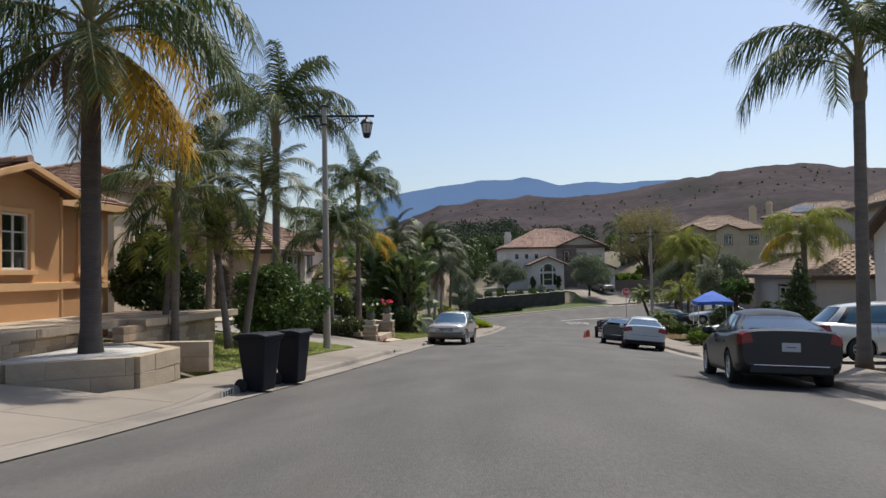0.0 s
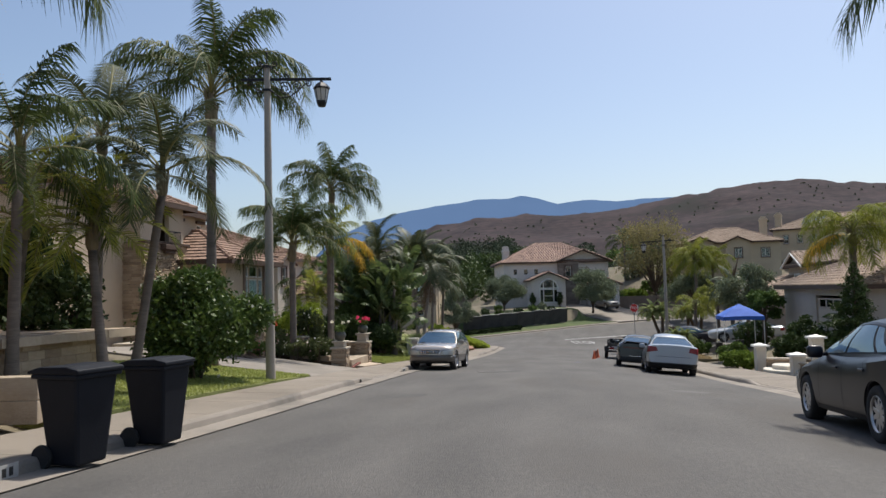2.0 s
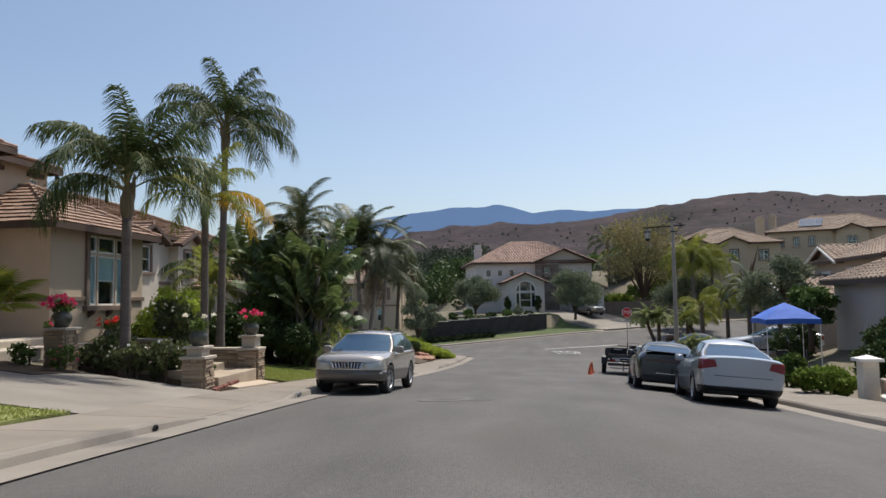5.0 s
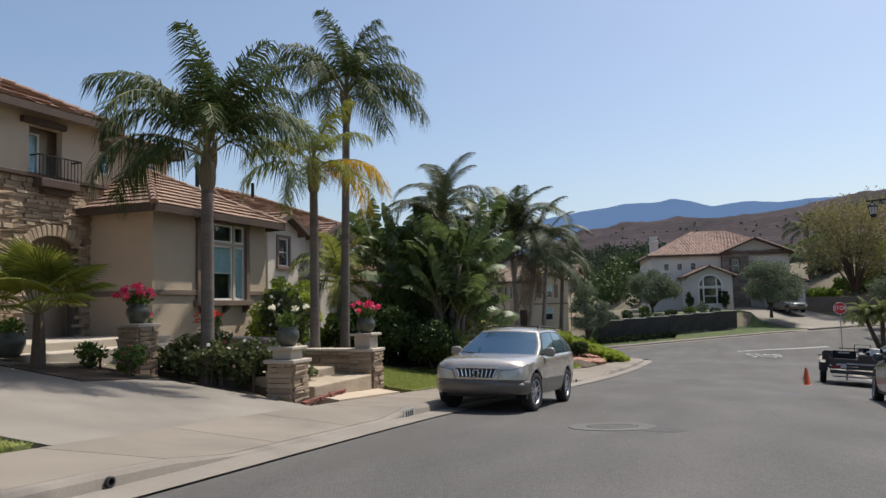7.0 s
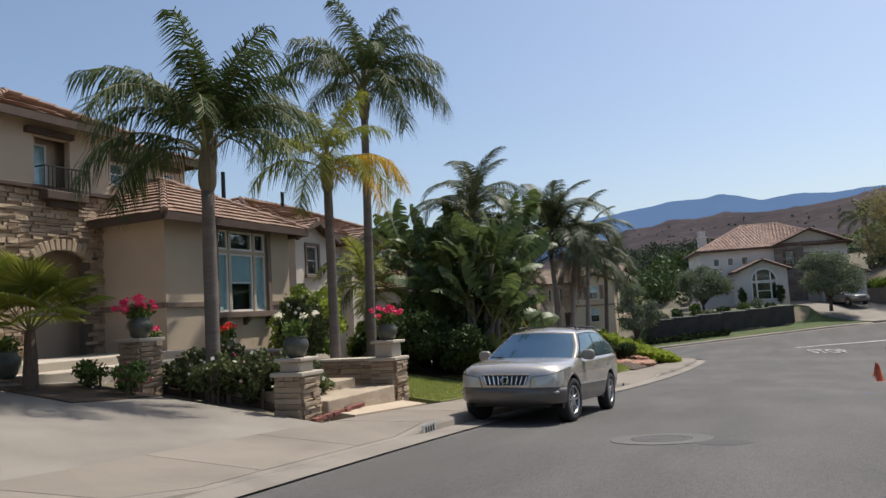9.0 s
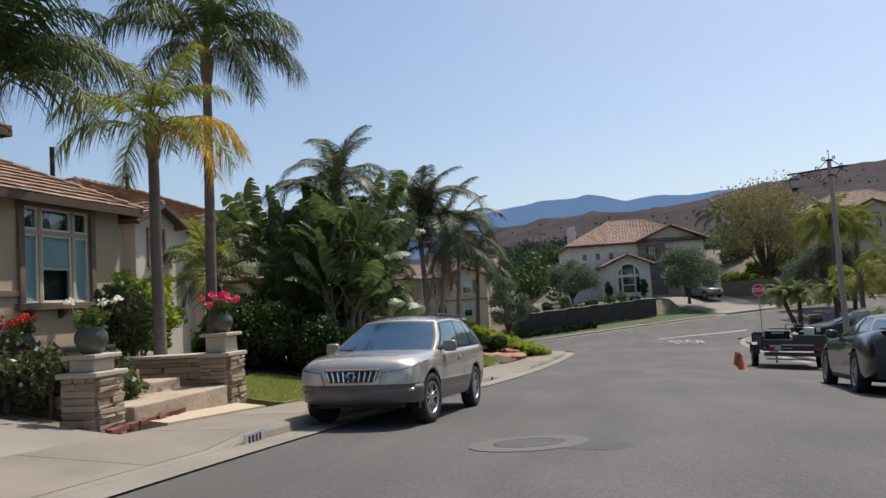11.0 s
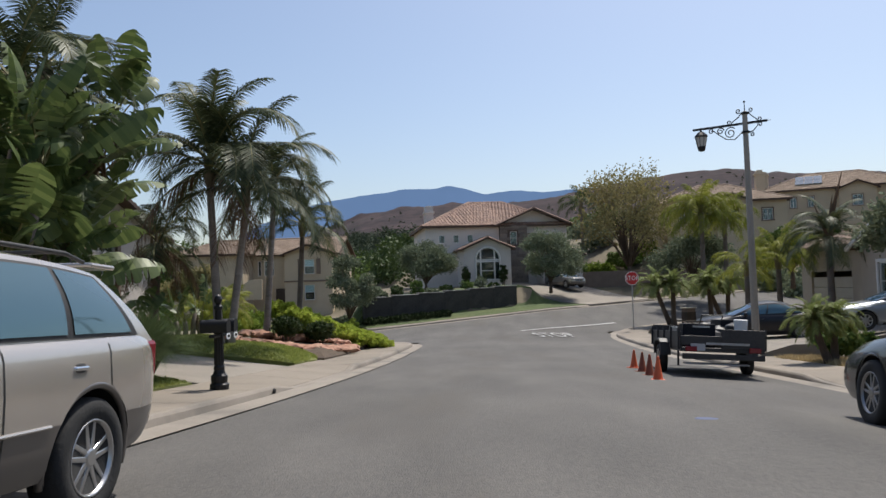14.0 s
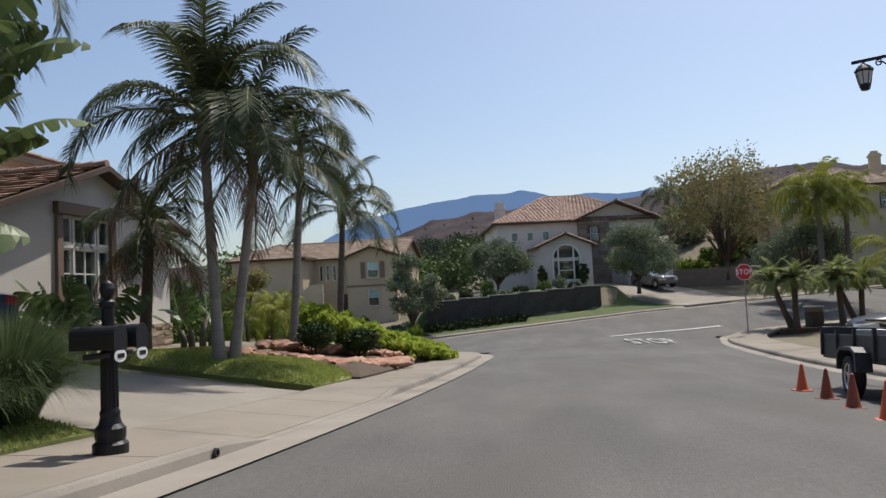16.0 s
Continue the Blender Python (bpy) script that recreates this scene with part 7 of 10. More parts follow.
def conifer(x, y, z, h, r, seed, label):
    """A conifer: straight trunk, tiers of drooping needle branches."""
    t = thing("conifer", pose(x, y, z), label, "tree")
    bm = bmesh.new()
    tube(bm, [(0, 0, -0.1), (0, 0, h)], [0.09, 0.015], 8)
    part("trunk", bm, M["bark_brown"], t)
    rg = random.Random(seed)
    blobs = []
    for i in range(60):
        s = i / 59
        a = i * 2.4
        rr = r * (1 - s) * rg.uniform(0.6, 1.1) + 0.08
        blobs.append((rr * 0.6 * math.cos(a), rr * 0.6 * math.sin(a), 0.3 + (h - 0.3) * s, rr * 0.5, rr * 0.5, 0.10 + 0.07 * (1 - s)))
    part("needles", leaf_cloud("needles", blobs, 9000, 0.05, M["leaf_dark"], seed, long=3.0, shell_=0.1), None, t)


conifer(10.7, 37.0, yard_z(10.7, 37.0), 3.8, 1.5, 7, "dark green conifer before the garage")

# hedge walls and planting before the white house
M["ivy_wall"] = surface("dark_block_wall", (0.028, 0.027, 0.023), (0.066, 0.061, 0.051), 0.9, 8, 1.5, 0.5, 0.5)
M["cap_stone"] = surface("pale_cap", (0.40, 0.37, 0.31), (0.55, 0.51, 0.44), 0.85, 10, 1.5, 0.5, 0.3)


def terrace_wall(u0, u1, v, h, label):
    """A retaining wall along the cross street, its blocks stepping with the fall of the land."""
    t = thing("garden_wall", pose(0, 0, 0), label, "wall", "terrace walls")
    k = int((u1 - u0) / 1.9)
    for i in range(k):
        u = u0 + (u1 - u0) * (i + 0.5) / k
        x, y = on_cross(u, v)
        z = gz(*on_cross(u, 7.4)) + KERB
        bm = bmesh.new()
        box(bm, 0, 0, h / 2 - 0.3, (u1 - u0) / k - 0.02, 0.3, h + 0.6)
        part("wall_block", bm, M["ivy_wall"], t, at=pose(x, y, z, 0, 0, 34))
        bm = bmesh.new()
        box(bm, 0, 0, h + 0.03, (u1 - u0) / k - 0.012, 0.40, 0.055)
        part("coping_slab", bm, M["cap_stone"], t, at=pose(x, y, z, 0, 0, 34))


terrace_wall(-4.6, 8.6, 10.0, 1.95, "dark retaining wall with thin coping before the white house")


def row_hedge(u0, u1, v, h, w, lift, n, label, seed):
    t = thing("hedge", pose(0, 0, 0), label, "hedge")
    k = int((u1 - u0) / 0.8)
    blobs = []
    for i in range(k + 1):
        x, y = on_cross(u0 + (u1 - u0) * i / k, v)
        z = gz(*on_cross(u0 + (u1 - u0) * i / k, 7.4)) + KERB + lift
        blobs.append((x, y, z + h * 0.5 + 0.06 * math.sin(i * 3.1), 0.6, w * 0.6, h * 0.5))
        bm = bmesh.new()
        tube(bm, [(x, y, z - 0.2), (x, y, z + h * 0.7)], 0.03, 5)
        part("stem", bm, M["bark_brown"], t)
    part("foliage", leaf_cloud("foliage", blobs, n, 0.09, M["leaf_hedge_shaded"], seed, shell_=0.6), None, t)


# hedge leaf near black: the shade on its facing side is in the colour
M["leaf_hedge_shaded"] = leaf_mat("shaded_hedge_leaf", (0.007, 0.013, 0.005), (0.026, 0.040, 0.013), 0.05, 0.6)
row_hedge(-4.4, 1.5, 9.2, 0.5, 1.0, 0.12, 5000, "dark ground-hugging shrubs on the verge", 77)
for _i in range(9):
    _u = -4.2 + 1.45 * _i
    _x, _y = on_cross(_u, 10.75 + 0.3 * (_i % 3))
    bush(_x, _y, yard_z(_x, _y) - 0.05, 0.6, 0.6, 0.22 + 0.10 * (_i % 4), 900, 0.09, (M["leaf_mid"], M["leaf_olive"], M["leaf_dark"])[_i % 3], "low shrub on the terrace before the white house", 640 + _i, group="terrace planting", flowers=(M["petal_white"], 14, 0.07) if _i % 4 == 0 else None)
a, b = on_cross(19.5, 20.0), on_cross(34.0, 13.5)
bm = bmesh.new()
box(bm, 0, 0, 0.4, math.dist(a, b), 0.3, 1.9)
solid("garden_wall", bm, M["trim_taupe"], "brown retaining wall above the driveway", "wall", bevel=0.02, m=pose((a[0] + b[0]) / 2, (a[1] + b[1]) / 2, -1.6, 0, 0, 12))
for _i in range(5):
    _x, _y = on_cross(21 + 3.2 * _i, 22 - 0.4 * _i)
    bush(_x, _y, yard_z(_x, _y) - 0.2, 1.9, 1.6, 1.0, 2600, 0.15, M["leaf_mid"] if _i % 2 else M["leaf_bright"], "wild shrub on the slope", 151 + _i, group="shrubs on the slope")
for _s in (-1, 1):
    bush(-2.95 + 1.75 * _s * math.cos(radians(12)), 101.0 + 1.75 * _s * 0.2, -1.3, 0.42, 0.42, 1.05, 2600, 0.06, M["leaf_dark"], "dark topiary column beside the arched window", 160 + _s, category="topiary", group="topiaries at the window")


# woods in the valley and behind the houses
def woods(rows, n, size, material, label, seed):
    rg = random.Random(seed)
    blobs = []
    for x0, x1, y0, y1, k, rmin, rmax, lift in rows:
        for _ in range(k):
            x, y = rg.uniform(x0, x1), rg.uniform(y0, y1)
            r = rg.uniform(rmin, rmax)
            zb = land_z(x, y)
            for q in range(4):
                blobs.append((x + rg.uniform(-0.6, 0.6) * r, y + rg.uniform(-0.6, 0.6) * r, zb + lift + r * rg.uniform(0.3, 1.3), r * 0.7, r * 0.7, r * 0.6))
    return tagged(new("woodland", leaf_cloud("woodland", blobs, n, size, material, seed, shell_=0.5)), label, "trees", kind="stuff")


woods(((-60, -7, 150, 215, 46, 2.6, 4.6, -0.5), (-80, -4, 215, 330, 90, 3.5, 6.0, 0)), 150000, 0.42, M["leaf_dark"], "dark green woods in the valley", 201)
woods(((-60, -26, 118, 136, 22, 2.8, 4.4, 2.4), (-60, -16, 118, 150, 26, 2.5, 4.2, 0), (38, 70, 130, 180, 16, 2.0, 3.2, 0)), 70000, 0.3, M["leaf_mid"], "green trees behind the far houses", 202)
woods(((-44, -28, 68, 86, 12, 1.2, 2.0, 0),), 26000, 0.15, M["leaf_mid"], "garden greenery beyond the corner", 203)
woods(((-30, -20, 84, 96, 9, 0.7, 1.3, 0.1),), 12000, 0.14, M["leaf_bright"], "garden trees behind the corner palms", 207)
woods(((24, 42, 66, 82, 12, 1.2, 2.2, 0),), 14000, 0.3, M["leaf_mid"], "garden greenery by the cross street", 204)
woods(((9, 30, 116, 150, 44, 1.0, 2.0, 0), (22, 34, 92, 108, 16, 0.9, 1.7, 0)), 34000, 0.28, M["leaf_olive"], "olive scrub on the slope behind the houses", 205)
woods(((12, 60, 128, 210, 60, 1.6, 3.0, 0),), 50000, 0.3, M["leaf_mid"], "gardens on the hillside beyond the houses", 206)


def hill_woods(spans, n, size, material, label, seed):
    """Trees on the lower hillside: spans of (degrees from, to, reach up the slope, clumps, least size, most)."""
    rg = random.Random(seed)
    az_, hs = [q[0] for q in HILL], [q[1] for q in HILL]
    blobs = []
    for a0, a1, reach, k, r0, r1 in spans:
        for _ in range(k):
            az, t = rg.uniform(a0, a1), reach * rg.random() ** 0.8
            r = 300 + 420 * t
            zb = -14 + (float(np.interp(az, az_, hs)) + 14) * t
            x, y = r * math.sin(radians(az)), r * math.cos(radians(az))
            for _q in range(3):
                w = rg.uniform(r0, r1)
                blobs.append((x + rg.uniform(-1, 1) * w, y + rg.uniform(-1, 1) * w, zb + w * rg.uniform(0.3, 1.1), w, w, w * 0.8))
    return tagged(new("woodland", leaf_cloud("woodland", blobs, n, size, material, seed, shell_=0.5)), label, "trees", kind="stuff")


hill_woods(((-24, -4, 0.56, 520, 2.6, 4.8), (-4, 2, 0.46, 160, 2.4, 4.2), (2, 10, 0.30, 90, 2.2, 3.6)), 70000, 0.95, M["leaf_far"], "dark green woods on the foot of the hill", 211)
hill_woods(((-14, 24, 0.93, 260, 0.35, 0.95),), 5000, 0.6, M["leaf_far"], "scattered scrub bushes over the dry hill", 212)


# ---- vehicles ----
def paint(name, c, rough=0.28, metal=0.55, dust=0.25, coat=0.8):
    """Metallic car paint under a clear coat, with a thin film of dust."""
    m, nt, p = _nodes(name)
    N, L = nt.nodes.new, nt.links.new
    tc = N("ShaderNodeTexCoord")
    n = N("ShaderNodeTexNoise")
    n.inputs["Scale"].default_value, n.inputs["Detail"].default_value = 2.2, 6.0
    L(tc.outputs["Object"], n.inputs["Vector"])
    mr = N("ShaderNodeMapRange")
    mr.inputs[1].default_value, mr.inputs[2].default_value, mr.inputs[3].default_value, mr.inputs[4].default_value = 0.3, 0.8, 0.0, dust
    L(n.outputs[0], mr.inputs[0])
    cm = N("ShaderNodeMix")
    cm.data_type = 'RGBA'
    L(mr.outputs[0], cm.inputs[0])
    cm.inputs[6].default_value, cm.inputs[7].default_value = rgba(c), rgba((0.30, 0.27, 0.23))
    L(cm.outputs[2], p.inputs["Base Color"])
    p.inputs["Metallic"].default_value = metal
    p.inputs["Roughness"].default_value = rough
    p.inputs["Coat Weight"].default_value, p.inputs["Coat Roughness"].default_value = coat, 0.06
    return m


# opaque; the blue of the mirrored sky is put into the base colour
M["car_glass"] = plain("car_glass", (0.045, 0.105, 0.17), 0.04, 0.6, spec=0.25)
# body champagne greyed: the mirror's side away from the sun is painted darker
M["mirror_shell_shaded"] = plain("mirror_shell_shaded", (0.27, 0.25, 0.22), 0.4, 0.3)
# brighter teal: sky showing through the cabin is put into the colour
M["side_glass"] = plain("side_glass", (0.11, 0.185, 0.215), 0.05, 0.55, spec=0.3)
M["tyre"] = surface("tyre_rubber", (0.012, 0.012, 0.012), (0.03, 0.03, 0.03), 0.85, 40, 4, 0.5, 0.2)
M["rim"] = plain("alloy_rim", (0.50, 0.50, 0.50), 0.3, 0.9)
M["chrome"] = plain("chrome", (0.75, 0.75, 0.75), 0.12, 1.0)
M["black_trim"] = surface("black_plastic", (0.012, 0.012, 0.012), (0.028, 0.028, 0.028), 0.6, 30, 3, 0.5, 0.1)
M["lamp_clear"] = plain("headlamp", (0.52, 0.51, 0.45), 0.15, 0.25, coat=0.5)
M["lamp_bowl"] = plain("headlamp_bowl", (0.55, 0.55, 0.50), 0.2, 0.9)
M["lamp_red"] = plain("tail_lamp", (0.20, 0.010, 0.016), 0.25, 0.0, coat=0.2)
M["lamp_smoke"] = plain("smoked_tail_lamp", (0.07, 0.008, 0.008), 0.15, 0.0, coat=1.0)
M["lamp_amber"] = plain("amber_lamp", (0.6, 0.22, 0.03), 0.15, 0.0, coat=1.0)
M["plate"] = plain("number_plate", (0.42, 0.43, 0.45), 0.5)
M["underside"] = plain("underside", (0.012, 0.012, 0.012), 0.9)


def curve_at(rows, y):
    """Smooth values between rows (y, a, b, ...), y falling."""
    ys = [r[0] for r in rows]
    if y >= ys[0]:
        return rows[0][1:]
    if y <= ys[-1]:
        return rows[-1][1:]
    for i in range(len(rows) - 1):
        if ys[i] >= y >= ys[i + 1]:
            t = (ys[i] - y) / (ys[i] - ys[i + 1])
            p0, p1, p2, p3 = rows[max(i - 1, 0)], rows[i], rows[i + 1], rows[min(i + 2, len(rows) - 1)]
            out = []
            for k in range(1, len(p1)):
                m1 = (p2[k] - p0[k]) * 0.5 * (ys[i] - ys[i + 1]) / max(p0[0] - p2[0], 1e-6) * 2
                m2 = (p3[k] - p1[k]) * 0.5 * (ys[i] - ys[i + 1]) / max(p1[0] - p3[0], 1e-6) * 2
                t2, t3 = t * t, t * t * t
                out.append((2 * t3 - 3 * t2 + 1) * p1[k] + (t3 - 2 * t2 + t) * m1 + (-2 * t3 + 3 * t2) * p2[k] + (t3 - t2) * m2)
            return out


def hull(rows, n=56):
    """The lower body: sections along the car, from rows (y, floor, half width, shoulder height, top height, top half width)."""
    bm = bmesh.new()
    y0, y1 = rows[0][0], rows[-1][0]
    rings = []
    for i in range(n + 1):
        s = i / n
        y = y0 + (y1 - y0) * s
        zb, w, zs, zt, wt = curve_at(rows, y)
        zm = zb + (zs - zb) * 0.5
        half = [(0, zb), (w * 0.82, zb), (w * 0.93, zb + 0.035), (w * 0.965, zb + 0.10), (w * 0.985, zb + (zm - zb) * 0.6), (w, zm), (w, zm + (zs - zm) * 0.5), (w * 0.985, zs),
                (wt + (w - wt) * 0.62, zs + (zt - zs) * 0.45), (wt + (w - wt) * 0.25, zs + (zt - zs) * 0.82), (wt, zt), (wt * 0.7, zt + 0.022), (wt * 0.35, zt + 0.034), (0, zt + 0.038)]
        ring = [bm.verts.new((x, y, z)) for x, z in half] + [bm.verts.new((-x, y, z)) for x, z in half[-2:0:-1]]
        rings.append(ring)
    k = len(rings[0])
    for a, b in zip(rings, rings[1:]):
        for j in range(k):
            bm.faces.new((a[j], a[(j + 1) % k], b[(j + 1) % k], b[j]))
    bm.faces.new(rings[0][::-1])
    bm.faces.new(rings[-1])
    return bm


def carve(ob, cutters):
    """Cuts round wheel arches through ob and keeps the result as its mesh."""
    made = []
    for y, z, r in cutters:
        bm = bmesh.new()
        lathe(bm, [(r, -1.5), (r, 1.5)], 40, 0, y, z, axis="x")
        c = bpy.data.objects.new("arch", finish(bm, "arch", M["underside"]))
        scene.collection.objects.link(c)
        c.parent = ob.parent
        b = ob.modifiers.new("arch", 'BOOLEAN')
        b.operation, b.object, b.solver = 'DIFFERENCE', c, 'EXACT'
        made.append(c)
    bpy.context.view_layer.update()
    me = bpy.data.meshes.new_from_object(ob.evaluated_get(bpy.context.evaluated_depsgraph_get()))
    ob.modifiers.clear()
    ob.data = me
    for c in made:
        bpy.data.objects.remove(c)


def wheel(parent, x, y, r, width, spokes, side, steer=0.0, rim_mat=None, twin=False):
    """A wheel: tyre with rounded shoulders, rim lip, tapered spokes, hub and a brake disc coloured as the shade behind
    them.
    """
    w = new("wheel")
    w.parent = parent
    w.matrix_basis = Matrix.Translation((x, y, r)) @ Matrix.Rotation(radians(steer), 4, 'Z') @ Matrix.Rotation(0 if side > 0 else math.pi, 4, 'Z')
    rr = r * 0.62
    bm = bmesh.new()
    h = width / 2
    lathe(bm, [(rr, -h * 0.9), (r * 0.80, -h), (r * 0.93, -h * 0.95), (r * 0.985, -h * 0.75), (r, -h * 0.4), (r, h * 0.4), (r * 0.985, h * 0.75), (r * 0.93, h * 0.95), (r * 0.80, h), (rr * 1.02, h * 0.90), (rr * 0.97, h * 0.7)], 40, axis="x")
    part("tyre", bm, M["tyre"], w, smooth=True)
    bm = bmesh.new()
    rings = []
    for q, z in ((rr * 0.90, -h * 0.2), (rr * 0.93, h * 0.6), (rr * 0.97, h * 0.9), (rr * 1.02, h * 0.94), (rr * 1.03, h * 0.86)):
        rings.append([bm.verts.new((z, q * math.cos(2 * math.pi * k / 40), q * math.sin(2 * math.pi * k / 40))) for k in range(40)])
    for a, b in zip(rings, rings[1:]):
        for k in range(40):
            bm.faces.new((a[k], a[(k + 1) % 40], b[(k + 1) % 40], b[k]))
    part("rim", bm, rim_mat or M["rim"], w, smooth=True)
    bm = bmesh.new()
    for i in range(spokes):
        for off in ((-0.13, 0.13) if twin else (0.0,)):
            a = 2 * math.pi * i / spokes
            m = Matrix.Rotation(a, 3, 'X')
            n0, n1 = (0.085, 0.07) if twin else (0.17, 0.12)
            lo, hi = rr * 0.16, rr * 0.95
            prof = [(off * 0.55 * rr - n0 * rr, lo), (off * 0.55 * rr + n0 * rr, lo), (off * 1.5 * rr + n1 * rr, hi), (off * 1.5 * rr - n1 * rr, hi)]
            fr = [bm.verts.new(m @ Vector((h * (0.78 if q < rr * 0.5 else 0.72), p, q))) for p, q in prof]
            bk = [bm.verts.new(m @ Vector((h * 0.45, p * 1.15, q))) for p, q in prof]
            bm.faces.new(fr)
            bm.faces.new(bk[::-1])
            for k in range(4):
                bm.faces.new((fr[k], bk[k], bk[(k + 1) % 4], fr[(k + 1) % 4]))
    lathe(bm, [(rr * 0.27, h * 0.4), (rr * 0.27, h * 0.76), (rr * 0.19, h * 0.84), (rr * 0.05, h * 0.85)], 18, axis="x")
    part("spokes", bm, rim_mat or M["rim"], w, bevel=0.008)
    # near-black, rim-wide disc: shade behind the spokes is put into its colour
    bm = bmesh.new()
    lathe(bm, [(rr * 0.9, h * 0.12), (rr * 0.9, h * 0.16), (rr * 0.2, h * 0.2)], 24, axis="x")
    part("brake_disc", bm, M["underside"], w)
    return w


def car(name, m, spec, label, category):
    """A car facing local +y."""
    t = thing(name, m, label, category)
    P = spec["paint"]
    bm = hull(spec["hull"])
    body = part("body", bm, [P, spec.get("low", P)], t, smooth=True)
    yf, yr, r = spec["axles"][0], spec["axles"][1], spec["wheel"]
    carve(body, [(yf, r, r * spec.get("arch", 1.16)), (yr, r, r * spec.get("arch", 1.16))])
    low = spec.get("low_z", 0)
    bm = bmesh.new()
    bm.from_mesh(body.data)
    if low:
        bmesh.ops.bisect_plane(bm, geom=list(bm.verts) + list(bm.edges) + list(bm.faces), dist=1e-5, plane_co=(0, 0, low), plane_no=(0, 0, 1))
    bm.to_mesh(body.data)
    bm.free()
    body.data.polygons.foreach_set("use_smooth", [True] * len(body.data.polygons))
    body.data.set_sharp_from_angle(angle=radians(34))
    mi = []
    for p_ in body.data.polygons:
        inner = any(abs(math.hypot(p_.center.y - y, p_.center.z - r) - r * spec.get("arch", 1.16)) < 0.02 and abs(p_.normal.x) < 0.3 for y in (yf, yr)) and p_.center.z > 0.2
        mi.append(2 if inner else 1 if p_.center.z < low and abs(p_.normal.z) < 0.9 else 0)
    body.data.materials.clear()
    for mt in (P, spec.get("low", P), M["underside"]):
        body.data.materials.append(mt)
    body.data.polygons.foreach_set("material_index", mi)
    bm = bmesh.new()
    wmax = max(h[2] for h in spec["hull"])
    box(bm, 0, (yf + yr) / 2, r + 0.10, 2 * wmax - 0.5, yf - yr + 2.2 * r, 0.42)
    part("wheel_housing", bm, M["underside"], t)
    for y in (yf, yr):
        bm = bmesh.new()
        lathe(bm, [(r * 1.14, -wmax + 0.13), (r * 1.14, wmax - 0.13)], 32, 0, y, r, axis="x")
        bmesh.ops.delete(bm, geom=[f for f in bm.faces if f.calc_center_median().z < r * 0.8 or len(f.verts) > 6], context='FACES')
        part("wheel_arch", bm, M["underside"], t, smooth=True)
        for s in (1, -1):
            wheel(t, s * (wmax - 0.115), y, r, 0.22, spec.get("spokes", 5), s, spec.get("steer", 0) if y == yf else 0, spec.get("rim"), spec.get("twin", False))
            wy = curve_at(spec["hull"], y)[1]
            bm = bmesh.new()
            ra = r * spec.get("arch", 1.16)
            tube(bm, [(s * (wy - 0.016 - 0.05 * (1 - math.sin(radians(a)))), y + ra * math.cos(radians(a)), r + ra * math.sin(radians(a))) for a in range(-14, 195, 8)], spec.get("lip", 0.014), 6)
            part("arch_lip", bm, spec.get("low", P), t, smooth=True)
    # cabin
    g = spec["cabin"]
    wb, wr = g["w_belt"], g["w_roof"]
    zb0, zb1, zr = g["z_belt"][0], g["z_belt"][1], g["z_roof"]
    (f0, f1), (r0, r1) = g["front"], g["rear"]
    def rail(v):
        return f0 + (f1 - f0) * v, r0 + (r1 - r0) * v
    def roof_z(y):
        q = (y - (f1 + r1) / 2) / (abs(f1 - r1) / 2 + 1e-6)
        return zr - g.get("crown", 0.05) * min(q * q, 1.6) - g.get("tail", 0.0) * max(-q, 0)
    def side(u, v, off=0.0):
        a, b = rail(v)
        y = a + (b - a) * u
        zl = zb0 + (zb1 - zb0) * u
        x = wb + (wr - wb) * v + 0.045 * math.sin(math.pi * v) - 0.03 * (abs(u - 0.5) * 2) ** 3
        z = zl + (roof_z(a + (b - a) * u) - 0.02 - zl) * v
        return Vector((x + off, y, z + off * 0.4))
    def screen(u, v, front=True, off=0.0):
        e = side(0.0 if front else 1.0, v)
        bow = g.get("bow", 0.16) * (1 - u * u) * (1 - 0.3 * v)
        return Vector((u * e.x, e.y + (bow + off if front else -bow * 0.7 - off), e.z + 0.02 * (1 - u * u) + off * 0.5))
    def sheet(fn, us, vs, mat_, nm, mirror=False, label=""):
        for sg in ((1, -1) if mirror else (1,)):
            verts, faces = [], []
            o = 0
            for v in vs:
                for u in us:
                    p_ = fn(u, v)
                    verts.append((p_.x * sg, p_.y, p_.z))
            k = len(us)
            for j in range(len(vs) - 1):
                for i in range(k - 1):
                    q = (o + j * k + i, o + j * k + i + 1, o + (j + 1) * k + i + 1, o + (j + 1) * k + i)
                    faces.append(q if sg > 0 else q[::-1])
            ob = part(nm, from_lists(nm, verts, faces, mat_, True), None, t, label)
        return ob
    lin = lambda a, b, n: [a + (b - a) * i / n for i in range(n + 1)]
    sheet(lambda u, v: side(u, v), lin(0, 1, 20), lin(-0.12, 1, 10), P, "cabin_side", True)
    sheet(lambda u, v: screen(u, v), lin(-1, 1, 14), lin(-0.1, 1, 8), P, "windscreen_frame")
    sheet(lambda u, v: screen(u, v, False), lin(-1, 1, 14), lin(-0.1, 1, 8), P, "tail_frame")
    def roof(u, v):
        y = f1 + (r1 - f1) * v
        e = side(v, 1.0)
        bow = g.get("bow", 0.16)
        yy = y + (bow * 0.7 * (1 - u * u) * (1 - v) - bow * 0.49 * (1 - u * u) * v)
        return Vector((u * e.x, yy, e.z + 0.02 * (1 - u * u) + 0.055 * (1 - abs(u) ** 2.6) * math.sin(math.pi * min(max(v, 0.0), 1.0)) ** 0.5))
    sheet(roof, lin(-1, 1, 16), lin(0, 1, 16), g.get("roof_paint", P), "roof_panel")
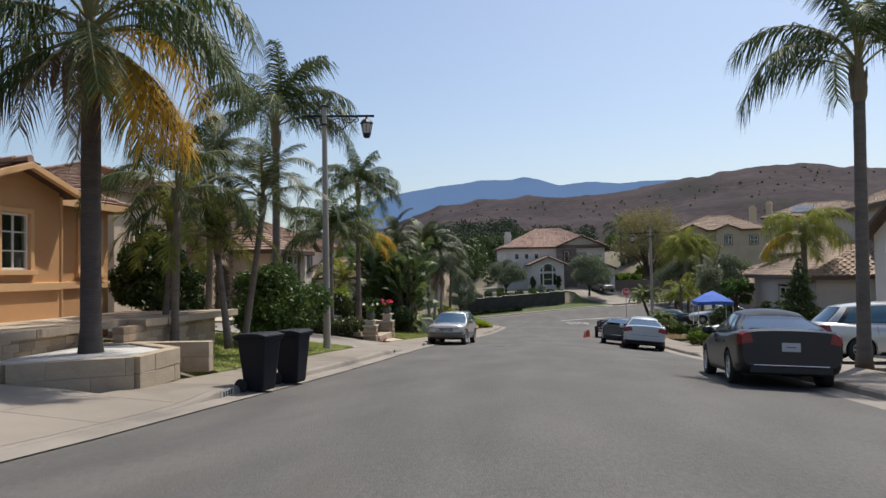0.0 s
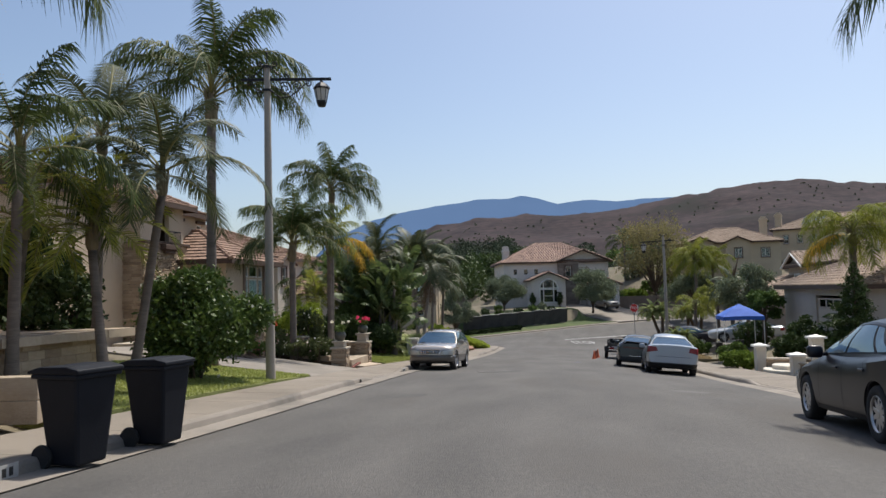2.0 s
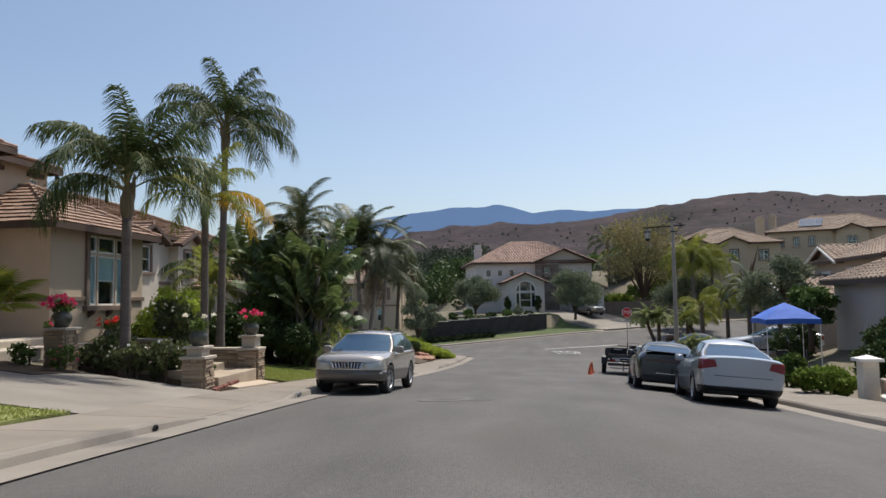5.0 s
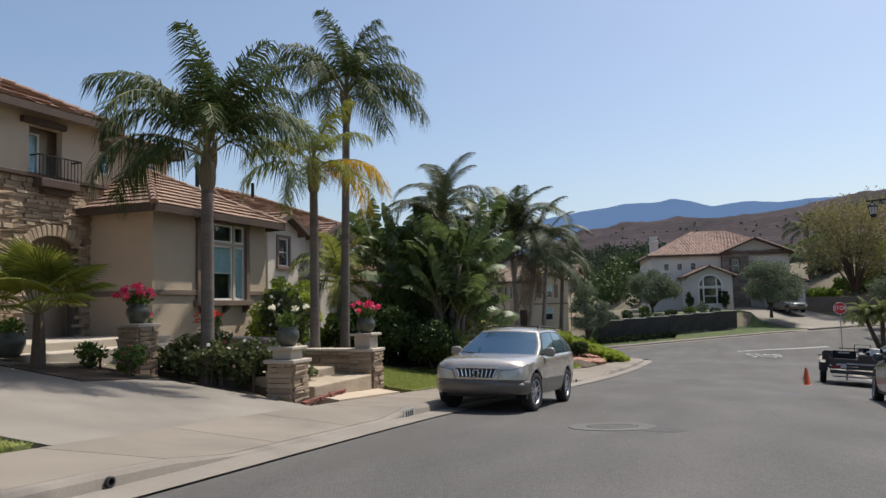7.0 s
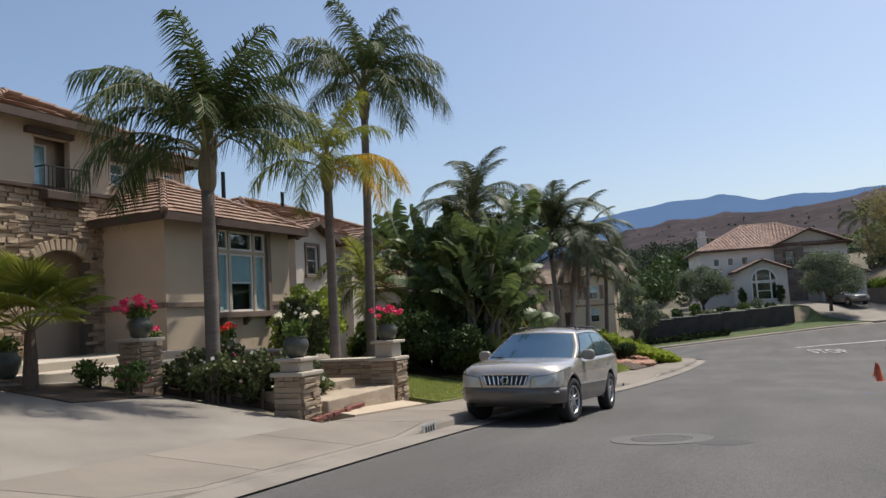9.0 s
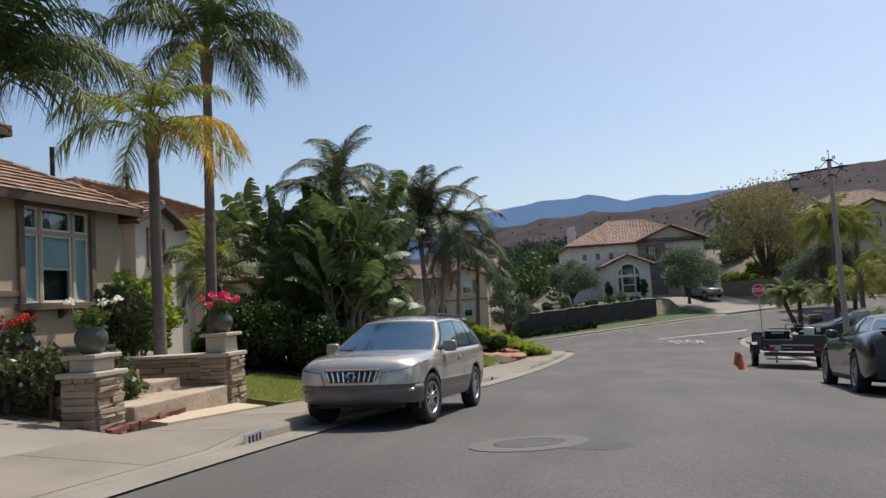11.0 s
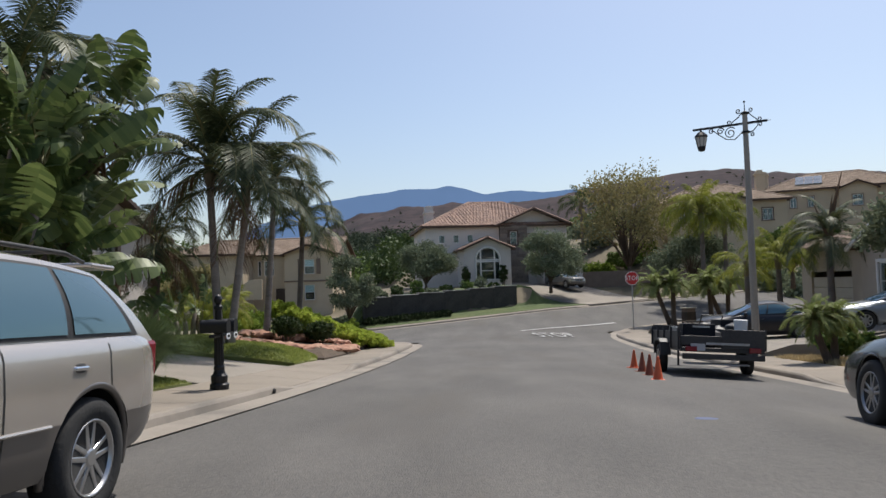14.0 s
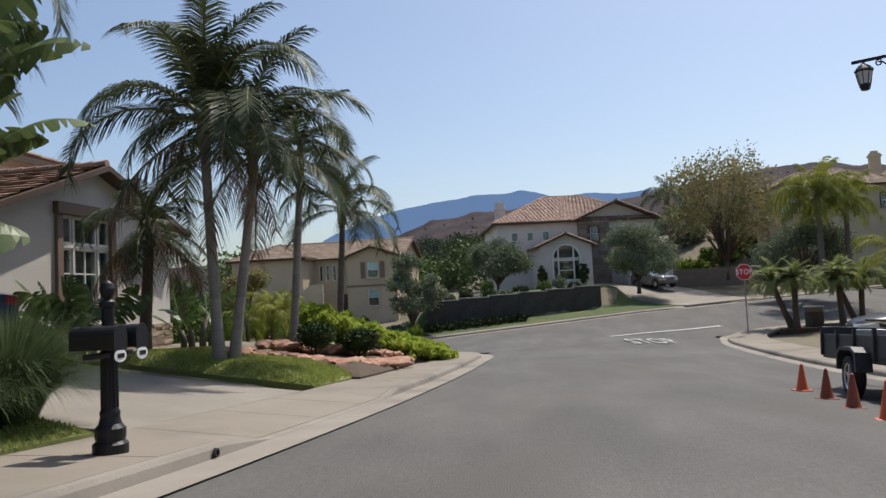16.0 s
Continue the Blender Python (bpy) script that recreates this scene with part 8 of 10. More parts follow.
    sheet(lambda u, v: screen(u, v, True, 0.006), lin(-0.97, 0.97, 14), lin(0.0, 0.97, 8), M["black_trim"], "windscreen_seal")
    sheet(lambda u, v: screen(u, v, False, 0.006), lin(-0.95, 0.95, 14), lin(max(g.get("rw_low", 0.15) - 0.05, 0.0), 0.96, 8), M["black_trim"], "rear_seal")
    sheet(lambda u, v: screen(u, v, True, 0.012), lin(-0.93, 0.93, 14), lin(0.03, 0.93, 8), M["car_glass"], "windscreen")
    sheet(lambda u, v: screen(u, v, False, 0.012), lin(-0.90, 0.90, 14), lin(g.get("rw_low", 0.15), 0.92, 8), M["car_glass"], "rear_window")
    sheet(lambda u, v: side(u, v, 0.006), lin(0.035, g["glass_end"] + 0.01, 18), lin(0.03, 0.93, 8), M["black_trim"], "window_trim", True)
    for a, b in g["panes"]:
        def pane(u, v, a=a, b=b):
            return side(u, v, 0.012)
        sheet(pane, lin(a, b, 8), lin(0.07, 0.89, 7), M["side_glass"], "side_window", True)
    return t


def lens(t, name, material, planes, label="", off=0.008, mirror=True):
    """A piece that lies on the body's skin, cut out by planes (point, outward direction)."""
    body = [c for c in t.children if c.name.split(".")[0] == "body"][0]
    for s in ((1, -1) if mirror else (1,)):
        bm = bmesh.new()
        bm.from_mesh(body.data)
        for co, no in planes:
            bmesh.ops.bisect_plane(bm, geom=list(bm.verts) + list(bm.edges) + list(bm.faces), dist=1e-5, plane_co=(co[0] * s, co[1], co[2]), plane_no=(no[0] * s, no[1], no[2]), clear_outer=True)
        bm.normal_update()
        for f in bm.faces:
            f.material_index = 0
        for v in list(bm.verts):
            v.co += v.normal * off
        part(name, bm, material, t, label, smooth=True)


def strip_y(y, w, z0, z1, x0=0.3):
    return (((0, y + w, 0), (0, 1, 0)), ((0, y - w, 0), (0, -1, 0)), ((0, 0, z1), (0, 0, 1)), ((0, 0, z0), (0, 0, -1)), ((x0, 0, 0), (-1, 0, 0)))


def blob(parent, name, material, x, y, z, sx, sy, sz, label="", rot=None, mirror=True):
    """A rounded lens or lump, on both sides of a car."""
    for s in ((1, -1) if mirror else (1,)):
        bm = bmesh.new()
        bmesh.ops.create_uvsphere(bm, u_segments=16, v_segments=10, radius=1.0)
        for v in bm.verts:
            v.co = Vector((math.copysign(abs(v.co.x) ** 0.6, v.co.x) * sx, math.copysign(abs(v.co.y) ** 0.6, v.co.y) * sy, math.copysign(abs(v.co.z) ** 0.6, v.co.z) * sz))
        m = Matrix.Translation((x * s, y, z))
        if rot:
            m = m @ Matrix.Rotation(radians(rot[2] * s), 4, 'Z') @ Matrix.Rotation(radians(rot[0]), 4, 'X')
        part(name, bm, material, parent, label, smooth=True, at=m)


def bit(parent, name, material, x, y, z, sx, sy, sz, label="", bevel=0.012, mirror=False, rx=0.0, rz=0.0):
    """A small bevelled block on a car."""
    for s in ((1, -1) if mirror else (1,)):
        bm = bmesh.new()
        box(bm, 0, 0, 0, sx, sy, sz)
        part(name, bm, material, parent, label, bevel=bevel, at=Matrix.Translation((x * s, y, z)) @ Matrix.Rotation(radians(rz * s), 4, 'Z') @ Matrix.Rotation(radians(rx), 4, 'X'))


def mirrors(t, y, z, w, P, k=1.0):
    for s in (1, -1):
        bm = bmesh.new()
        bmesh.ops.create_uvsphere(bm, u_segments=14, v_segments=8, radius=1.0)
        for v in bm.verts:
            v.co = Vector((math.copysign(abs(v.co.x) ** 0.55, v.co.x) * 0.105, math.copysign(abs(v.co.y) ** 0.55, v.co.y) * 0.06, math.copysign(abs(v.co.z) ** 0.55, v.co.z) * 0.085))
        box(bm, -0.11 * s, 0.0, -0.03, 0.1, 0.05, 0.05)
        part("mirror", bm, P, t, smooth=True, at=Matrix.Translation(((w + 0.09 * k) * s, y, z)) @ Matrix.Scale(k, 4))


SUV_HULL = [(2.21, 0.50, 0.56, 0.66, 0.76, 0.46), (2.17, 0.44, 0.69, 0.73, 0.845, 0.56), (2.05, 0.40, 0.815, 0.81, 0.915, 0.66), (1.78, 0.34, 0.88, 0.88, 0.965, 0.74), (1.30, 0.27, 0.905, 0.925, 1.005, 0.80),
            (0.90, 0.27, 0.91, 0.945, 1.035, 0.82), (0.0, 0.27, 0.91, 0.95, 1.05, 0.835), (-1.2, 0.27, 0.91, 0.975, 1.08, 0.835), (-1.8, 0.31, 0.895, 0.99, 1.10, 0.815), (-2.06, 0.38, 0.86, 0.99, 1.09, 0.77), (-2.15, 0.46, 0.80, 0.95, 1.03, 0.70)]
SUV = dict(paint=paint("champagne_paint", (0.56, 0.51, 0.45), 0.25, 0.6, 0.1), low=paint("taupe_cladding", (0.10, 0.088, 0.078), 0.42, 0.3, 0.12), low_z=0.60, hull=SUV_HULL, axles=(1.36, -1.26), wheel=0.36, arch=1.2, spokes=5, steer=-6, twin=True, lip=0.026,
           cabin=dict(w_belt=0.85, w_roof=0.63, z_belt=(1.01, 1.08), z_roof=1.565, front=(0.98, 0.14), rear=(-2.06, -1.70), crown=0.05, bow=0.22, glass_end=0.93, panes=((0.05, 0.37), (0.39, 0.655), (0.68, 0.91)), rw_low=0.2))


def suv_details(t, P, low):
    gr = new("grille")
    gr.parent = t
    bm = bmesh.new()
    prism(bm, [(-0.33, 0.635), (0.33, 0.635), (0.40, 0.79), (-0.40, 0.79)], 2.08, 2.215, "y")
    part("grille_mesh", bm, M["black_trim"], gr)
    for i in range(10):
        x = -0.36 + 0.08 * i
        bm = bmesh.new()
        tube(bm, [(x * 0.9, 2.225, 0.645), (x * 1.04, 2.205, 0.78)], 0.012, 6)
        part("grille_bar", bm, M["chrome"], gr)
    bm = bmesh.new()
    tube(bm, [(0.062 * math.cos(2 * math.pi * i / 20), 2.235, 0.715 + 0.047 * math.sin(2 * math.pi * i / 20)) for i in range(21)], 0.010, 6)
    part("emblem_ring", bm, M["chrome"], gr)
    bm = bmesh.new()
    tube(bm, [(-0.42, 2.15, 0.80), (-0.38, 2.20, 0.802), (0, 2.225, 0.806), (0.38, 2.20, 0.802), (0.42, 2.15, 0.80)], 0.012, 6)
    part("grille_trim", bm, P, gr)
    rnd = (((0.80, 1.90, 0.62), (0.55, -0.45, -0.75)), ((0.84, 1.70, 0.76), (0.25, -0.9, 0.35)))
    lens(t, "lamp_seal", M["black_trim"], (((0, 1.83, 0), (0, -1, 0)), ((0.6, 2.05, 0.812), (-0.05, 0.25, 1)), ((0, 0, 0.590), (0, 0, -1)), ((0.415, 0, 0.65), (-1, 0, 0.25))) + rnd[:1], "", 0.003)
    lens(t, "headlight", M["lamp_clear"], (((0, 1.845, 0), (0, -1, 0)), ((0.6, 2.05, 0.802), (-0.05, 0.25, 1)), ((0, 0, 0.600), (0, 0, -1)), ((0.425, 0, 0.65), (-1, 0, 0.25))) + rnd, "cloudy headlight", 0.009)
    bm = bmesh.new()
    for s in (1, -1):
        tube(bm, [(0.48 * s, 2.14, 0.845), (0.58 * s, 1.92, 0.93), (0.68 * s, 1.3, 1.0), (0.73 * s, 1.02, 1.03)], 0.006, 5)
    part("bonnet_seam", bm, M["black_trim"], t)
    # bumper
    bm = bmesh.new()
    pts = [(-0.905, 1.80), (-0.86, 1.98), (-0.74, 2.12), (-0.52, 2.21), (0, 2.26), (0.52, 2.21), (0.74, 2.12), (0.86, 1.98), (0.905, 1.80)]
    for a, b in zip(pts, pts[1:]):
        pass
    rings = []
    for x, y in pts:
        rings.append([bm.verts.new((x * s, y - (1 - s) * 1.2, z)) for s, z in ((0.95, 0.34), (0.99, 0.38), (1.0, 0.46), (1.006, 0.54), (0.99, 0.585), (0.93, 0.592))])
    for a, b in zip(rings, rings[1:]):
        for k in range(5):
            bm.faces.new((a[k], b[k], b[k + 1], a[k + 1]))
    part("bumper", bm, low, t, "dusty taupe bumper", smooth=True)
    bit(t, "air_dam", M["black_trim"], 0, 1.9, 0.32, 1.3, 0.12, 0.10)
    blob(t, "marker_lamp", M["lamp_clear"], 0.80, 2.05, 0.52, 0.05, 0.03, 0.022, rot=(0, 0, -35))
    mirrors(t, 0.66, 1.09, 0.88, M["mirror_shell_shaded"], 1.05)
    for x, y, z, q in ((0.56, 2.115, 0.70, 0.062), (0.70, 2.03, 0.71, 0.052)):
        blob(t, "lamp_bowl", M["lamp_bowl"], x, y, z, q, 0.03, q, rot=(0, 0, -30))
    # thin black lumps stand in for the shade in the handle hollows
    for y in (-0.12, -1.08):
        blob(t, "handle_recess", M["black_trim"], 0.897, y, 0.90, 0.012, 0.06, 0.03)
    for y in (-0.12, -1.08):
        bit(t, "door_handle", M["chrome"], 0.905, y, 0.90, 0.03, 0.15, 0.03, mirror=True)
    bit(t, "side_moulding", P, 0.911, 0.05, 0.60, 0.026, 1.72, 0.022, mirror=True)
    for y in (0.66, -0.42):
        lens(t, "door_seam", M["black_trim"], strip_y(y, 0.005, 0.34, 1.03), off=0.003)
    lens(t, "door_seam", M["black_trim"], strip_y(-1.42, 0.005, 0.78, 1.04), off=0.003)
    for s in (1, -1):
        bm = bmesh.new()
        tube(bm, [(0.56 * s, -0.05, 1.575), (0.56 * s, -0.25, 1.612), (0.57 * s, -1.40, 1.612), (0.56 * s, -1.62, 1.575)], 0.016, 8)
        part("roof_rail", bm, M["black_trim"], t, smooth=True)
    for y in (-0.4, -1.3):
        bm = bmesh.new()
        tube(bm, [(-0.57, y, 1.612), (0.57, y, 1.612)], 0.013, 8)
        part("roof_bar", bm, M["black_trim"], t)
    bit(t, "spoiler", P, 0, -1.86, 1.565, 1.15, 0.30, 0.035, bevel=0.016)
    bm = bmesh.new()
    for s in (0.25, -0.35):
        tube(bm, [(s, 1.12, 1.05), (s + 0.45, 1.02, 1.075)], 0.009, 5)
    part("wiper", bm, M["black_trim"], t)
    for s in (1, -1):
        bit(t, "tail_light", M["lamp_red"], 0.80 * s, -2.05, 0.92, 0.1, 0.16, 0.26, bevel=0.03)


def on_road(x, y, rz, dz=0.0):
    """Standing on the roadway, tilted with it."""
    a = radians(rz)
    fx, fy = -math.sin(a), math.cos(a)
    p = Vector((x, y, gz(x, y)))
    f = Vector((fx, fy, 0)) * 1.3
    r = Vector((fy, -fx, 0)) * 0.75
    zf = gz(x + f.x, y + f.y) - gz(x - f.x, y - f.y)
    zr = gz(x + r.x, y + r.y) - gz(x - r.x, y - r.y)
    fwd = Vector((f.x * 2, f.y * 2, zf)).normalized()
    rgt = Vector((r.x * 2, r.y * 2, zr)).normalized()
    up = rgt.cross(fwd).normalized()
    rgt = fwd.cross(up)
    m = Matrix((rgt, fwd, up)).transposed().to_4x4()
    p.z = (gz(x + f.x, y + f.y) + gz(x - f.x, y - f.y)) / 2 + dz
    return Matrix.Translation(p) @ m


_c = car("suv", on_road(-5.67, 36.3, 178.8), SUV, "champagne gold sport utility car parked at the kerb", "car")
suv_details(_c, SUV["paint"], SUV["low"])

CIVIC_HULL = [(2.30, 0.40, 0.62, 0.55, 0.66, 0.45), (2.15, 0.26, 0.80, 0.62, 0.75, 0.58), (1.8, 0.20, 0.87, 0.70, 0.83, 0.66), (1.2, 0.18, 0.89, 0.78, 0.90, 0.72), (0.8, 0.18, 0.895, 0.82, 0.95, 0.78), (-0.4, 0.18, 0.90, 0.84, 0.96, 0.78),
              (-1.3, 0.20, 0.90, 0.90, 1.00, 0.76), (-1.9, 0.24, 0.885, 0.95, 1.03, 0.76), (-2.2, 0.32, 0.865, 0.96, 1.02, 0.75), (-2.30, 0.40, 0.81, 0.93, 0.99, 0.71)]


def sedan_details(t, P, red_wrap=0.16):
    lens(t, "tail_light", M["lamp_red"], (((0, -1.93, 0), (0, 1, 0.25)), ((0, 0, 0.985), (0, 0, 1)), ((0.76, 0, 0.79), (-0.2, 0, -1)), ((0.80 - 1.6 * red_wrap, 0, 0.88), (-1, 0, 0.35))), "red wedge-shaped tail light")
    lens(t, "headlight", M["lamp_clear"], (((0, 1.72, 0), (0, -1, 0)), ((0, 2.0, 0.70), (0, 0.1, 1)), ((0, 0, 0.56), (0, 0, -1)), ((0.42, 0, 0), (-1, 0, 0))))
    lens(t, "boot_seam", M["black_trim"], (((0, -2.1, 0), (0, 1, 0)), ((0, 0, 0.655), (0, 0, 1)), ((0, 0, 0.643), (0, 0, -1)), ((0.6, 0, 0), (1, 0, 0)), ((0, 0, 0), (-1, 0, 0))), off=0.004)
    lens(t, "bumper_skirt", M["black_trim"], (((0, -1.95, 0), (0, 1, 0)), ((0, 0, 0.43), (0, 0, 1)), ((0, 0, 0), (-1, 0, 0))), off=0.006)
    bit(t, "number_plate", M["plate"], 0, -2.305, 0.74, 0.31, 0.02, 0.155, "pale number plate with unreadable bars")
    bit(t, "plate_bar", M["trim_taupe"], 0, -2.318, 0.74, 0.16, 0.006, 0.022, bevel=0)
    bit(t, "rear_bumper", M["black_trim"], 0, -2.26, 0.34, 1.35, 0.08, 0.14, bevel=0.03)
    bit(t, "bumper_trim", M["chrome"], 0, -2.305, 0.42, 1.25, 0.02, 0.025)
    bm = bmesh.new()
    lathe(bm, [(0.05, 0.0), (0.05, 0.015), (0.035, 0.015), (0.035, 0.0)], 18)
    part("emblem", bm, M["chrome"], t, at=Matrix.Translation((0, -2.28, 0.93)) @ Matrix.Rotation(radians(90), 4, 'X'))
    mirrors(t, 0.60, 0.99, 0.87, P)
    for y in (0.0, -0.95):
        bit(t, "door_handle", P, 0.90, y, 0.80, 0.03, 0.18, 0.03, mirror=True)
    for y in (0.72, -0.25):
        lens(t, "door_seam", M["black_trim"], strip_y(y, 0.005, 0.30, 0.93), off=0.003)
    lens(t, "door_seam", M["black_trim"], strip_y(-1.0, 0.005, 0.74, 0.95), off=0.003)
    lens(t, "sill", M["black_trim"], (((0, 0.9, 0), (0, 1, 0)), ((0, -0.95, 0), (0, -1, 0)), ((0, 0, 0.28), (0, 0, 1)), ((0.3, 0, 0), (-1, 0, 0))), off=0.005)
    bit(t, "grille", M["black_trim"], 0, 2.29, 0.55, 0.9, 0.06, 0.10, bevel=0.02)
    bit(t, "bumper_intake", M["black_trim"], 0, 2.25, 0.33, 1.1, 0.06, 0.12, bevel=0.02)
    bm = bmesh.new()
    tube(bm, [(-0.62, -1.95, 1.055), (0.62, -1.95, 1.055)], 0.012, 6)
    part("boot_lip", bm, P, t)


CIVIC_CABIN = dict(w_belt=0.80, w_roof=0.56, z_belt=(0.93, 1.0), z_roof=1.40, front=(1.02, 0.18), rear=(-1.85, -0.95), crown=0.06, bow=0.18, glass_end=0.93, panes=((0.06, 0.40), (0.43, 0.76), (0.79, 0.90)), rw_low=0.06)
CIVIC = dict(paint=paint("black_blue_paint", (0.006, 0.006, 0.011), 0.30, 0.0, 0.0, 0.0), hull=CIVIC_HULL, axles=(1.35, -1.35), wheel=0.325, spokes=10, cabin=CIVIC_CABIN)
_c = car("sedan", on_road(3.86, 16.05, -1.4), CIVIC, "black sedan parked at the kerb, seen from behind", "car")
sedan_details(_c, CIVIC["paint"], 0.10)
WHITE = dict(paint=paint("silver_white_paint", (0.37, 0.40, 0.44), 0.28, 0.4, 0.1), hull=[tuple([r[0] * 1.05, r[1], r[2] * 1.01, r[3] * 1.02, r[4] * 1.03, r[5]]) for r in CIVIC_HULL], axles=(1.42, -1.42), wheel=0.335, spokes=8,
             cabin=dict(CIVIC_CABIN, z_roof=1.45, front=(1.02, 0.15), rear=(-1.90, -1.05), z_belt=(0.96, 1.04)))
_c = car("sedan", on_road(3.34, 35.7, -3.0), WHITE, "silver-white sedan parked at the kerb", "car")
sedan_details(_c, WHITE["paint"], 0.16)

COUPE_HULL = [(2.50, 0.40, 0.78, 0.64, 0.78, 0.66), (2.42, 0.28, 0.88, 0.68, 0.85, 0.72), (2.0, 0.22, 0.935, 0.77, 0.93, 0.80), (1.4, 0.20, 0.945, 0.85, 0.985, 0.84), (0.7, 0.20, 0.935, 0.87, 1.00, 0.85), (-0.3, 0.20, 0.93, 0.87, 1.01, 0.84),
              (-0.9, 0.21, 0.945, 0.91, 1.05, 0.83), (-1.5, 0.23, 0.96, 0.94, 1.085, 0.82), (-2.1, 0.28, 0.945, 0.945, 1.08, 0.79), (-2.40, 0.36, 0.90, 0.93, 1.06, 0.75), (-2.50, 0.42, 0.84, 0.90, 1.00, 0.70)]
COUPE = dict(paint=paint("graphite_paint", (0.030, 0.032, 0.036), 0.22, 0.3, 0.05, 0.5), hull=COUPE_HULL, axles=(1.53, -1.42), wheel=0.37, spokes=5, twin=True, rim=plain("grey_rim", (0.32, 0.32, 0.33), 0.3, 0.9),
             cabin=dict(w_belt=0.83, w_roof=0.58, z_belt=(0.99, 1.05), z_roof=1.405, front=(0.78, 0.05), rear=(-1.72, -0.98), crown=0.05, bow=0.16, glass_end=0.74, panes=((0.06, 0.52), (0.55, 0.71)), rw_low=0.08))
_c = car("coupe", on_road(2.64, 40.2, -3.5, -0.03), COUPE, "dark grey muscle coupe parked at the kerb", "car")
for _n, _b in (("spoiler", (0, -2.38, 1.11, 1.5, 0.26, 0.03)), ("bumper", (0, -2.46, 0.38, 1.6, 0.1, 0.18))):
    bit(_c, _n, M["black_trim"] if _n == "bumper" else COUPE["paint"], *_b, bevel=0.02)
bit(_c, "tail_light", M["lamp_smoke"], 0, -2.475, 0.86, 1.5, 0.05, 0.13, "full-width smoked red tail light", bevel=0.02)
bit(_c, "rear_valance", M["chrome"], 0, -2.50, 0.52, 0.9, 0.02, 0.02, bevel=0.004)
mirrors(_c, 0.5, 1.05, 0.90, COUPE["paint"])
for y in (0.72, -0.66):
    lens(_c, "door_seam", M["black_trim"], strip_y(y, 0.005, 0.30, 1.0), off=0.003)
lens(_c, "body_crease", COUPE["paint"], (((0, 1.1, 0), (0, 1, 0)), ((0, -0.98, 0), (0, -1, 0)), ((0, 0, 0.70), (0, 0, 1)), ((0, 0, 0.66), (0, 0, -1)), ((0.3, 0, 0), (-1, 0, 0))), off=0.012)
lens(_c, "sill", M["black_trim"], (((0, 1.05, 0), (0, 1, 0)), ((0, -0.95, 0), (0, -1, 0)), ((0, 0, 0.30), (0, 0, 1)), ((0.3, 0, 0), (-1, 0, 0))), off=0.005)
bit(_c, "door_handle", M["black_trim"], 0.932, -0.45, 0.86, 0.02, 0.2, 0.035, mirror=True)


# ---- street furniture ----
M["pole_concrete"] = surface("pole_concrete", (0.27, 0.24, 0.20), (0.40, 0.36, 0.31), 0.85, 60, 1.5, 0.5, 0.25, stretch=(1, 1, 0.3))
M["black_iron"] = plain("black_iron", (0.015, 0.015, 0.017), 0.45, 0.3)
M["lantern_glass"] = plain("frosted_lantern", (0.55, 0.53, 0.50), 0.25)
M["bin"] = surface("bin_plastic", (0.007, 0.008, 0.012), (0.013, 0.015, 0.020), 0.6, 40, 2, 0.5, 0.1, spec=0.22)
M["cone"] = surface("cone_orange", (0.55, 0.085, 0.022), (0.68, 0.13, 0.04), 0.55, 20, 3, 0.5, 0.05)
M["cone_old"] = surface("cone_faded", (0.20, 0.045, 0.022), (0.30, 0.075, 0.035), 0.7, 20, 3, 0.5, 0.1)
M["hydrant"] = surface("hydrant_yellow", (0.62, 0.42, 0.03), (0.75, 0.53, 0.06), 0.45, 20, 3, 0.5, 0.1)
M["cabinet"] = surface("cabinet_grey", (0.42, 0.42, 0.38), (0.52, 0.51, 0.46), 0.6, 20, 2, 0.5, 0.05, c3=(0.34, 0.31, 0.26))
M["sign_red"] = plain("sign_red", (0.55, 0.03, 0.03), 0.4)
M["sign_white"] = plain("sign_white", (0.82, 0.82, 0.80), 0.45)
M["galvanised"] = surface("galvanised", (0.30, 0.30, 0.30), (0.42, 0.42, 0.42), 0.45, 20, 3, 0.5, 0.05, metal=0.7)
M["canvas_blue"] = surface("canvas_blue", (0.030, 0.10, 0.42), (0.05, 0.15, 0.55), 0.8, 40, 2, 0.4, 0.1)
M["blue_mark"] = plain("blue_paint", (0.06, 0.08, 0.16), 0.7)
M["dark_steel"] = surface("dark_steel", (0.016, 0.016, 0.018), (0.045, 0.042, 0.04), 0.5, 25, 2, 0.5, 0.15)
M["wood_old"] = surface("old_boards", (0.10, 0.075, 0.05), (0.19, 0.15, 0.11), 0.9, 12, 2, 0.5, 0.4, stretch=(1, 0.2, 1))
M["pot_green"] = surface("glazed_pot_green", (0.045, 0.048, 0.036), (0.105, 0.105, 0.080), 0.35, 10, 2, 0.5, 0.1)
M["terracotta"] = surface("terracotta", (0.30, 0.13, 0.07), (0.42, 0.20, 0.12), 0.85, 12, 2, 0.5, 0.2)
M["plaster_pale"] = surface("pale_plaster", (0.60, 0.55, 0.46), (0.72, 0.67, 0.58), 0.9, 20, 2, 0.5, 0.3)


def spiral(cx, cz, r, turns, start, sgn, n=26):
    """A scroll in the x-z plane, from its rim inwards."""
    out = []
    for i in range(n + 1):
        s = i / n
        a = start + sgn * turns * 2 * math.pi * s
        q = r * (1 - 0.78 * s)
        out.append((cx + q * math.cos(a), 0, cz + q * math.sin(a)))
    return out


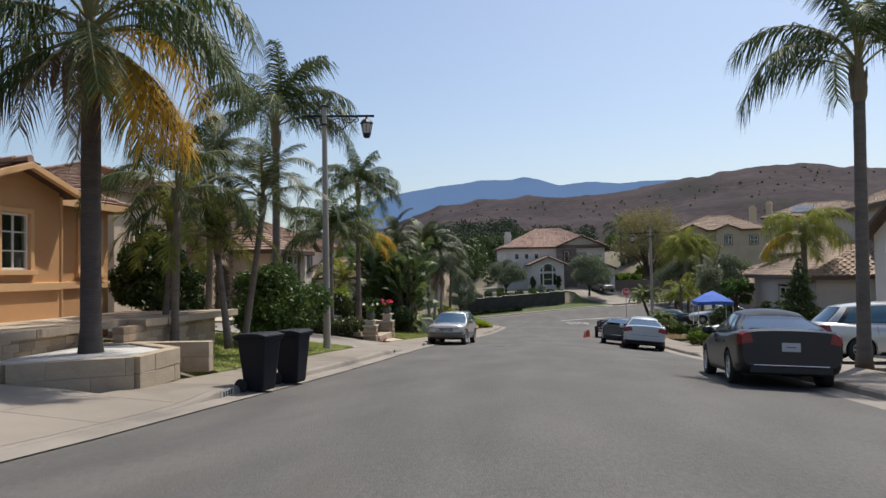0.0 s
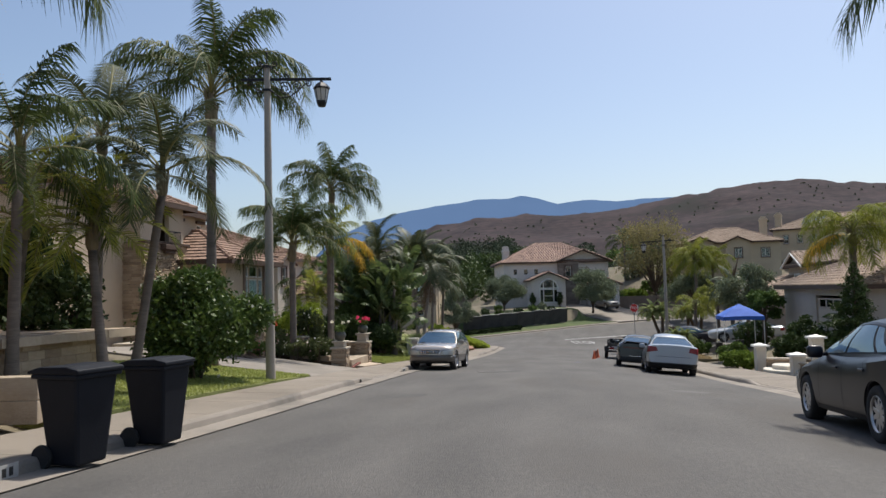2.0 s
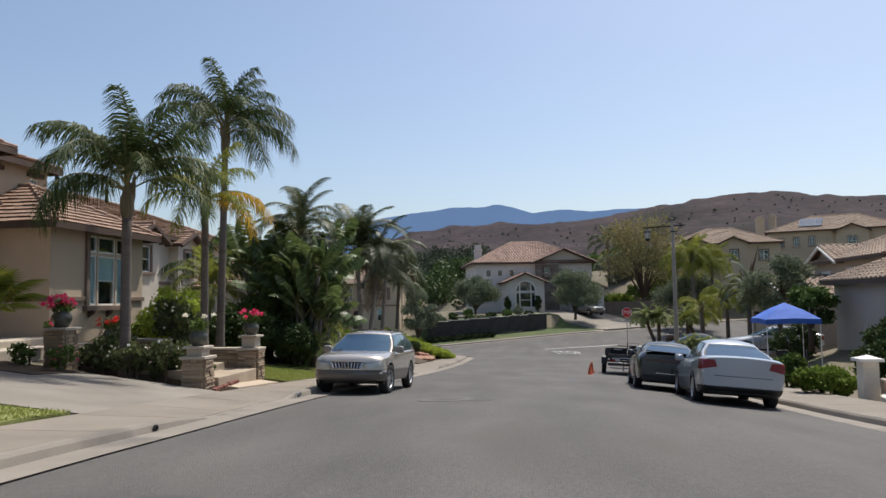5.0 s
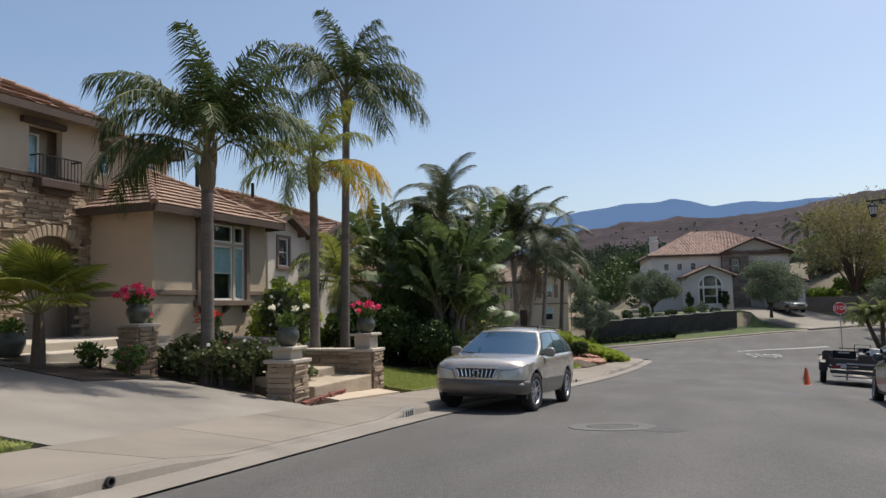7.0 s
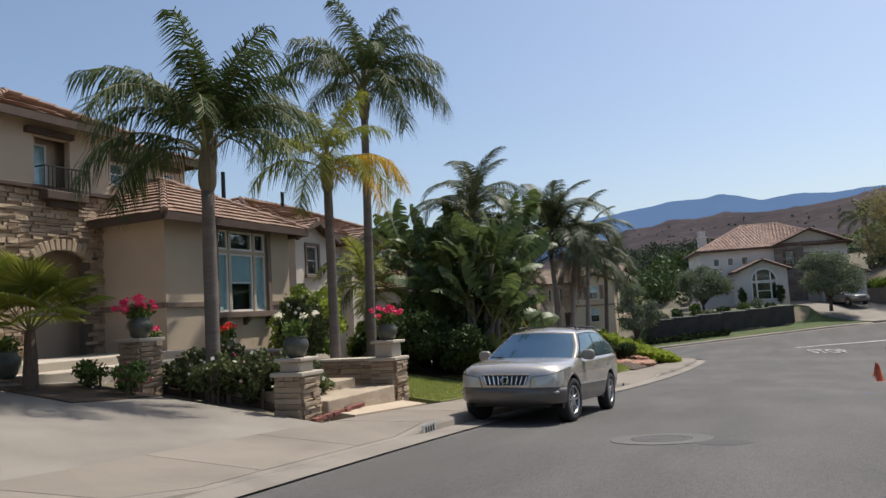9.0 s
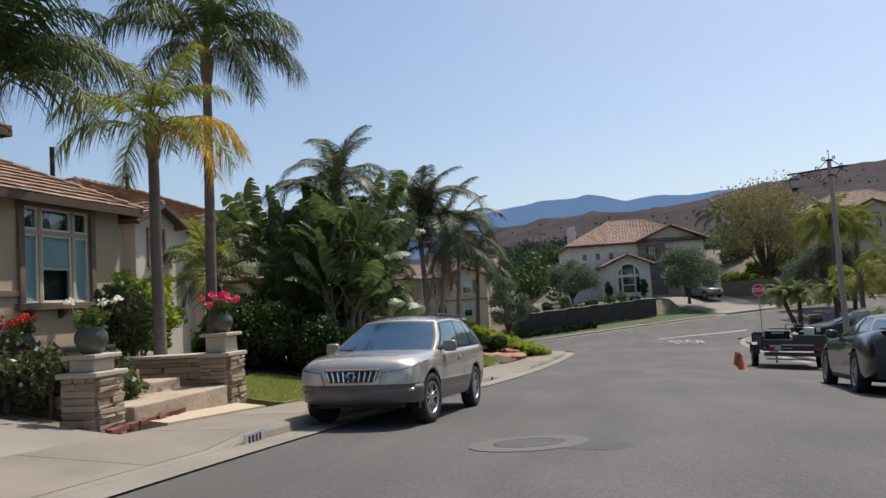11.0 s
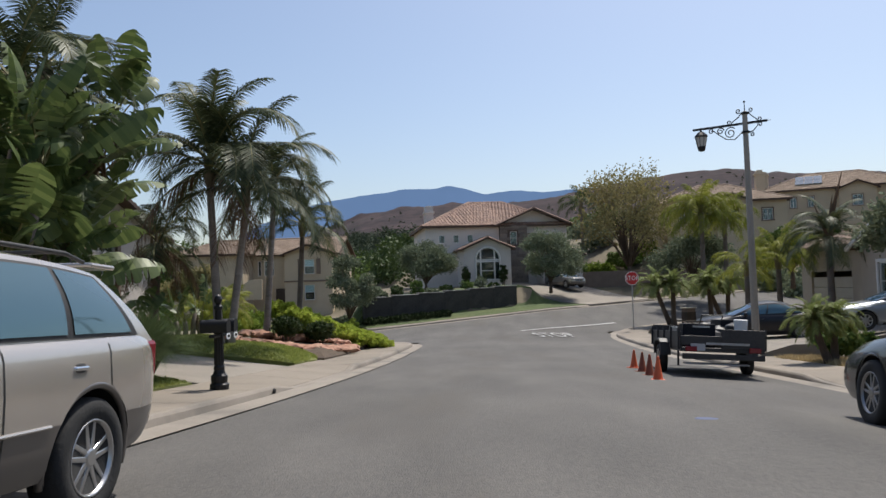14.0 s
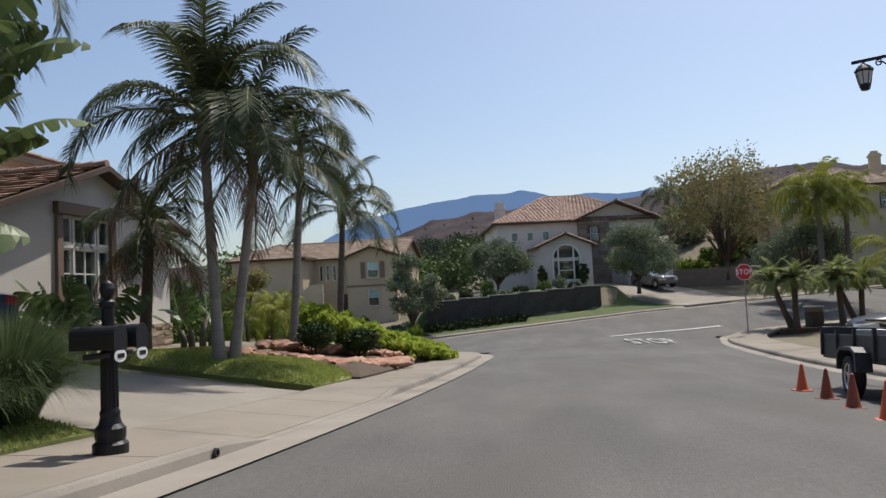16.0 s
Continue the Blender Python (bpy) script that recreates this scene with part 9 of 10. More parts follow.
def street_lamp(x, y, z, h, arm, rz, label):
    t = thing("street_lamp", pose(x, y, z, 0, 0, rz), label, "street lamp", "street lamps")
    bm = bmesh.new()
    lathe(bm, [(0.135, -0.3), (0.13, 0.0), (0.12, 1.5), (0.102, h * 0.6), (0.082, h), (0.07, h + 0.05), (0.02, h + 0.08)], 14)
    part("pole", bm, M["pole_concrete"], t, smooth=True)
    bm = bmesh.new()
    tube(bm, [(0, 0, h + 0.06), (0, 0, h + 0.36)], [0.02, 0.012], 6)
    lathe(bm, [(0.012, -0.05), (0.04, -0.02), (0.012, 0.03)], 8, 0, 0, h + 0.40)
    part("finial", bm, M["black_iron"], t)
    zb = h - 0.34
    bm = bmesh.new()
    box(bm, (arm - 0.62) / 2 + 0.1, 0, zb, arm + 0.95, 0.05, 0.075)
    tube(bm, [(-0.80, 0, zb), (-0.56, 0, zb)], [0.008, 0.03], 6)
    part("arm", bm, M["black_iron"], t, bevel=0.01)
    bm = bmesh.new()
    for q in (0.34, -0.30):
        lathe(bm, [(0.135, -0.03), (0.135, 0.03)], 14, 0, 0, zb + q)
    part("collar", bm, M["black_iron"], t)
    for pts in (
            [(0.12, 0, zb - 0.30), (0.35, 0, zb - 0.50), (0.62, 0, zb - 0.46), (0.85, 0, zb - 0.28), (1.05, 0, zb - 0.10)] + spiral(1.10, zb - 0.13, 0.09, 1.2, 2.0, -1, 14),
            spiral(0.48, zb - 0.26, 0.20, 1.6, 2.4, -1),
            spiral(0.80, zb - 0.16, 0.12, 1.4, 3.0, -1),
            [(0.10, 0, zb + 0.36), (0.22, 0, zb + 0.22), (0.42, 0, zb + 0.08)] + spiral(0.50, zb + 0.10, 0.09, 1.2, 3.6, 1, 14),
            spiral(0.20, zb + 0.44, 0.09, 1.2, 3.9, 1, 14),
            [(-0.10, 0, zb + 0.36), (-0.22, 0, zb + 0.22), (-0.38, 0, zb + 0.08)] + spiral(-0.45, zb + 0.10, 0.08, 1.2, 5.8, -1, 14),
            spiral(-0.18, zb + 0.44, 0.08, 1.2, 5.4, -1, 14),
            [(-0.12, 0, zb - 0.30), (-0.25, 0, zb - 0.28), (-0.40, 0, zb - 0.10)] + spiral(-0.46, zb - 0.10, 0.08, 1.2, 0.2, 1, 14),
            spiral(-0.20, zb - 0.40, 0.08, 1.2, 0.8, 1, 14)):
        bm = bmesh.new()
        tube(bm, pts, 0.018, 6)
        part("scroll", bm, M["black_iron"], t, smooth=True)
    # lantern
    lan = new("lantern")
    lan.parent = t
    lan.matrix_basis = pose(arm, 0, zb - 0.03) @ Matrix.Scale(0.84, 4)
    bm = bmesh.new()
    lathe(bm, [(0.03, 0.0), (0.05, -0.05), (0.09, -0.08), (0.16, -0.12), (0.24, -0.21), (0.275, -0.26), (0.26, -0.30), (0.1, -0.30)], 8)
    part("hood", bm, M["black_iron"], lan)
    bm = bmesh.new()
    lathe(bm, [(0.225, -0.30), (0.15, -0.70)], 8)
    part("glazing", bm, M["lantern_glass"], lan, "frosted glass panes")
    bm = bmesh.new()
    for k in range(8):
        a = 2 * math.pi * k / 8
        c, s = math.cos(a), math.sin(a)
        tube(bm, [(0.235 * c, 0.235 * s, -0.29), (0.158 * c, 0.158 * s, -0.70)], 0.012, 5)
    part("glazing_cage", bm, M["black_iron"], lan)
    bm = bmesh.new()
    lathe(bm, [(0.165, -0.68), (0.165, -0.73), (0.12, -0.86), (0.05, -0.88)], 8)
    part("base_cup", bm, M["black_iron"], lan)
    return t


street_lamp(-8.15, 24.3, -1.42, 8.85 - 0.42, 1.45, 12, "tall concrete street lamp with black iron scrollwork and lantern")
street_lamp(6.3, 58.3, -3.55, 7.9, 1.45, 150, "concrete street lamp with black iron scrollwork beside the verge")


def wheelie_bin(x, y, rz, h, label):
    t = thing("wheelie_bin", pose(x, y, gz(x, y) + 0.015, 0, 0, rz), label, "wheelie bin", "bins at the kerb")
    bm = bmesh.new()
    lo, hi = [(-0.20, -0.22), (0.20, -0.22), (0.20, 0.20), (-0.20, 0.20)], [(-0.285, -0.30), (0.285, -0.30), (0.285, 0.30), (-0.285, 0.30)]
    a = [bm.verts.new((p[0], p[1], 0.04)) for p in lo]
    b = [bm.verts.new((p[0], p[1], h * 0.92)) for p in hi]
    bm.faces.new(a[::-1])
    bm.faces.new(b)
    for i in range(4):
        bm.faces.new((a[i], a[(i + 1) % 4], b[(i + 1) % 4], b[i]))
    part("body", bm, M["bin"], t, bevel=0.035)
    bm = bmesh.new()
    box(bm, 0, 0.0, h * 0.92, 0.63, 0.66, 0.05)
    part("rim", bm, M["bin"], t, bevel=0.015)
    bm = bmesh.new()
    prism(bm, [(-0.37, 0.0), (0.36, 0.0), (0.36, 0.03), (0.2, 0.075), (-0.2, 0.085), (-0.37, 0.05)], -0.32, 0.32, "x")
    part("lid", bm, M["bin"], t, bevel=0.02, at=Matrix.Translation((0, 0.02, h * 0.945)))
    bm = bmesh.new()
    tube(bm, [(-0.2, 0.34, h * 0.9), (-0.2, 0.42, h * 0.93), (0.2, 0.42, h * 0.93), (0.2, 0.34, h * 0.9)], 0.018, 6)
    part("handle", bm, M["bin"], t)
    for s in (-1, 1):
        bm = bmesh.new()
        lathe(bm, [(0.03, -0.03), (0.125, -0.03), (0.135, 0.0), (0.125, 0.03), (0.03, 0.03)], 18, 0.24 * s, 0.24, 0.13, axis="x")
        part("wheel", bm, M["tyre"], t)
    bm = bmesh.new()
    tube(bm, [(-0.22, 0.24, 0.13), (0.22, 0.24, 0.13)], 0.014, 6)
    part("axle", bm, M["dark_steel"], t)


wheelie_bin(-5.74, 13.15, 78, 1.08, "black wheeled rubbish bin standing in the gutter")
wheelie_bin(-5.7, 14.7, 84, 1.10, "dark blue-black wheeled bin standing in the gutter")


def kerb_number(x, y, w, label):
    t = thing("kerb_number", pose(x, y, gz(-6.0, y) + 0.075, 0, 0, 90), label, "kerb number")
    bm = bmesh.new()
    box(bm, 0, 0, 0, w, 0.012, 0.15)
    part("plate", bm, M["paint_white"], t)
    for i in range(4):
        bm = bmesh.new()
        box(bm, -w * 0.28 + w * 0.19 * i, -0.008, 0, w * 0.1, 0.006, 0.085)
        part("bar", bm, M["black_trim"], t)


kerb_number(x_left(12.3) + 0.03, 12.3, 0.5, "white painted number panel with dark bars on the kerb")
kerb_number(x_left(32.8) + 0.03, 32.8, 0.45, "small white number panel with dark bars on the kerb")


def cone(x, y, material, label, tilt=0):
    t = thing("traffic_cone", on_road(x, y, tilt), label, "traffic cone", "cones in the road")
    bm = bmesh.new()
    lathe(bm, [(0.11, 0.03), (0.10, 0.05), (0.025, 0.48), (0.018, 0.50), (0.015, 0.47)], 18)
    part("cone_body", bm, material, t, smooth=True)
    bm = bmesh.new()
    box(bm, 0, 0, 0.018, 0.28, 0.28, 0.036)
    part("base", bm, material, t, bevel=0.02)


for _x, _y, _m, _l in ((1.0, 48.7, "cone", "bright orange traffic cone on the road"), (1.15, 50.25, "cone_old", "faded brownish traffic cone on the road"), (1.28, 51.75, "cone_old", "faded brownish traffic cone on the road"), (1.39, 53.4, "cone", "bright orange traffic cone on the road")):
    cone(_x, _y, M[_m], _l, _y * 9)

# stop sign
_sz = gz(5.75, 76.6) + 0.14
ss = thing("stop_sign", pose(5.75, 76.6, _sz, 0, 0, 4), "red octagonal stop sign on a thin steel post", "road sign")
bm = bmesh.new()
box(bm, 0, 0, (-1.03 - _sz) / 2 + 0.15, 0.055, 0.05, -1.03 - _sz + 0.5)
part("post", bm, M["galvanised"], ss, bevel=0.006)
_so = Matrix.Translation((0, -0.04, -1.03 - _sz))
for _nm, _r, _y, _m in (("border", 0.412, 0.0, "sign_white"), ("sign_face", 0.385, -0.008, "sign_red")):
    bm = bmesh.new()
    prism(bm, [(_r * math.cos(math.pi / 8 + math.pi / 4 * i), _r * math.sin(math.pi / 8 + math.pi / 4 * i)) for i in range(8)], _y - 0.006, _y + 0.004, "y")
    part(_nm, bm, M[_m], ss, at=_so)


def lettering(name, text, size, material, parent, at, extrude=0.002, squeeze=1.0):
    cu = bpy.data.curves.new(name, 'FONT')
    cu.body, cu.size, cu.extrude = text, size, extrude
    cu.align_x, cu.align_y = 'CENTER', 'CENTER'
    cu.offset = size * 0.01
    cu.space_character = 1.12
    tmp = bpy.data.objects.new(name, cu)
    me = bpy.data.meshes.new_from_object(tmp)
    me.materials.clear()
    me.materials.append(material)
    bpy.data.objects.remove(tmp)
    ob = new(name, me)
    ob.parent = parent
    ob.matrix_basis = at @ Matrix.Diagonal((squeeze, 1, 1, 1))
    return ob


lettering("lettering", "STOP", 0.36, M["sign_white"], ss, _so @ Matrix.Translation((0, -0.018, 0)) @ Matrix.Rotation(radians(90), 4, 'X'), squeeze=0.82)
rm = thing("road_marking", on_road(1.0, 74.1, 0, 0.035), "white STOP lettering painted on the road", "road marking")
lettering("lettering", "STOP", 3.5, M["paint_white"], rm, Matrix(((0.92, 0.04, 0, 0), (0.39, 1, 0, 0), (0, 0, 1, 0), (0, 0, 0, 1))), 0.001, 0.235)
_v, _f = [], []
for i in range(13):
    s = i / 12
    x, y = -0.7 + 6.2 * s, 77.0 + 4.6 * s
    for d in (-0.15, 0.15):
        p, q = x - 0.545 * d, y + 0.838 * d
        _v.append((p, q, gz(p, q) + 0.035))
for i in range(12):
    _f.append((2 * i, 2 * i + 2, 2 * i + 3, 2 * i + 1))
tagged(new("stop_line", from_lists("stop_line", _v, _f, M["paint_white"])), "white stop line across the lane", "road marking", kind="structure")


# patches and cover in the road
def road_patch(name, x, y, rx, ry, material, label, seed, dz=0.006):
    n, rings = 22, 5
    vs, fs = [(x, y, gz(x, y) + dz)], []
    for j in range(1, rings + 1):
        for i in range(n):
            a = 2 * math.pi * i / n
            k = (j / rings) * (1 + 0.28 * noise.noise(Vector((math.cos(a) * 1.2, math.sin(a) * 1.2, seed))))
            px, py = x + rx * k * math.cos(a), y + ry * k * math.sin(a)
            vs.append((px, py, gz(px, py) + (dz if j < rings else -0.012)))
    for i in range(n):
        fs.append((0, 1 + i, 1 + (i + 1) % n))
        for j in range(rings - 1):
            a, b = 1 + j * n, 1 + (j + 1) * n
            fs.append((a + i, b + i, b + (i + 1) % n, a + (i + 1) % n))
    return tagged(new(name, from_lists(name, vs, fs, material, True)), label, "road patch", kind="structure")


M["asphalt_dark"] = surface("asphalt_dark_patch", (0.050, 0.048, 0.046), (0.090, 0.086, 0.080), 0.85, 70, 0.9, 0.6, 0.3)
M["asphalt_pale"] = surface("asphalt_pale_patch", (0.095, 0.091, 0.085), (0.128, 0.122, 0.113), 0.85, 70, 0.9, 0.6, 0.3)
road_patch("road_patch_1", -3.9, 21.7, 0.55, 0.5, M["asphalt_dark"], "darker patch of asphalt", 1)
road_patch("road_patch_2", 2.1, 22.3, 0.5, 0.4, M["asphalt_pale"], "paler worn patch of asphalt", 2)
road_patch("road_patch_3", -2.3, 31.9, 0.4, 0.35, M["asphalt_dark"], "darker patch of asphalt", 3)
M["cover_iron"] = surface("worn_cover_iron", (0.05, 0.047, 0.043), (0.095, 0.09, 0.084), 0.75, 30, 4, 0.5, 0.3, metal=0.2)
mh = thing("manhole", on_road(-3.05, 32.3, 0, 0.0), "iron manhole cover in a pale concrete ring", "manhole")
bm = bmesh.new()
lathe(bm, [(0.64, -0.03), (0.62, 0.008), (0.37, 0.010), (0.37, -0.02)], 28)
part("ring", bm, M["asphalt_pale"], mh)
bm = bmesh.new()
lathe(bm, [(0.36, -0.02), (0.36, 0.010), (0.30, 0.014), (0.28, 0.009), (0.14, 0.009), (0.12, 0.014), (0.01, 0.014)], 28)
part("cover", bm, M["cover_iron"], mh)
road_patch("road_mark", 0.0, 41.7, 0.15, 0.12, M["blue_mark"], "small blue paint mark on the road", 5, 0.006)
for _y in (26.1, 45.7):
    bm = bmesh.new()
    lathe(bm, [(0.045, -0.01), (0.045, 0.025), (0.03, 0.025), (0.03, -0.01)], 12, axis="x")
    solid("drain_hole", bm, M["dark_steel"], "round drain outlet in the kerb face", "drain", "kerb drains", m=pose(x_left(_y) - 0.0, _y, gz(-6, _y) + 0.07))

# hydrant, cabinet, letter boxes
hy = thing("fire_hydrant", pose(-7.0, 41.9, gz(-6, 41.9) + KERB + 0.01, 0, 0, 10), "yellow fire hydrant at the edge of the lawn", "fire hydrant")
bm = bmesh.new()
lathe(bm, [(0.16, 0.0), (0.16, 0.04), (0.10, 0.05), (0.095, 0.10), (0.14, 0.10), (0.14, 0.13), (0.10, 0.14), (0.10, 0.50), (0.13, 0.51), (0.13, 0.55), (0.11, 0.56), (0.10, 0.63), (0.06, 0.69), (0.02, 0.70)], 18)
part("barrel", bm, M["hydrant"], hy, smooth=False)
bm = bmesh.new()
box(bm, 0, 0, 0.72, 0.045, 0.045, 0.06)
part("operating_nut", bm, M["hydrant"], hy)
for _a, _r in ((0, 0.075), (90, 0.06), (180, 0.06)):
    bm = bmesh.new()
    lathe(bm, [(_r, 0.08), (_r, 0.15), (_r * 1.25, 0.15), (_r * 1.25, 0.20), (_r * 0.4, 0.21), (_r * 0.4, 0.24)], 12, axis="x")
    part("outlet_cap", bm, M["hydrant"], hy, at=pose(0, 0, 0.40, 0, 0, _a))
cb = thing("utility_cabinet", pose(-8.6, 44.7, yard_z(-8.6, 44.7), 0, 0, 6), "pale grey metal utility cabinet with a warning sticker", "cabinet")
bm = bmesh.new()
box(bm, 0, 0, 0.42, 0.60, 0.62, 1.0)
part("body", bm, M["cabinet"], cb, bevel=0.015)
bm = bmesh.new()
box(bm, 0, 0, 0.945, 0.66, 0.68, 0.05)
part("lid", bm, M["cabinet"], cb, bevel=0.012)
bm = bmesh.new()
box(bm, 0.306, 0, 0.45, 0.012, 0.54, 0.8)
part("door", bm, M["cabinet"], cb, bevel=0.004)
bm = bmesh.new()
box(bm, 0.315, 0.05, 0.72, 0.006, 0.10, 0.16)
part("sticker", bm, M["cone"], cb, "orange warning sticker")
bm = bmesh.new()
box(bm, 0, 0, -0.06, 0.8, 0.8, 0.12)
part("plinth", bm, M["concrete_gutter"], cb, bevel=0.01)

mb = thing("letter_box", pose(-6.85, 45.2, gz(-6, 45.2) + KERB, 0, 0, 90), "black twin letter box on a fluted post", "letter box")
bm = bmesh.new()
lathe(bm, [(0.155, 0.0), (0.155, 0.10), (0.125, 0.13), (0.135, 0.17), (0.135, 0.24), (0.10, 0.28), (0.085, 0.34), (0.09, 0.38), (0.072, 0.42), (0.062, 0.95), (0.085, 0.98), (0.085, 1.02), (0.04, 1.03)], 18)
part("post", bm, M["black_iron"], mb)
for k in range(10):
    a = 2 * math.pi * k / 10
    bm = bmesh.new()
    tube(bm, [(0.070 * math.cos(a), 0.070 * math.sin(a), 0.42), (0.062 * math.cos(a), 0.062 * math.sin(a), 0.94)], 0.011, 4)
    part("flute", bm, M["black_iron"], mb)
bm = bmesh.new()
box(bm, 0, 0, 0.90, 0.62, 0.10, 0.05)
part("bracket", bm, M["black_iron"], mb, bevel=0.01)
bm = bmesh.new()
lathe(bm, [(0.055, 0.95), (0.055, 1.32), (0.075, 1.34), (0.075, 1.38), (0.035, 1.41), (0.06, 1.45), (0.068, 1.50), (0.05, 1.55), (0.01, 1.58)], 14)
part("finial", bm, M["black_iron"], mb)
for s in (-1, 1):
    bx_ = new("mailbox")
    bx_.parent = mb
    bx_.matrix_basis = pose(0.17 * s, 0, 0.955) @ Matrix.Diagonal((0.72, 0.82, 0.66, 1))
    bm = bmesh.new()
    prism(bm, [(-0.13, 0.0), (0.13, 0.0), (0.13, 0.19)] + [(0.13 * math.cos(math.pi * i / 10), 0.19 + 0.13 * math.sin(math.pi * i / 10)) for i in range(1, 10)] + [(-0.13, 0.19)], -0.26, 0.26, "y")
    part("box", bm, M["black_iron"], bx_, bevel=0.008)
    bm = bmesh.new()
    prism(bm, [(-0.14, -0.01), (0.14, -0.01), (0.14, 0.19)] + [(0.14 * math.cos(math.pi * i / 10), 0.19 + 0.14 * math.sin(math.pi * i / 10)) for i in range(1, 10)] + [(-0.14, 0.19)], -0.285, -0.262, "y")
    part("door", bm, M["black_iron"], bx_, bevel=0.004)
    bm = bmesh.new()
    lathe(bm, [(0.07, 0.0), (0.07, 0.012), (0.01, 0.013)], 18)
    part("number_plate", bm, M["sign_white"], bx_, "small oval number plate with bars", at=Matrix.Translation((0, -0.27, -0.085)) @ Matrix.Rotation(radians(90), 4, 'X') @ Matrix.Diagonal((1.7, 1.25, 1, 1)))
    bm = bmesh.new()
    box(bm, 0, -0.286, -0.085, 0.14, 0.004, 0.06)
    part("bars", bm, M["black_iron"], bx_)

# ---- stone pillars, pots and steps ----
def pillar(x, y, z0, z1, z2, w, label, seed, group="entry pillars"):
    """Ledger-stone pillar from z0 to z1 with a pale cap block up to z2."""
    t = thing("pillar", pose(x, y, 0), label, "pillar", group)
    bm = bmesh.new()
    box(bm, 0, 0, (z0 + z1) / 2 - 0.15, w, w, z1 - z0 + 0.3)
    part("core", bm, M["ledger_back"], t)
    h = w / 2
    for i, (a, b) in enumerate((((-h, -h), (h, -h)), ((h, -h), (h, h)), ((h, h), (-h, h)), ((-h, h), (-h, -h)))):
        stone_face(t, a[0], a[1], b[0], b[1], z0 - 0.15, z1, seed + i, course=0.075)
    bm = bmesh.new()
    box(bm, 0, 0, z1 + 0.035, w + 0.18, w + 0.18, 0.07)
    part("cap", bm, M["cap"], t, bevel=0.015)
    if z2 > z1 + 0.1:
        bm = bmesh.new()
        box(bm, 0, 0, (z1 + 0.07 + z2) / 2, w * 0.86, w * 0.86, z2 - z1 - 0.07)
        part("upper_block", bm, M["cap"], t, bevel=0.02)
        bm = bmesh.new()
        box(bm, 0, 0, z2 + 0.03, w * 0.86 + 0.14, w * 0.86 + 0.14, 0.06)
        part("top_slab", bm, M["cap"], t, bevel=0.015)


def flower_pot(x, y, z, r, h, flowers, n, label, seed, material="pot_green"):
    t = thing("flower_pot", pose(x, y, z), label, "flower pot", "pots on the pillars")
    bm = bmesh.new()
    lathe(bm, [(r * 0.55, 0.0), (r * 0.75, h * 0.15), (r * 0.98, h * 0.5), (r * 0.95, h * 0.75), (r * 0.72, h * 0.92), (r * 0.80, h), (r * 0.70, h), (r * 0.62, h * 0.9)], 22)
    part("pot", bm, M[material], t, smooth=True)
    blobs = [(0, 0, h + 0.1, r * 1.0, r * 1.0, 0.16)]
    part("foliage", leaf_cloud("foliage", blobs, 260, 0.055, M["leaf_mid"], seed, shell_=0.2), None, t)
    if flowers:
        rg = random.Random(seed)
        fb = [(rg.uniform(-1, 1) * r * 1.5, rg.uniform(-1, 1) * r * 1.5, h + rg.uniform(0.12, 0.38), 0.08, 0.08, 0.06) for _ in range(n)]
        part("blossom", leaf_cloud("blossom", fb, n * 26, 0.045, M[flowers], seed + 1, shell_=0.2, long=1.2), None, t, "pink and red blossoms")
        bm = bmesh.new()
        for b in fb:
            tube(bm, [(b[0] * 0.2, b[1] * 0.2, h - 0.05), (b[0] * 0.7, b[1] * 0.7, h + 0.12), (b[0], b[1], b[2])], 0.006, 4)
        part("branchwork", bm, M["stalk"], t)


pillar(-9.0, 33.1, -1.85, -1.2, -0.96, 0.46, "ledger stone entry pillar with tan capstone", 301)
pillar(-9.0, 36.3, -2.05, -1.2, -0.85, 0.46, "ledger stone entry pillar ending the garden wall", 311)
pillar(-12.4, 33.0, -1.5, -0.5, -0.5, 0.44, "ledger stone pillar before the entry", 321)
flower_pot(-9.0, 33.1, -0.90, 0.22, 0.36, "petal_white", 3, "dark green glazed pot with few blossoms on the pillar", 5)
flower_pot(-9.0, 36.3, -0.79, 0.22, 0.34, "petal_pink", 10, "dark glazed pot with pink-red flowers on the pillar", 6)
flower_pot(-12.4, 33.0, -0.43, 0.24, 0.38, "petal_pink", 20, "green glazed pot with pink bougainvillea on the pillar", 7)
flower_pot(-13.6, 34.4, -0.95, 0.24, 0.40, "petal_pink", 5, "dark pot with pink flowers below the bay", 8, "pot")
flower_pot(-12.9, 35.9, -1.0, 0.24, 0.42, "petal_red", 9, "dark pot with red flowers under the window", 9, "pot")
flower_pot(-14.2, 31.6, -1.0, 0.3, 0.48, None, 0, "large dark pot beside the entry", 10, "pot")


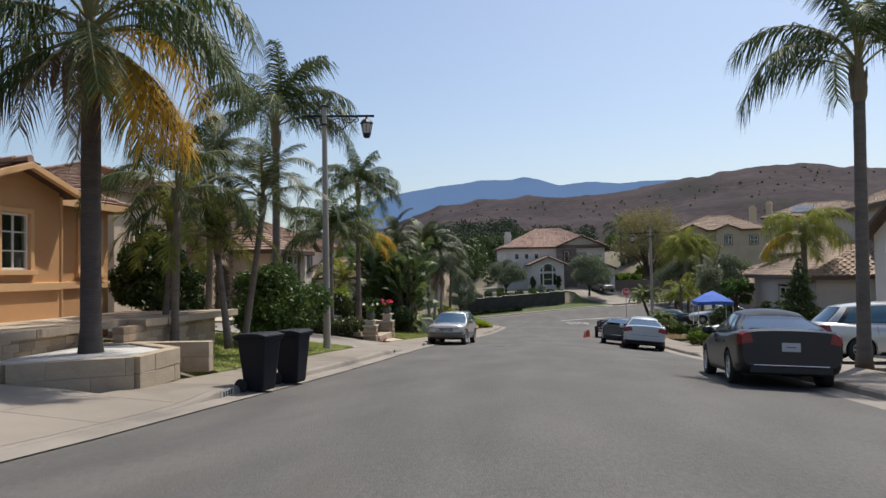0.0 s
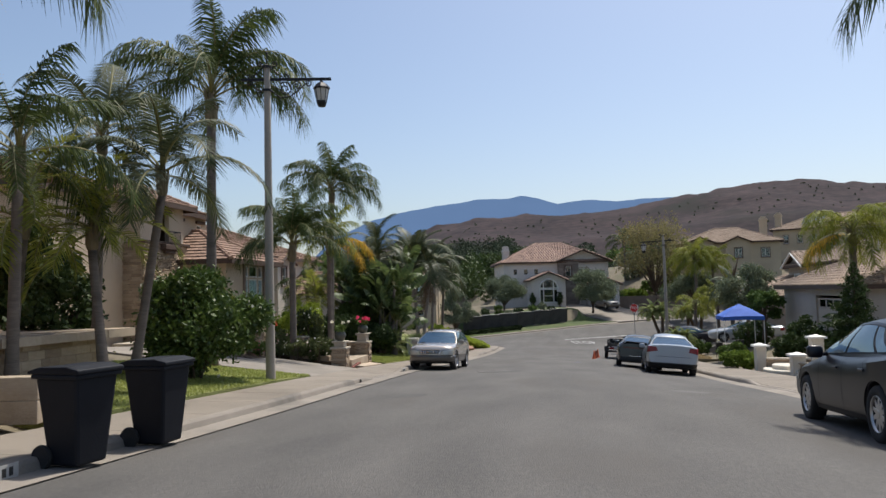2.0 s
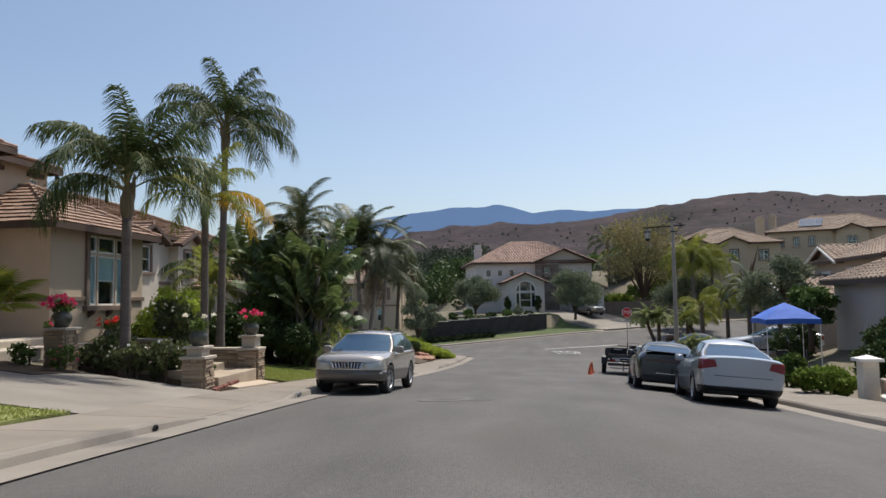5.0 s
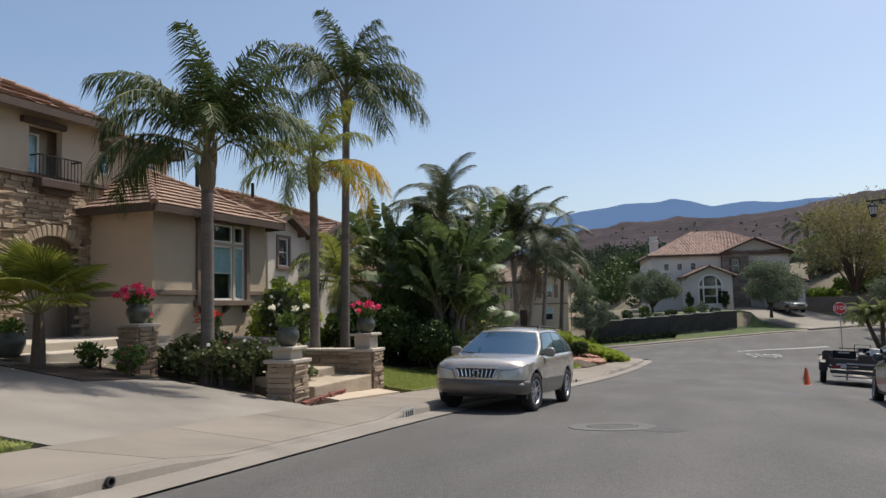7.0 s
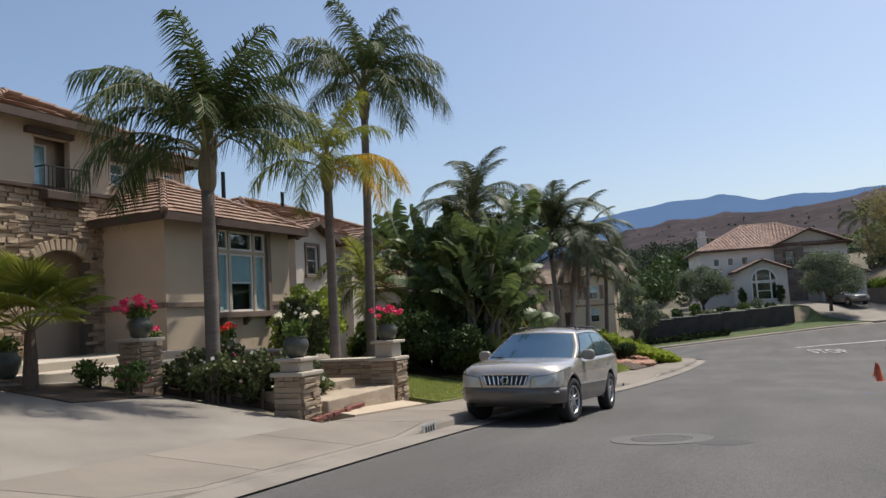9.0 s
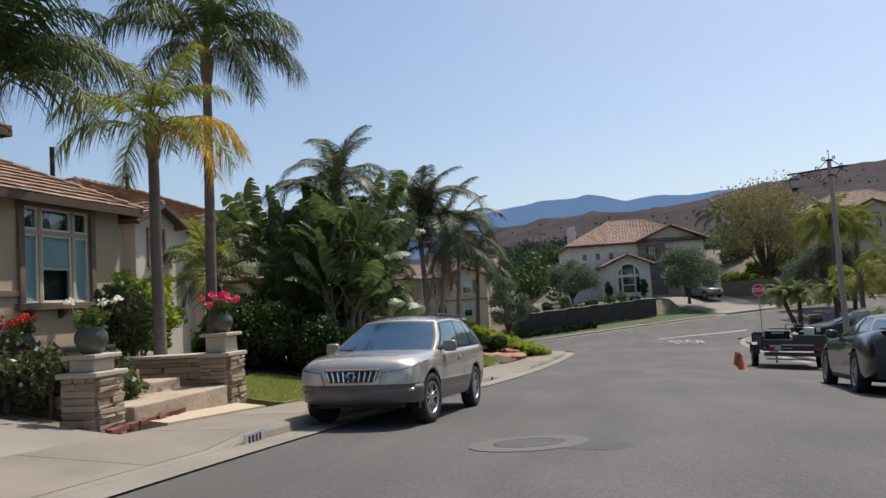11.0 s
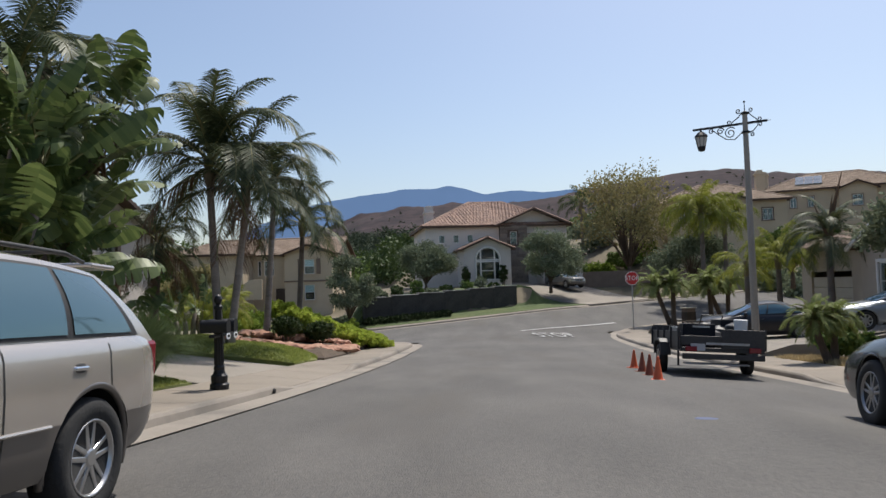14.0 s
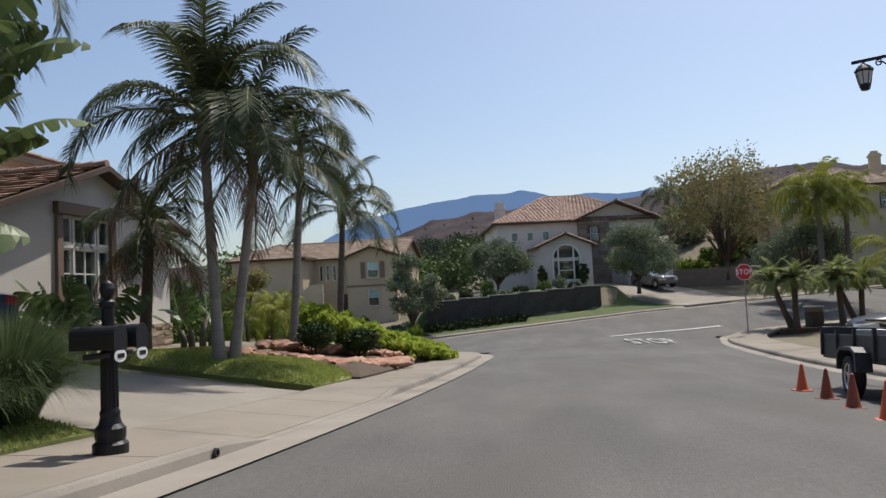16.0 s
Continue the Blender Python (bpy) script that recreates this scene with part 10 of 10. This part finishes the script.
def stone_wall(x0, y0, x1, y1, z0, z1, label, seed):
    t = thing("garden_wall", pose(0, 0, 0), label, "wall", "stone garden walls")
    d = Vector((x1 - x0, y1 - y0, 0)).normalized()
    n = Vector((d.y, -d.x, 0)) * 0.14
    bm = bmesh.new()
    prism(bm, [(x0 + n.x, y0 + n.y), (x1 + n.x, y1 + n.y), (x1 - n.x, y1 - n.y), (x0 - n.x, y0 - n.y)], z0 - 0.4, z1)
    part("core", bm, M["ledger_back"], t)
    stone_face(t, x0 + n.x, y0 + n.y, x1 + n.x, y1 + n.y, z0 - 0.2, z1, seed, course=0.075)
    stone_face(t, x1 - n.x, y1 - n.y, x0 - n.x, y0 - n.y, z0 - 0.2, z1, seed + 1, course=0.1)
    ln = math.dist((x0, y0), (x1, y1))
    k = max(int(ln / 0.6), 1)
    for i in range(k):
        bm = bmesh.new()
        box(bm, 0, 0, 0.03, ln / k - 0.01, 0.46, 0.06)
        part("coping_slab", bm, M["cap"], t, bevel=0.012, at=Matrix.Translation((x0 + d.x * ln * (i + 0.5) / k, y0 + d.y * ln * (i + 0.5) / k, z1)) @ Matrix.Rotation(math.atan2(d.y, d.x), 4, 'Z'))


stone_wall(-9.35, 36.4, -11.6, 36.5, -1.75, -1.2, "low ledger stone garden wall with flat coping", 331)
stone_wall(-11.6, 36.5, -13.8, 37.6, -1.6, -0.95, "low ledger stone garden wall below the bay", 335)
for _i, (_x0, _x1, _z) in enumerate(((-9.6, -8.7, -1.72), (-10.4, -9.6, -1.55), (-11.2, -10.4, -1.38))):
    bm = bmesh.new()
    box(bm, (_x0 + _x1) / 2, 34.7, _z - 0.2, _x1 - _x0 + 0.04, 2.4, 0.5)
    solid("entry_step", bm, M["block"], "broad tan stone entry step", "step", "entry steps", bevel=0.025)
_edge = thing("brick_edging", pose(0, 0, 0), "short run of uneven red brick edging beside the pillar", "edging")
_rg = random.Random(12)
for _i in range(9):
    bm = bmesh.new()
    box(bm, 0, 0, 0, 0.10, 0.19, 0.07)
    part("brick", bm, M["brick_red"], _edge, bevel=0.008, at=pose(-8.42 - 0.03 * _i + _rg.uniform(-0.03, 0.03), 32.75 + 0.225 * _i, gz(-7.9, 33) + KERB + 0.035, 0, _rg.uniform(-6, 6), _rg.uniform(-14, 14)))


# fan palm by the entry
def fan_leaf(seed):
    """A pleated fan leaf on a stalk."""
    rg = random.Random(seed)
    vs, fs, mi = [], [], []
    base = Vector((0.75, 0, 0.25))
    for i in range(6):
        s = i / 5
        c = base * s
        w = 0.014
        vs += [c + Vector((0, w, 0)), c + Vector((0, 0, -w)), c - Vector((0, w, 0)), c + Vector((0, 0, w))]
    for i in range(5):
        for j in range(4):
            fs.append((4 * i + j, 4 * i + (j + 1) % 4, 4 * i + 4 + (j + 1) % 4, 4 * i + 4 + j))
            mi.append(1)
    n = 34
    for i in range(n):
        a = radians(-128 + 256 * (i + 0.5) / n)
        ha = radians(256 / n / 2)
        ln = 0.72 * (1 - 0.22 * abs(a) / 2.2) * rg.uniform(0.95, 1.04)
        def pt(q, ang, lift):
            return base + Vector((q * math.cos(ang), q * math.sin(ang), 0.10 * q + lift - 0.38 * q * q))
        o = len(vs)
        vs += [base, pt(ln * 0.62, a - ha, -0.012), pt(ln * 0.62, a, 0.018), pt(ln * 0.62, a + ha, -0.012), pt(ln, a, -0.05)]
        fs += [(o, o + 1, o + 2), (o, o + 2, o + 3), (o + 1, o + 4, o + 2), (o + 2, o + 4, o + 3)]
        mi += [0, 0, 0, 0]
    return from_lists("fan_leaf", vs, fs, [M["frond_light"], M["stalk"]], False, mi)


fp = thing("fan_palm", pose(-13.1, 31.3, yard_z(-13.1, 31.3)), "young fan palm with pleated yellow-green leaves by the entry", "palm tree")
bm = bmesh.new()
tube(bm, [(0, 0, -0.1), (0.02, 0, 0.5), (0, 0, 1.0)], [0.14, 0.11, 0.08], 10)
part("trunk", bm, M["bark_brown"], fp)
_fl = [fan_leaf(3), fan_leaf(4)]
for _i in range(16):
    part("fan_leaf", _fl[_i % 2], None, fp, at=Matrix.Translation((0, 0, 0.95)) @ Matrix.Rotation(_i * 2.4, 4, 'Z') @ Matrix.Rotation(radians(-72 + 5 * _i), 4, 'Y') @ Matrix.Scale(0.92 + 0.08 * (_i % 3), 4))
patch("entry_bed", (-11.6, 30.9), (-11.6, 32.7), (-13.6, 32.7), (-13.6, 30.9), M["mulch"], "mulched bed under the fan palm", "flower bed", dz=0.012)
for _x, _y, _s, _f in ((-11.9, 32.3, 401, "petal_pink"), (-12.9, 32.4, 402, "petal_white")):
    bush(_x, _y, yard_z(_x, _y) + 0.03, 0.34, 0.34, 0.26, 500, 0.05, M["leaf_mid"], "low bush with small blooms by the entry", _s, flowers=(M[_f], 24, 0.05), category="flower bush", group="flowers by the entry")

# ---- trailer in the road ----
tr = thing("utility_trailer", on_road(2.9, 52.4, -4) @ Matrix.Scale(1.04, 4), "dark steel utility trailer loaded with garden gear", "trailer")
for _nm, _b in (("bed", (0, 0, 0.60, 1.75, 4.2, 0.09)), ("tailgate", (0.42, -2.1, 0.84, 0.9, 0.06, 0.42)), ("tailgate_frame", (-0.45, -2.1, 0.80, 0.85, 0.05, 0.20)), ("front_board", (0, 2.1, 0.88, 1.75, 0.05, 0.5))):
    bm = bmesh.new()
    box(bm, *_b)
    part(_nm, bm, M["dark_steel"], tr, bevel=0.01)
for s in (-1, 1):
    bm = bmesh.new()
    box(bm, 0.87 * s, 0, 0.81, 0.04, 4.2, 0.36)
    part("side_board", bm, M["dark_steel"], tr, bevel=0.008)
    for y in (-2.0, -1.0, 0.0, 1.0, 2.0):
        bm = bmesh.new()
        box(bm, 0.905 * s, y, 0.84, 0.05, 0.06, 0.48)
        part("stake", bm, M["dark_steel"], tr)
    bm = bmesh.new()
    prism(bm, [(-0.55, 0.42), (-0.5, 0.72), (-0.3, 0.80), (0.3, 0.80), (0.5, 0.72), (0.55, 0.42), (0.48, 0.42), (0.44, 0.68), (0.28, 0.74), (-0.28, 0.74), (-0.44, 0.68), (-0.48, 0.42)], 0.92 * s - 0.12, 0.92 * s + 0.12, "x")
    part("mudguard", bm, M["dark_steel"], tr, at=Matrix.Translation((0.06 * s, -0.2, 0)))
    wheel(tr, 0.98 * s, -0.2, 0.33, 0.2, 5, s)
    bm = bmesh.new()
    box(bm, 0.66 * s, -2.15, 0.62, 0.24, 0.05, 0.11)
    part("tail_light", bm, M["lamp_red"], tr, "dull red tail light", bevel=0.012)
bm = bmesh.new()
box(bm, 0, -2.16, 0.46, 1.7, 0.10, 0.12)
part("bumper_bar", bm, M["dark_steel"], tr, bevel=0.015)
bm = bmesh.new()
box(bm, -0.52, -2.14, 0.66, 0.30, 0.02, 0.15)
part("number_plate", bm, M["plate"], tr, "pale number plate")
bm = bmesh.new()
box(bm, -0.1, -1.9, 0.30, 1.3, 0.5, 0.03)
part("ramp_plate", bm, M["galvanised"], tr, "worn pale steel ramp stowed under the bed", bevel=0.008)
bm = bmesh.new()
box(bm, 0.1, -2.14, 0.74, 0.9, 0.02, 0.05)
box(bm, -0.45, -2.14, 1.1, 0.35, 0.02, 0.04)
part("tailgate_rail", bm, M["galvanised"], tr)
bm = bmesh.new()
tube(bm, [(-0.6, 2.1, 0.55), (0, 3.4, 0.5)], 0.045, 6)
tube(bm, [(0.6, 2.1, 0.55), (0, 3.4, 0.5)], 0.045, 6)
tube(bm, [(0, 3.3, 0.5), (0, 3.3, 0.0)], 0.03, 6)
part("drawbar", bm, M["dark_steel"], tr)
# its load
_tm = on_road(2.9, 52.4, -4) @ Matrix.Scale(1.04, 4)
def on_trailer(name, label, category, build, material, x, y, z=0.645, rz=0):
    bm = bmesh.new()
    build(bm)
    return solid(name, bm, material, label, category, "load of the trailer", bevel=0.02, m=_tm @ pose(x, y, z, 0, 0, rz))


on_trailer("crate", "dark plastic crate in the trailer", "crate", lambda b: box(b, 0, 0, 0.26, 0.7, 0.55, 0.52), M["bin"], -0.4, -1.4)
on_trailer("crate", "dark plastic crate in the trailer", "crate", lambda b: box(b, 0, 0, 0.32, 0.6, 0.7, 0.64), M["bin"], 0.45, -0.7, rz=8)
on_trailer("toolbox", "grey steel toolbox in the trailer", "toolbox", lambda b: box(b, 0, 0, 0.22, 0.5, 1.1, 0.44), M["galvanised"], -0.4, 0.3)
on_trailer("bucket", "white plastic bucket in the trailer", "bucket", lambda b: lathe(b, [(0.12, 0), (0.15, 0.6), (0.16, 0.62), (0.13, 0.64)], 14), M["sign_white"], 0.5, -1.6)
on_trailer("mower", "dark mower engine in the trailer", "mower", lambda b: (box(b, 0, 0, 0.2, 0.6, 0.8, 0.2), lathe(b, [(0.2, 0.3), (0.22, 0.5), (0.1, 0.58)], 12), tube(b, [(-0.25, -0.4, 0.3), (-0.25, -0.9, 0.75), (0.25, -0.9, 0.75), (0.25, -0.4, 0.3)], 0.018, 6)), M["dark_steel"], 0.3, 1.2)

on_trailer("fuel_can", "dull red fuel can in the trailer", "fuel can", lambda b: (box(b, 0, 0, 0.17, 0.3, 0.18, 0.34), tube(b, [(0.08, 0, 0.34), (0.12, 0, 0.44)], 0.025, 6)), M["cone_old"], -0.6, -0.7)
on_trailer("tarpaulin", "bunched dark tarpaulin in the trailer", "tarpaulin", lambda b: [lathe(b, [(0.30 - 0.05 * q, 0.0), (0.36 - 0.06 * q, 0.16), (0.24, 0.34 + 0.08 * q), (0.06, 0.42 + 0.08 * q)], 9, 0.28 * q - 0.2, 0.35 * (q % 2), 0) for q in range(3)], M["dark_steel"], 0.1, -1.35)
for _q in range(4):
    on_trailer("rake", "long-handled wooden garden rake lying in the trailer", "rake", lambda b: (tube(b, [(0, -1.0, 0.42), (0.1, 1.0, 0.58)], 0.016, 6), box(b, 0.1, 1.0, 0.60, 0.34, 0.05, 0.04)), M["wood_old"], -0.35 + 0.13 * _q, 0.1 + 0.1 * _q)

# ---- right-hand front yard ----
def capped_pillar(x, y, top, w, label):
    z0 = yard_z(x, y)
    t = thing("pillar", pose(x, y, z0), label, "pillar", "white gate pillars")
    h = top - z0
    bm = bmesh.new()
    box(bm, 0, 0, h / 2 - 0.2, w, w, h + 0.1)
    part("shaft", bm, M["plaster_pale"], t, bevel=0.015)
    bm = bmesh.new()
    box(bm, 0, 0, h - 0.12, w + 0.18, w + 0.18, 0.07)
    a = [bm.verts.new(((w / 2 + 0.05) * p, (w / 2 + 0.05) * q, h - 0.085)) for p, q in ((-1, -1), (1, -1), (1, 1), (-1, 1))]
    k = bm.verts.new((0, 0, h))
    for i in range(4):
        bm.faces.new((a[i], a[(i + 1) % 4], k))
    part("cap", bm, M["frame_white"], t, "white pyramid cap")


capped_pillar(8.6, 35.0, -1.05, 0.42, "tall white plastered pillar with pyramid cap")
capped_pillar(6.85, 35.9, -1.40, 0.38, "white plastered pillar with pyramid cap")
capped_pillar(7.47, 33.4, -1.55, 0.42, "short white plastered pillar with pyramid cap")
for _a, _b, _h in (((6.9, 35.3), (8.55, 35.05), 0.45), ((8.65, 35.0), (12.2, 35.2), 0.6), ((7.5, 33.35), (8.9, 31.4), 0.35)):
    t = thing("garden_wall", pose(0, 0, 0), "low tan stone garden wall with pale coping", "wall", "tan garden walls")
    z = min(yard_z(*_a), yard_z(*_b))
    d = Vector((_b[0] - _a[0], _b[1] - _a[1])).normalized()
    n = Vector((-d.y, d.x)) * 0.1
    bm = bmesh.new()
    prism(bm, [(_a[0] + n.x, _a[1] + n.y), (_b[0] + n.x, _b[1] + n.y), (_b[0] - n.x, _b[1] - n.y), (_a[0] - n.x, _a[1] - n.y)], z - 0.3, z + _h)
    part("wall_body", bm, M["ledger"], t, bevel=0.01)
    n *= 1.5
    bm = bmesh.new()
    prism(bm, [(_a[0] + n.x, _a[1] + n.y), (_b[0] + n.x, _b[1] + n.y), (_b[0] - n.x, _b[1] - n.y), (_a[0] - n.x, _a[1] - n.y)], z + _h, z + _h + 0.06)
    part("coping", bm, M["cap"], t, bevel=0.01)
for _r, _z in ((1.0, 0.13), (0.68, 0.28)):
    bm = bmesh.new()
    lathe(bm, [(_r, -0.15), (_r, _z - 0.02), (_r - 0.02, _z), (0.02, _z)], 30)
    solid("round_step", bm, M["plaster_pale"], "round white plastered entry step", "step", "round steps", m=pose(7.6, 34.5, yard_z(7.2, 34.4)))

cn = thing("canopy", pose(8.9, 48.5, yard_z(9.2, 48.5)) @ Matrix.Diagonal((0.88, 0.88, 1, 1)), "bright blue fabric canopy on thin white poles", "canopy")
_ch = -0.2 - yard_z(9.2, 48.5)
bm = bmesh.new()
_e = [(-1.2, -1.2), (0, -1.24), (1.2, -1.2), (1.24, 0), (1.2, 1.2), (0, 1.24), (-1.2, 1.2), (-1.24, 0)]
_r0 = [bm.verts.new((x, y, _ch - 0.62 - (0.0 if i % 2 else 0.04))) for i, (x, y) in enumerate(_e)]
_r1 = [bm.verts.new((x * 0.5, y * 0.5, _ch - 0.28)) for x, y in _e]
_r2 = [bm.verts.new((x, y, _ch - 0.82 - (0.0 if i % 2 else 0.04))) for i, (x, y) in enumerate(_e)]
_k = bm.verts.new((0, 0, _ch))
for i in range(8):
    j = (i + 1) % 8
    bm.faces.new((_r2[i], _r2[j], _r0[j], _r0[i]))
    bm.faces.new((_r0[i], _r0[j], _r1[j], _r1[i]))
    bm.faces.new((_r1[i], _r1[j], _k))
_co = part("canopy_cloth", bm, M["canvas_blue"], cn)
_so2 = _co.modifiers.new("cloth", 'SOLIDIFY')
_so2.thickness = 0.006
for _x in (-1.15, 1.15):
    for _y in (-1.15, 1.15):
        bm = bmesh.new()
        tube(bm, [(_x, _y, -0.1), (_x, _y, _ch - 0.66)], 0.022, 8)
        part("pole", bm, M["sign_white"], cn)


def garden_table(x, y, rz):
    t = thing("garden_table", pose(x, y, yard_z(x, y), 0, 0, rz), "small round pale garden table under the canopy", "table")
    bm = bmesh.new()
    lathe(bm, [(0.55, 0.70), (0.56, 0.72), (0.55, 0.74), (0.02, 0.74)], 24)
    part("tabletop", bm, M["plaster_pale"], t)
    bm = bmesh.new()
    lathe(bm, [(0.28, 0.0), (0.26, 0.04), (0.05, 0.06), (0.04, 0.70)], 14)
    part("pedestal", bm, M["dark_steel"], t)


garden_table(8.4, 48.2, 0)


def garden_chair(x, y, rz):
    t = thing("garden_chair", pose(x, y, yard_z(x, y), 0, 0, rz), "dark metal garden chair under the canopy", "chair", "chairs under the canopy")
    for nm, b in (("seat", (0, 0, 0.44, 0.46, 0.46, 0.04)), ("backrest", (0, 0.22, 0.74, 0.44, 0.035, 0.42))):
        bm = bmesh.new()
        box(bm, *b)
        part(nm, bm, M["dark_steel"], t, bevel=0.012)
    for a in (-0.2, 0.2):
        for b in (-0.2, 0.2):
            bm = bmesh.new()
            tube(bm, [(a, b, 0), (a, b, 0.44 if b < 0 else 0.9)], 0.014, 6)
            part("leg", bm, M["dark_steel"], t)


garden_chair(8.0, 49.1, 20)
garden_chair(9.3, 48.0, -100)
garden_chair(9.0, 49.3, -20)

tcn = thing("litter_bin", pose(9.5, 79.0, -3.9, 0, 0, 20), "square brown litter bin with pale top", "litter bin")
bm = bmesh.new()
box(bm, 0, 0, 0.36, 0.62, 0.62, 0.74)
part("body", bm, M["dark_wood"], tcn, bevel=0.02)
bm = bmesh.new()
box(bm, 0, 0, 0.84, 0.58, 0.58, 0.24)
part("upper", bm, M["trim_taupe"], tcn, bevel=0.02)
bm = bmesh.new()
box(bm, 0, 0, 0.98, 0.70, 0.70, 0.06)
part("lid", bm, M["plaster_pale"], tcn, bevel=0.02)

# ---- cars off the street ----
SILVER = dict(WHITE, paint=paint("silver_van_paint", (0.55, 0.55, 0.54), 0.3, 0.4, 0.15), cabin=dict(WHITE["cabin"], z_roof=1.56, front=(1.55, 0.75), rear=(-2.2, -1.75)))
_c = car("car", pose(9.0, 21.9, yard_z(9.0, 21.9) + 0.03, 0, -3, 270), SILVER, "silver car parked in the driveway", "car")
sedan_details(_c, SILVER["paint"], 0.16)
_c = car("sedan", pose(8.0, 63.0, yard_z(8.0, 63.0) + 0.42, 0, -1, 82), CIVIC, "black sedan parked in the far driveway", "car")
sedan_details(_c, CIVIC["paint"], 0.2)
_c = car("sedan", pose(11.6, 59.4, yard_z(11.6, 59.4) + 0.44, 0, 0, 80), WHITE, "silver-white sedan parked in the far yard", "car")
sedan_details(_c, WHITE["paint"], 0.16)
patch("driveway_6", (x_right(60) + 1.7, 57.8), (x_right(64) + 1.7, 65.2), (14.4, 66.0), (14.4, 57.8), M["drive"], "pale concrete driveway of the far house", "driveway", dz=0.03, base=lambda x, y: yard_z(x, y) + 0.38 * smoothstep(5.9, 7.4, x), skirt=0.5)
BLUE = dict(CIVIC, paint=paint("deep_blue_paint", (0.015, 0.035, 0.11), 0.25, 0.4, 0.1))
_c = car("car", pose(-15.4, 51.0, yard_z(-15.4, 51.0) + 0.03, 0, 0, 86), BLUE, "deep blue car with red tail lights in the driveway", "car")
sedan_details(_c, BLUE["paint"], 0.2)
PALE_SUV = dict(SUV, paint=paint("pale_pickup_paint", (0.20, 0.20, 0.20), 0.3, 0.3, 0.1), steer=0)
_p = (4.5, 102.9)
_c = car("suv", pose(_p[0], _p[1], yard_z(*_p) + 0.06, 0, 0, 34 + 175), PALE_SUV, "pale sport utility car parked at the white house", "car")
suv_details(_c, PALE_SUV["paint"], PALE_SUV["low"])
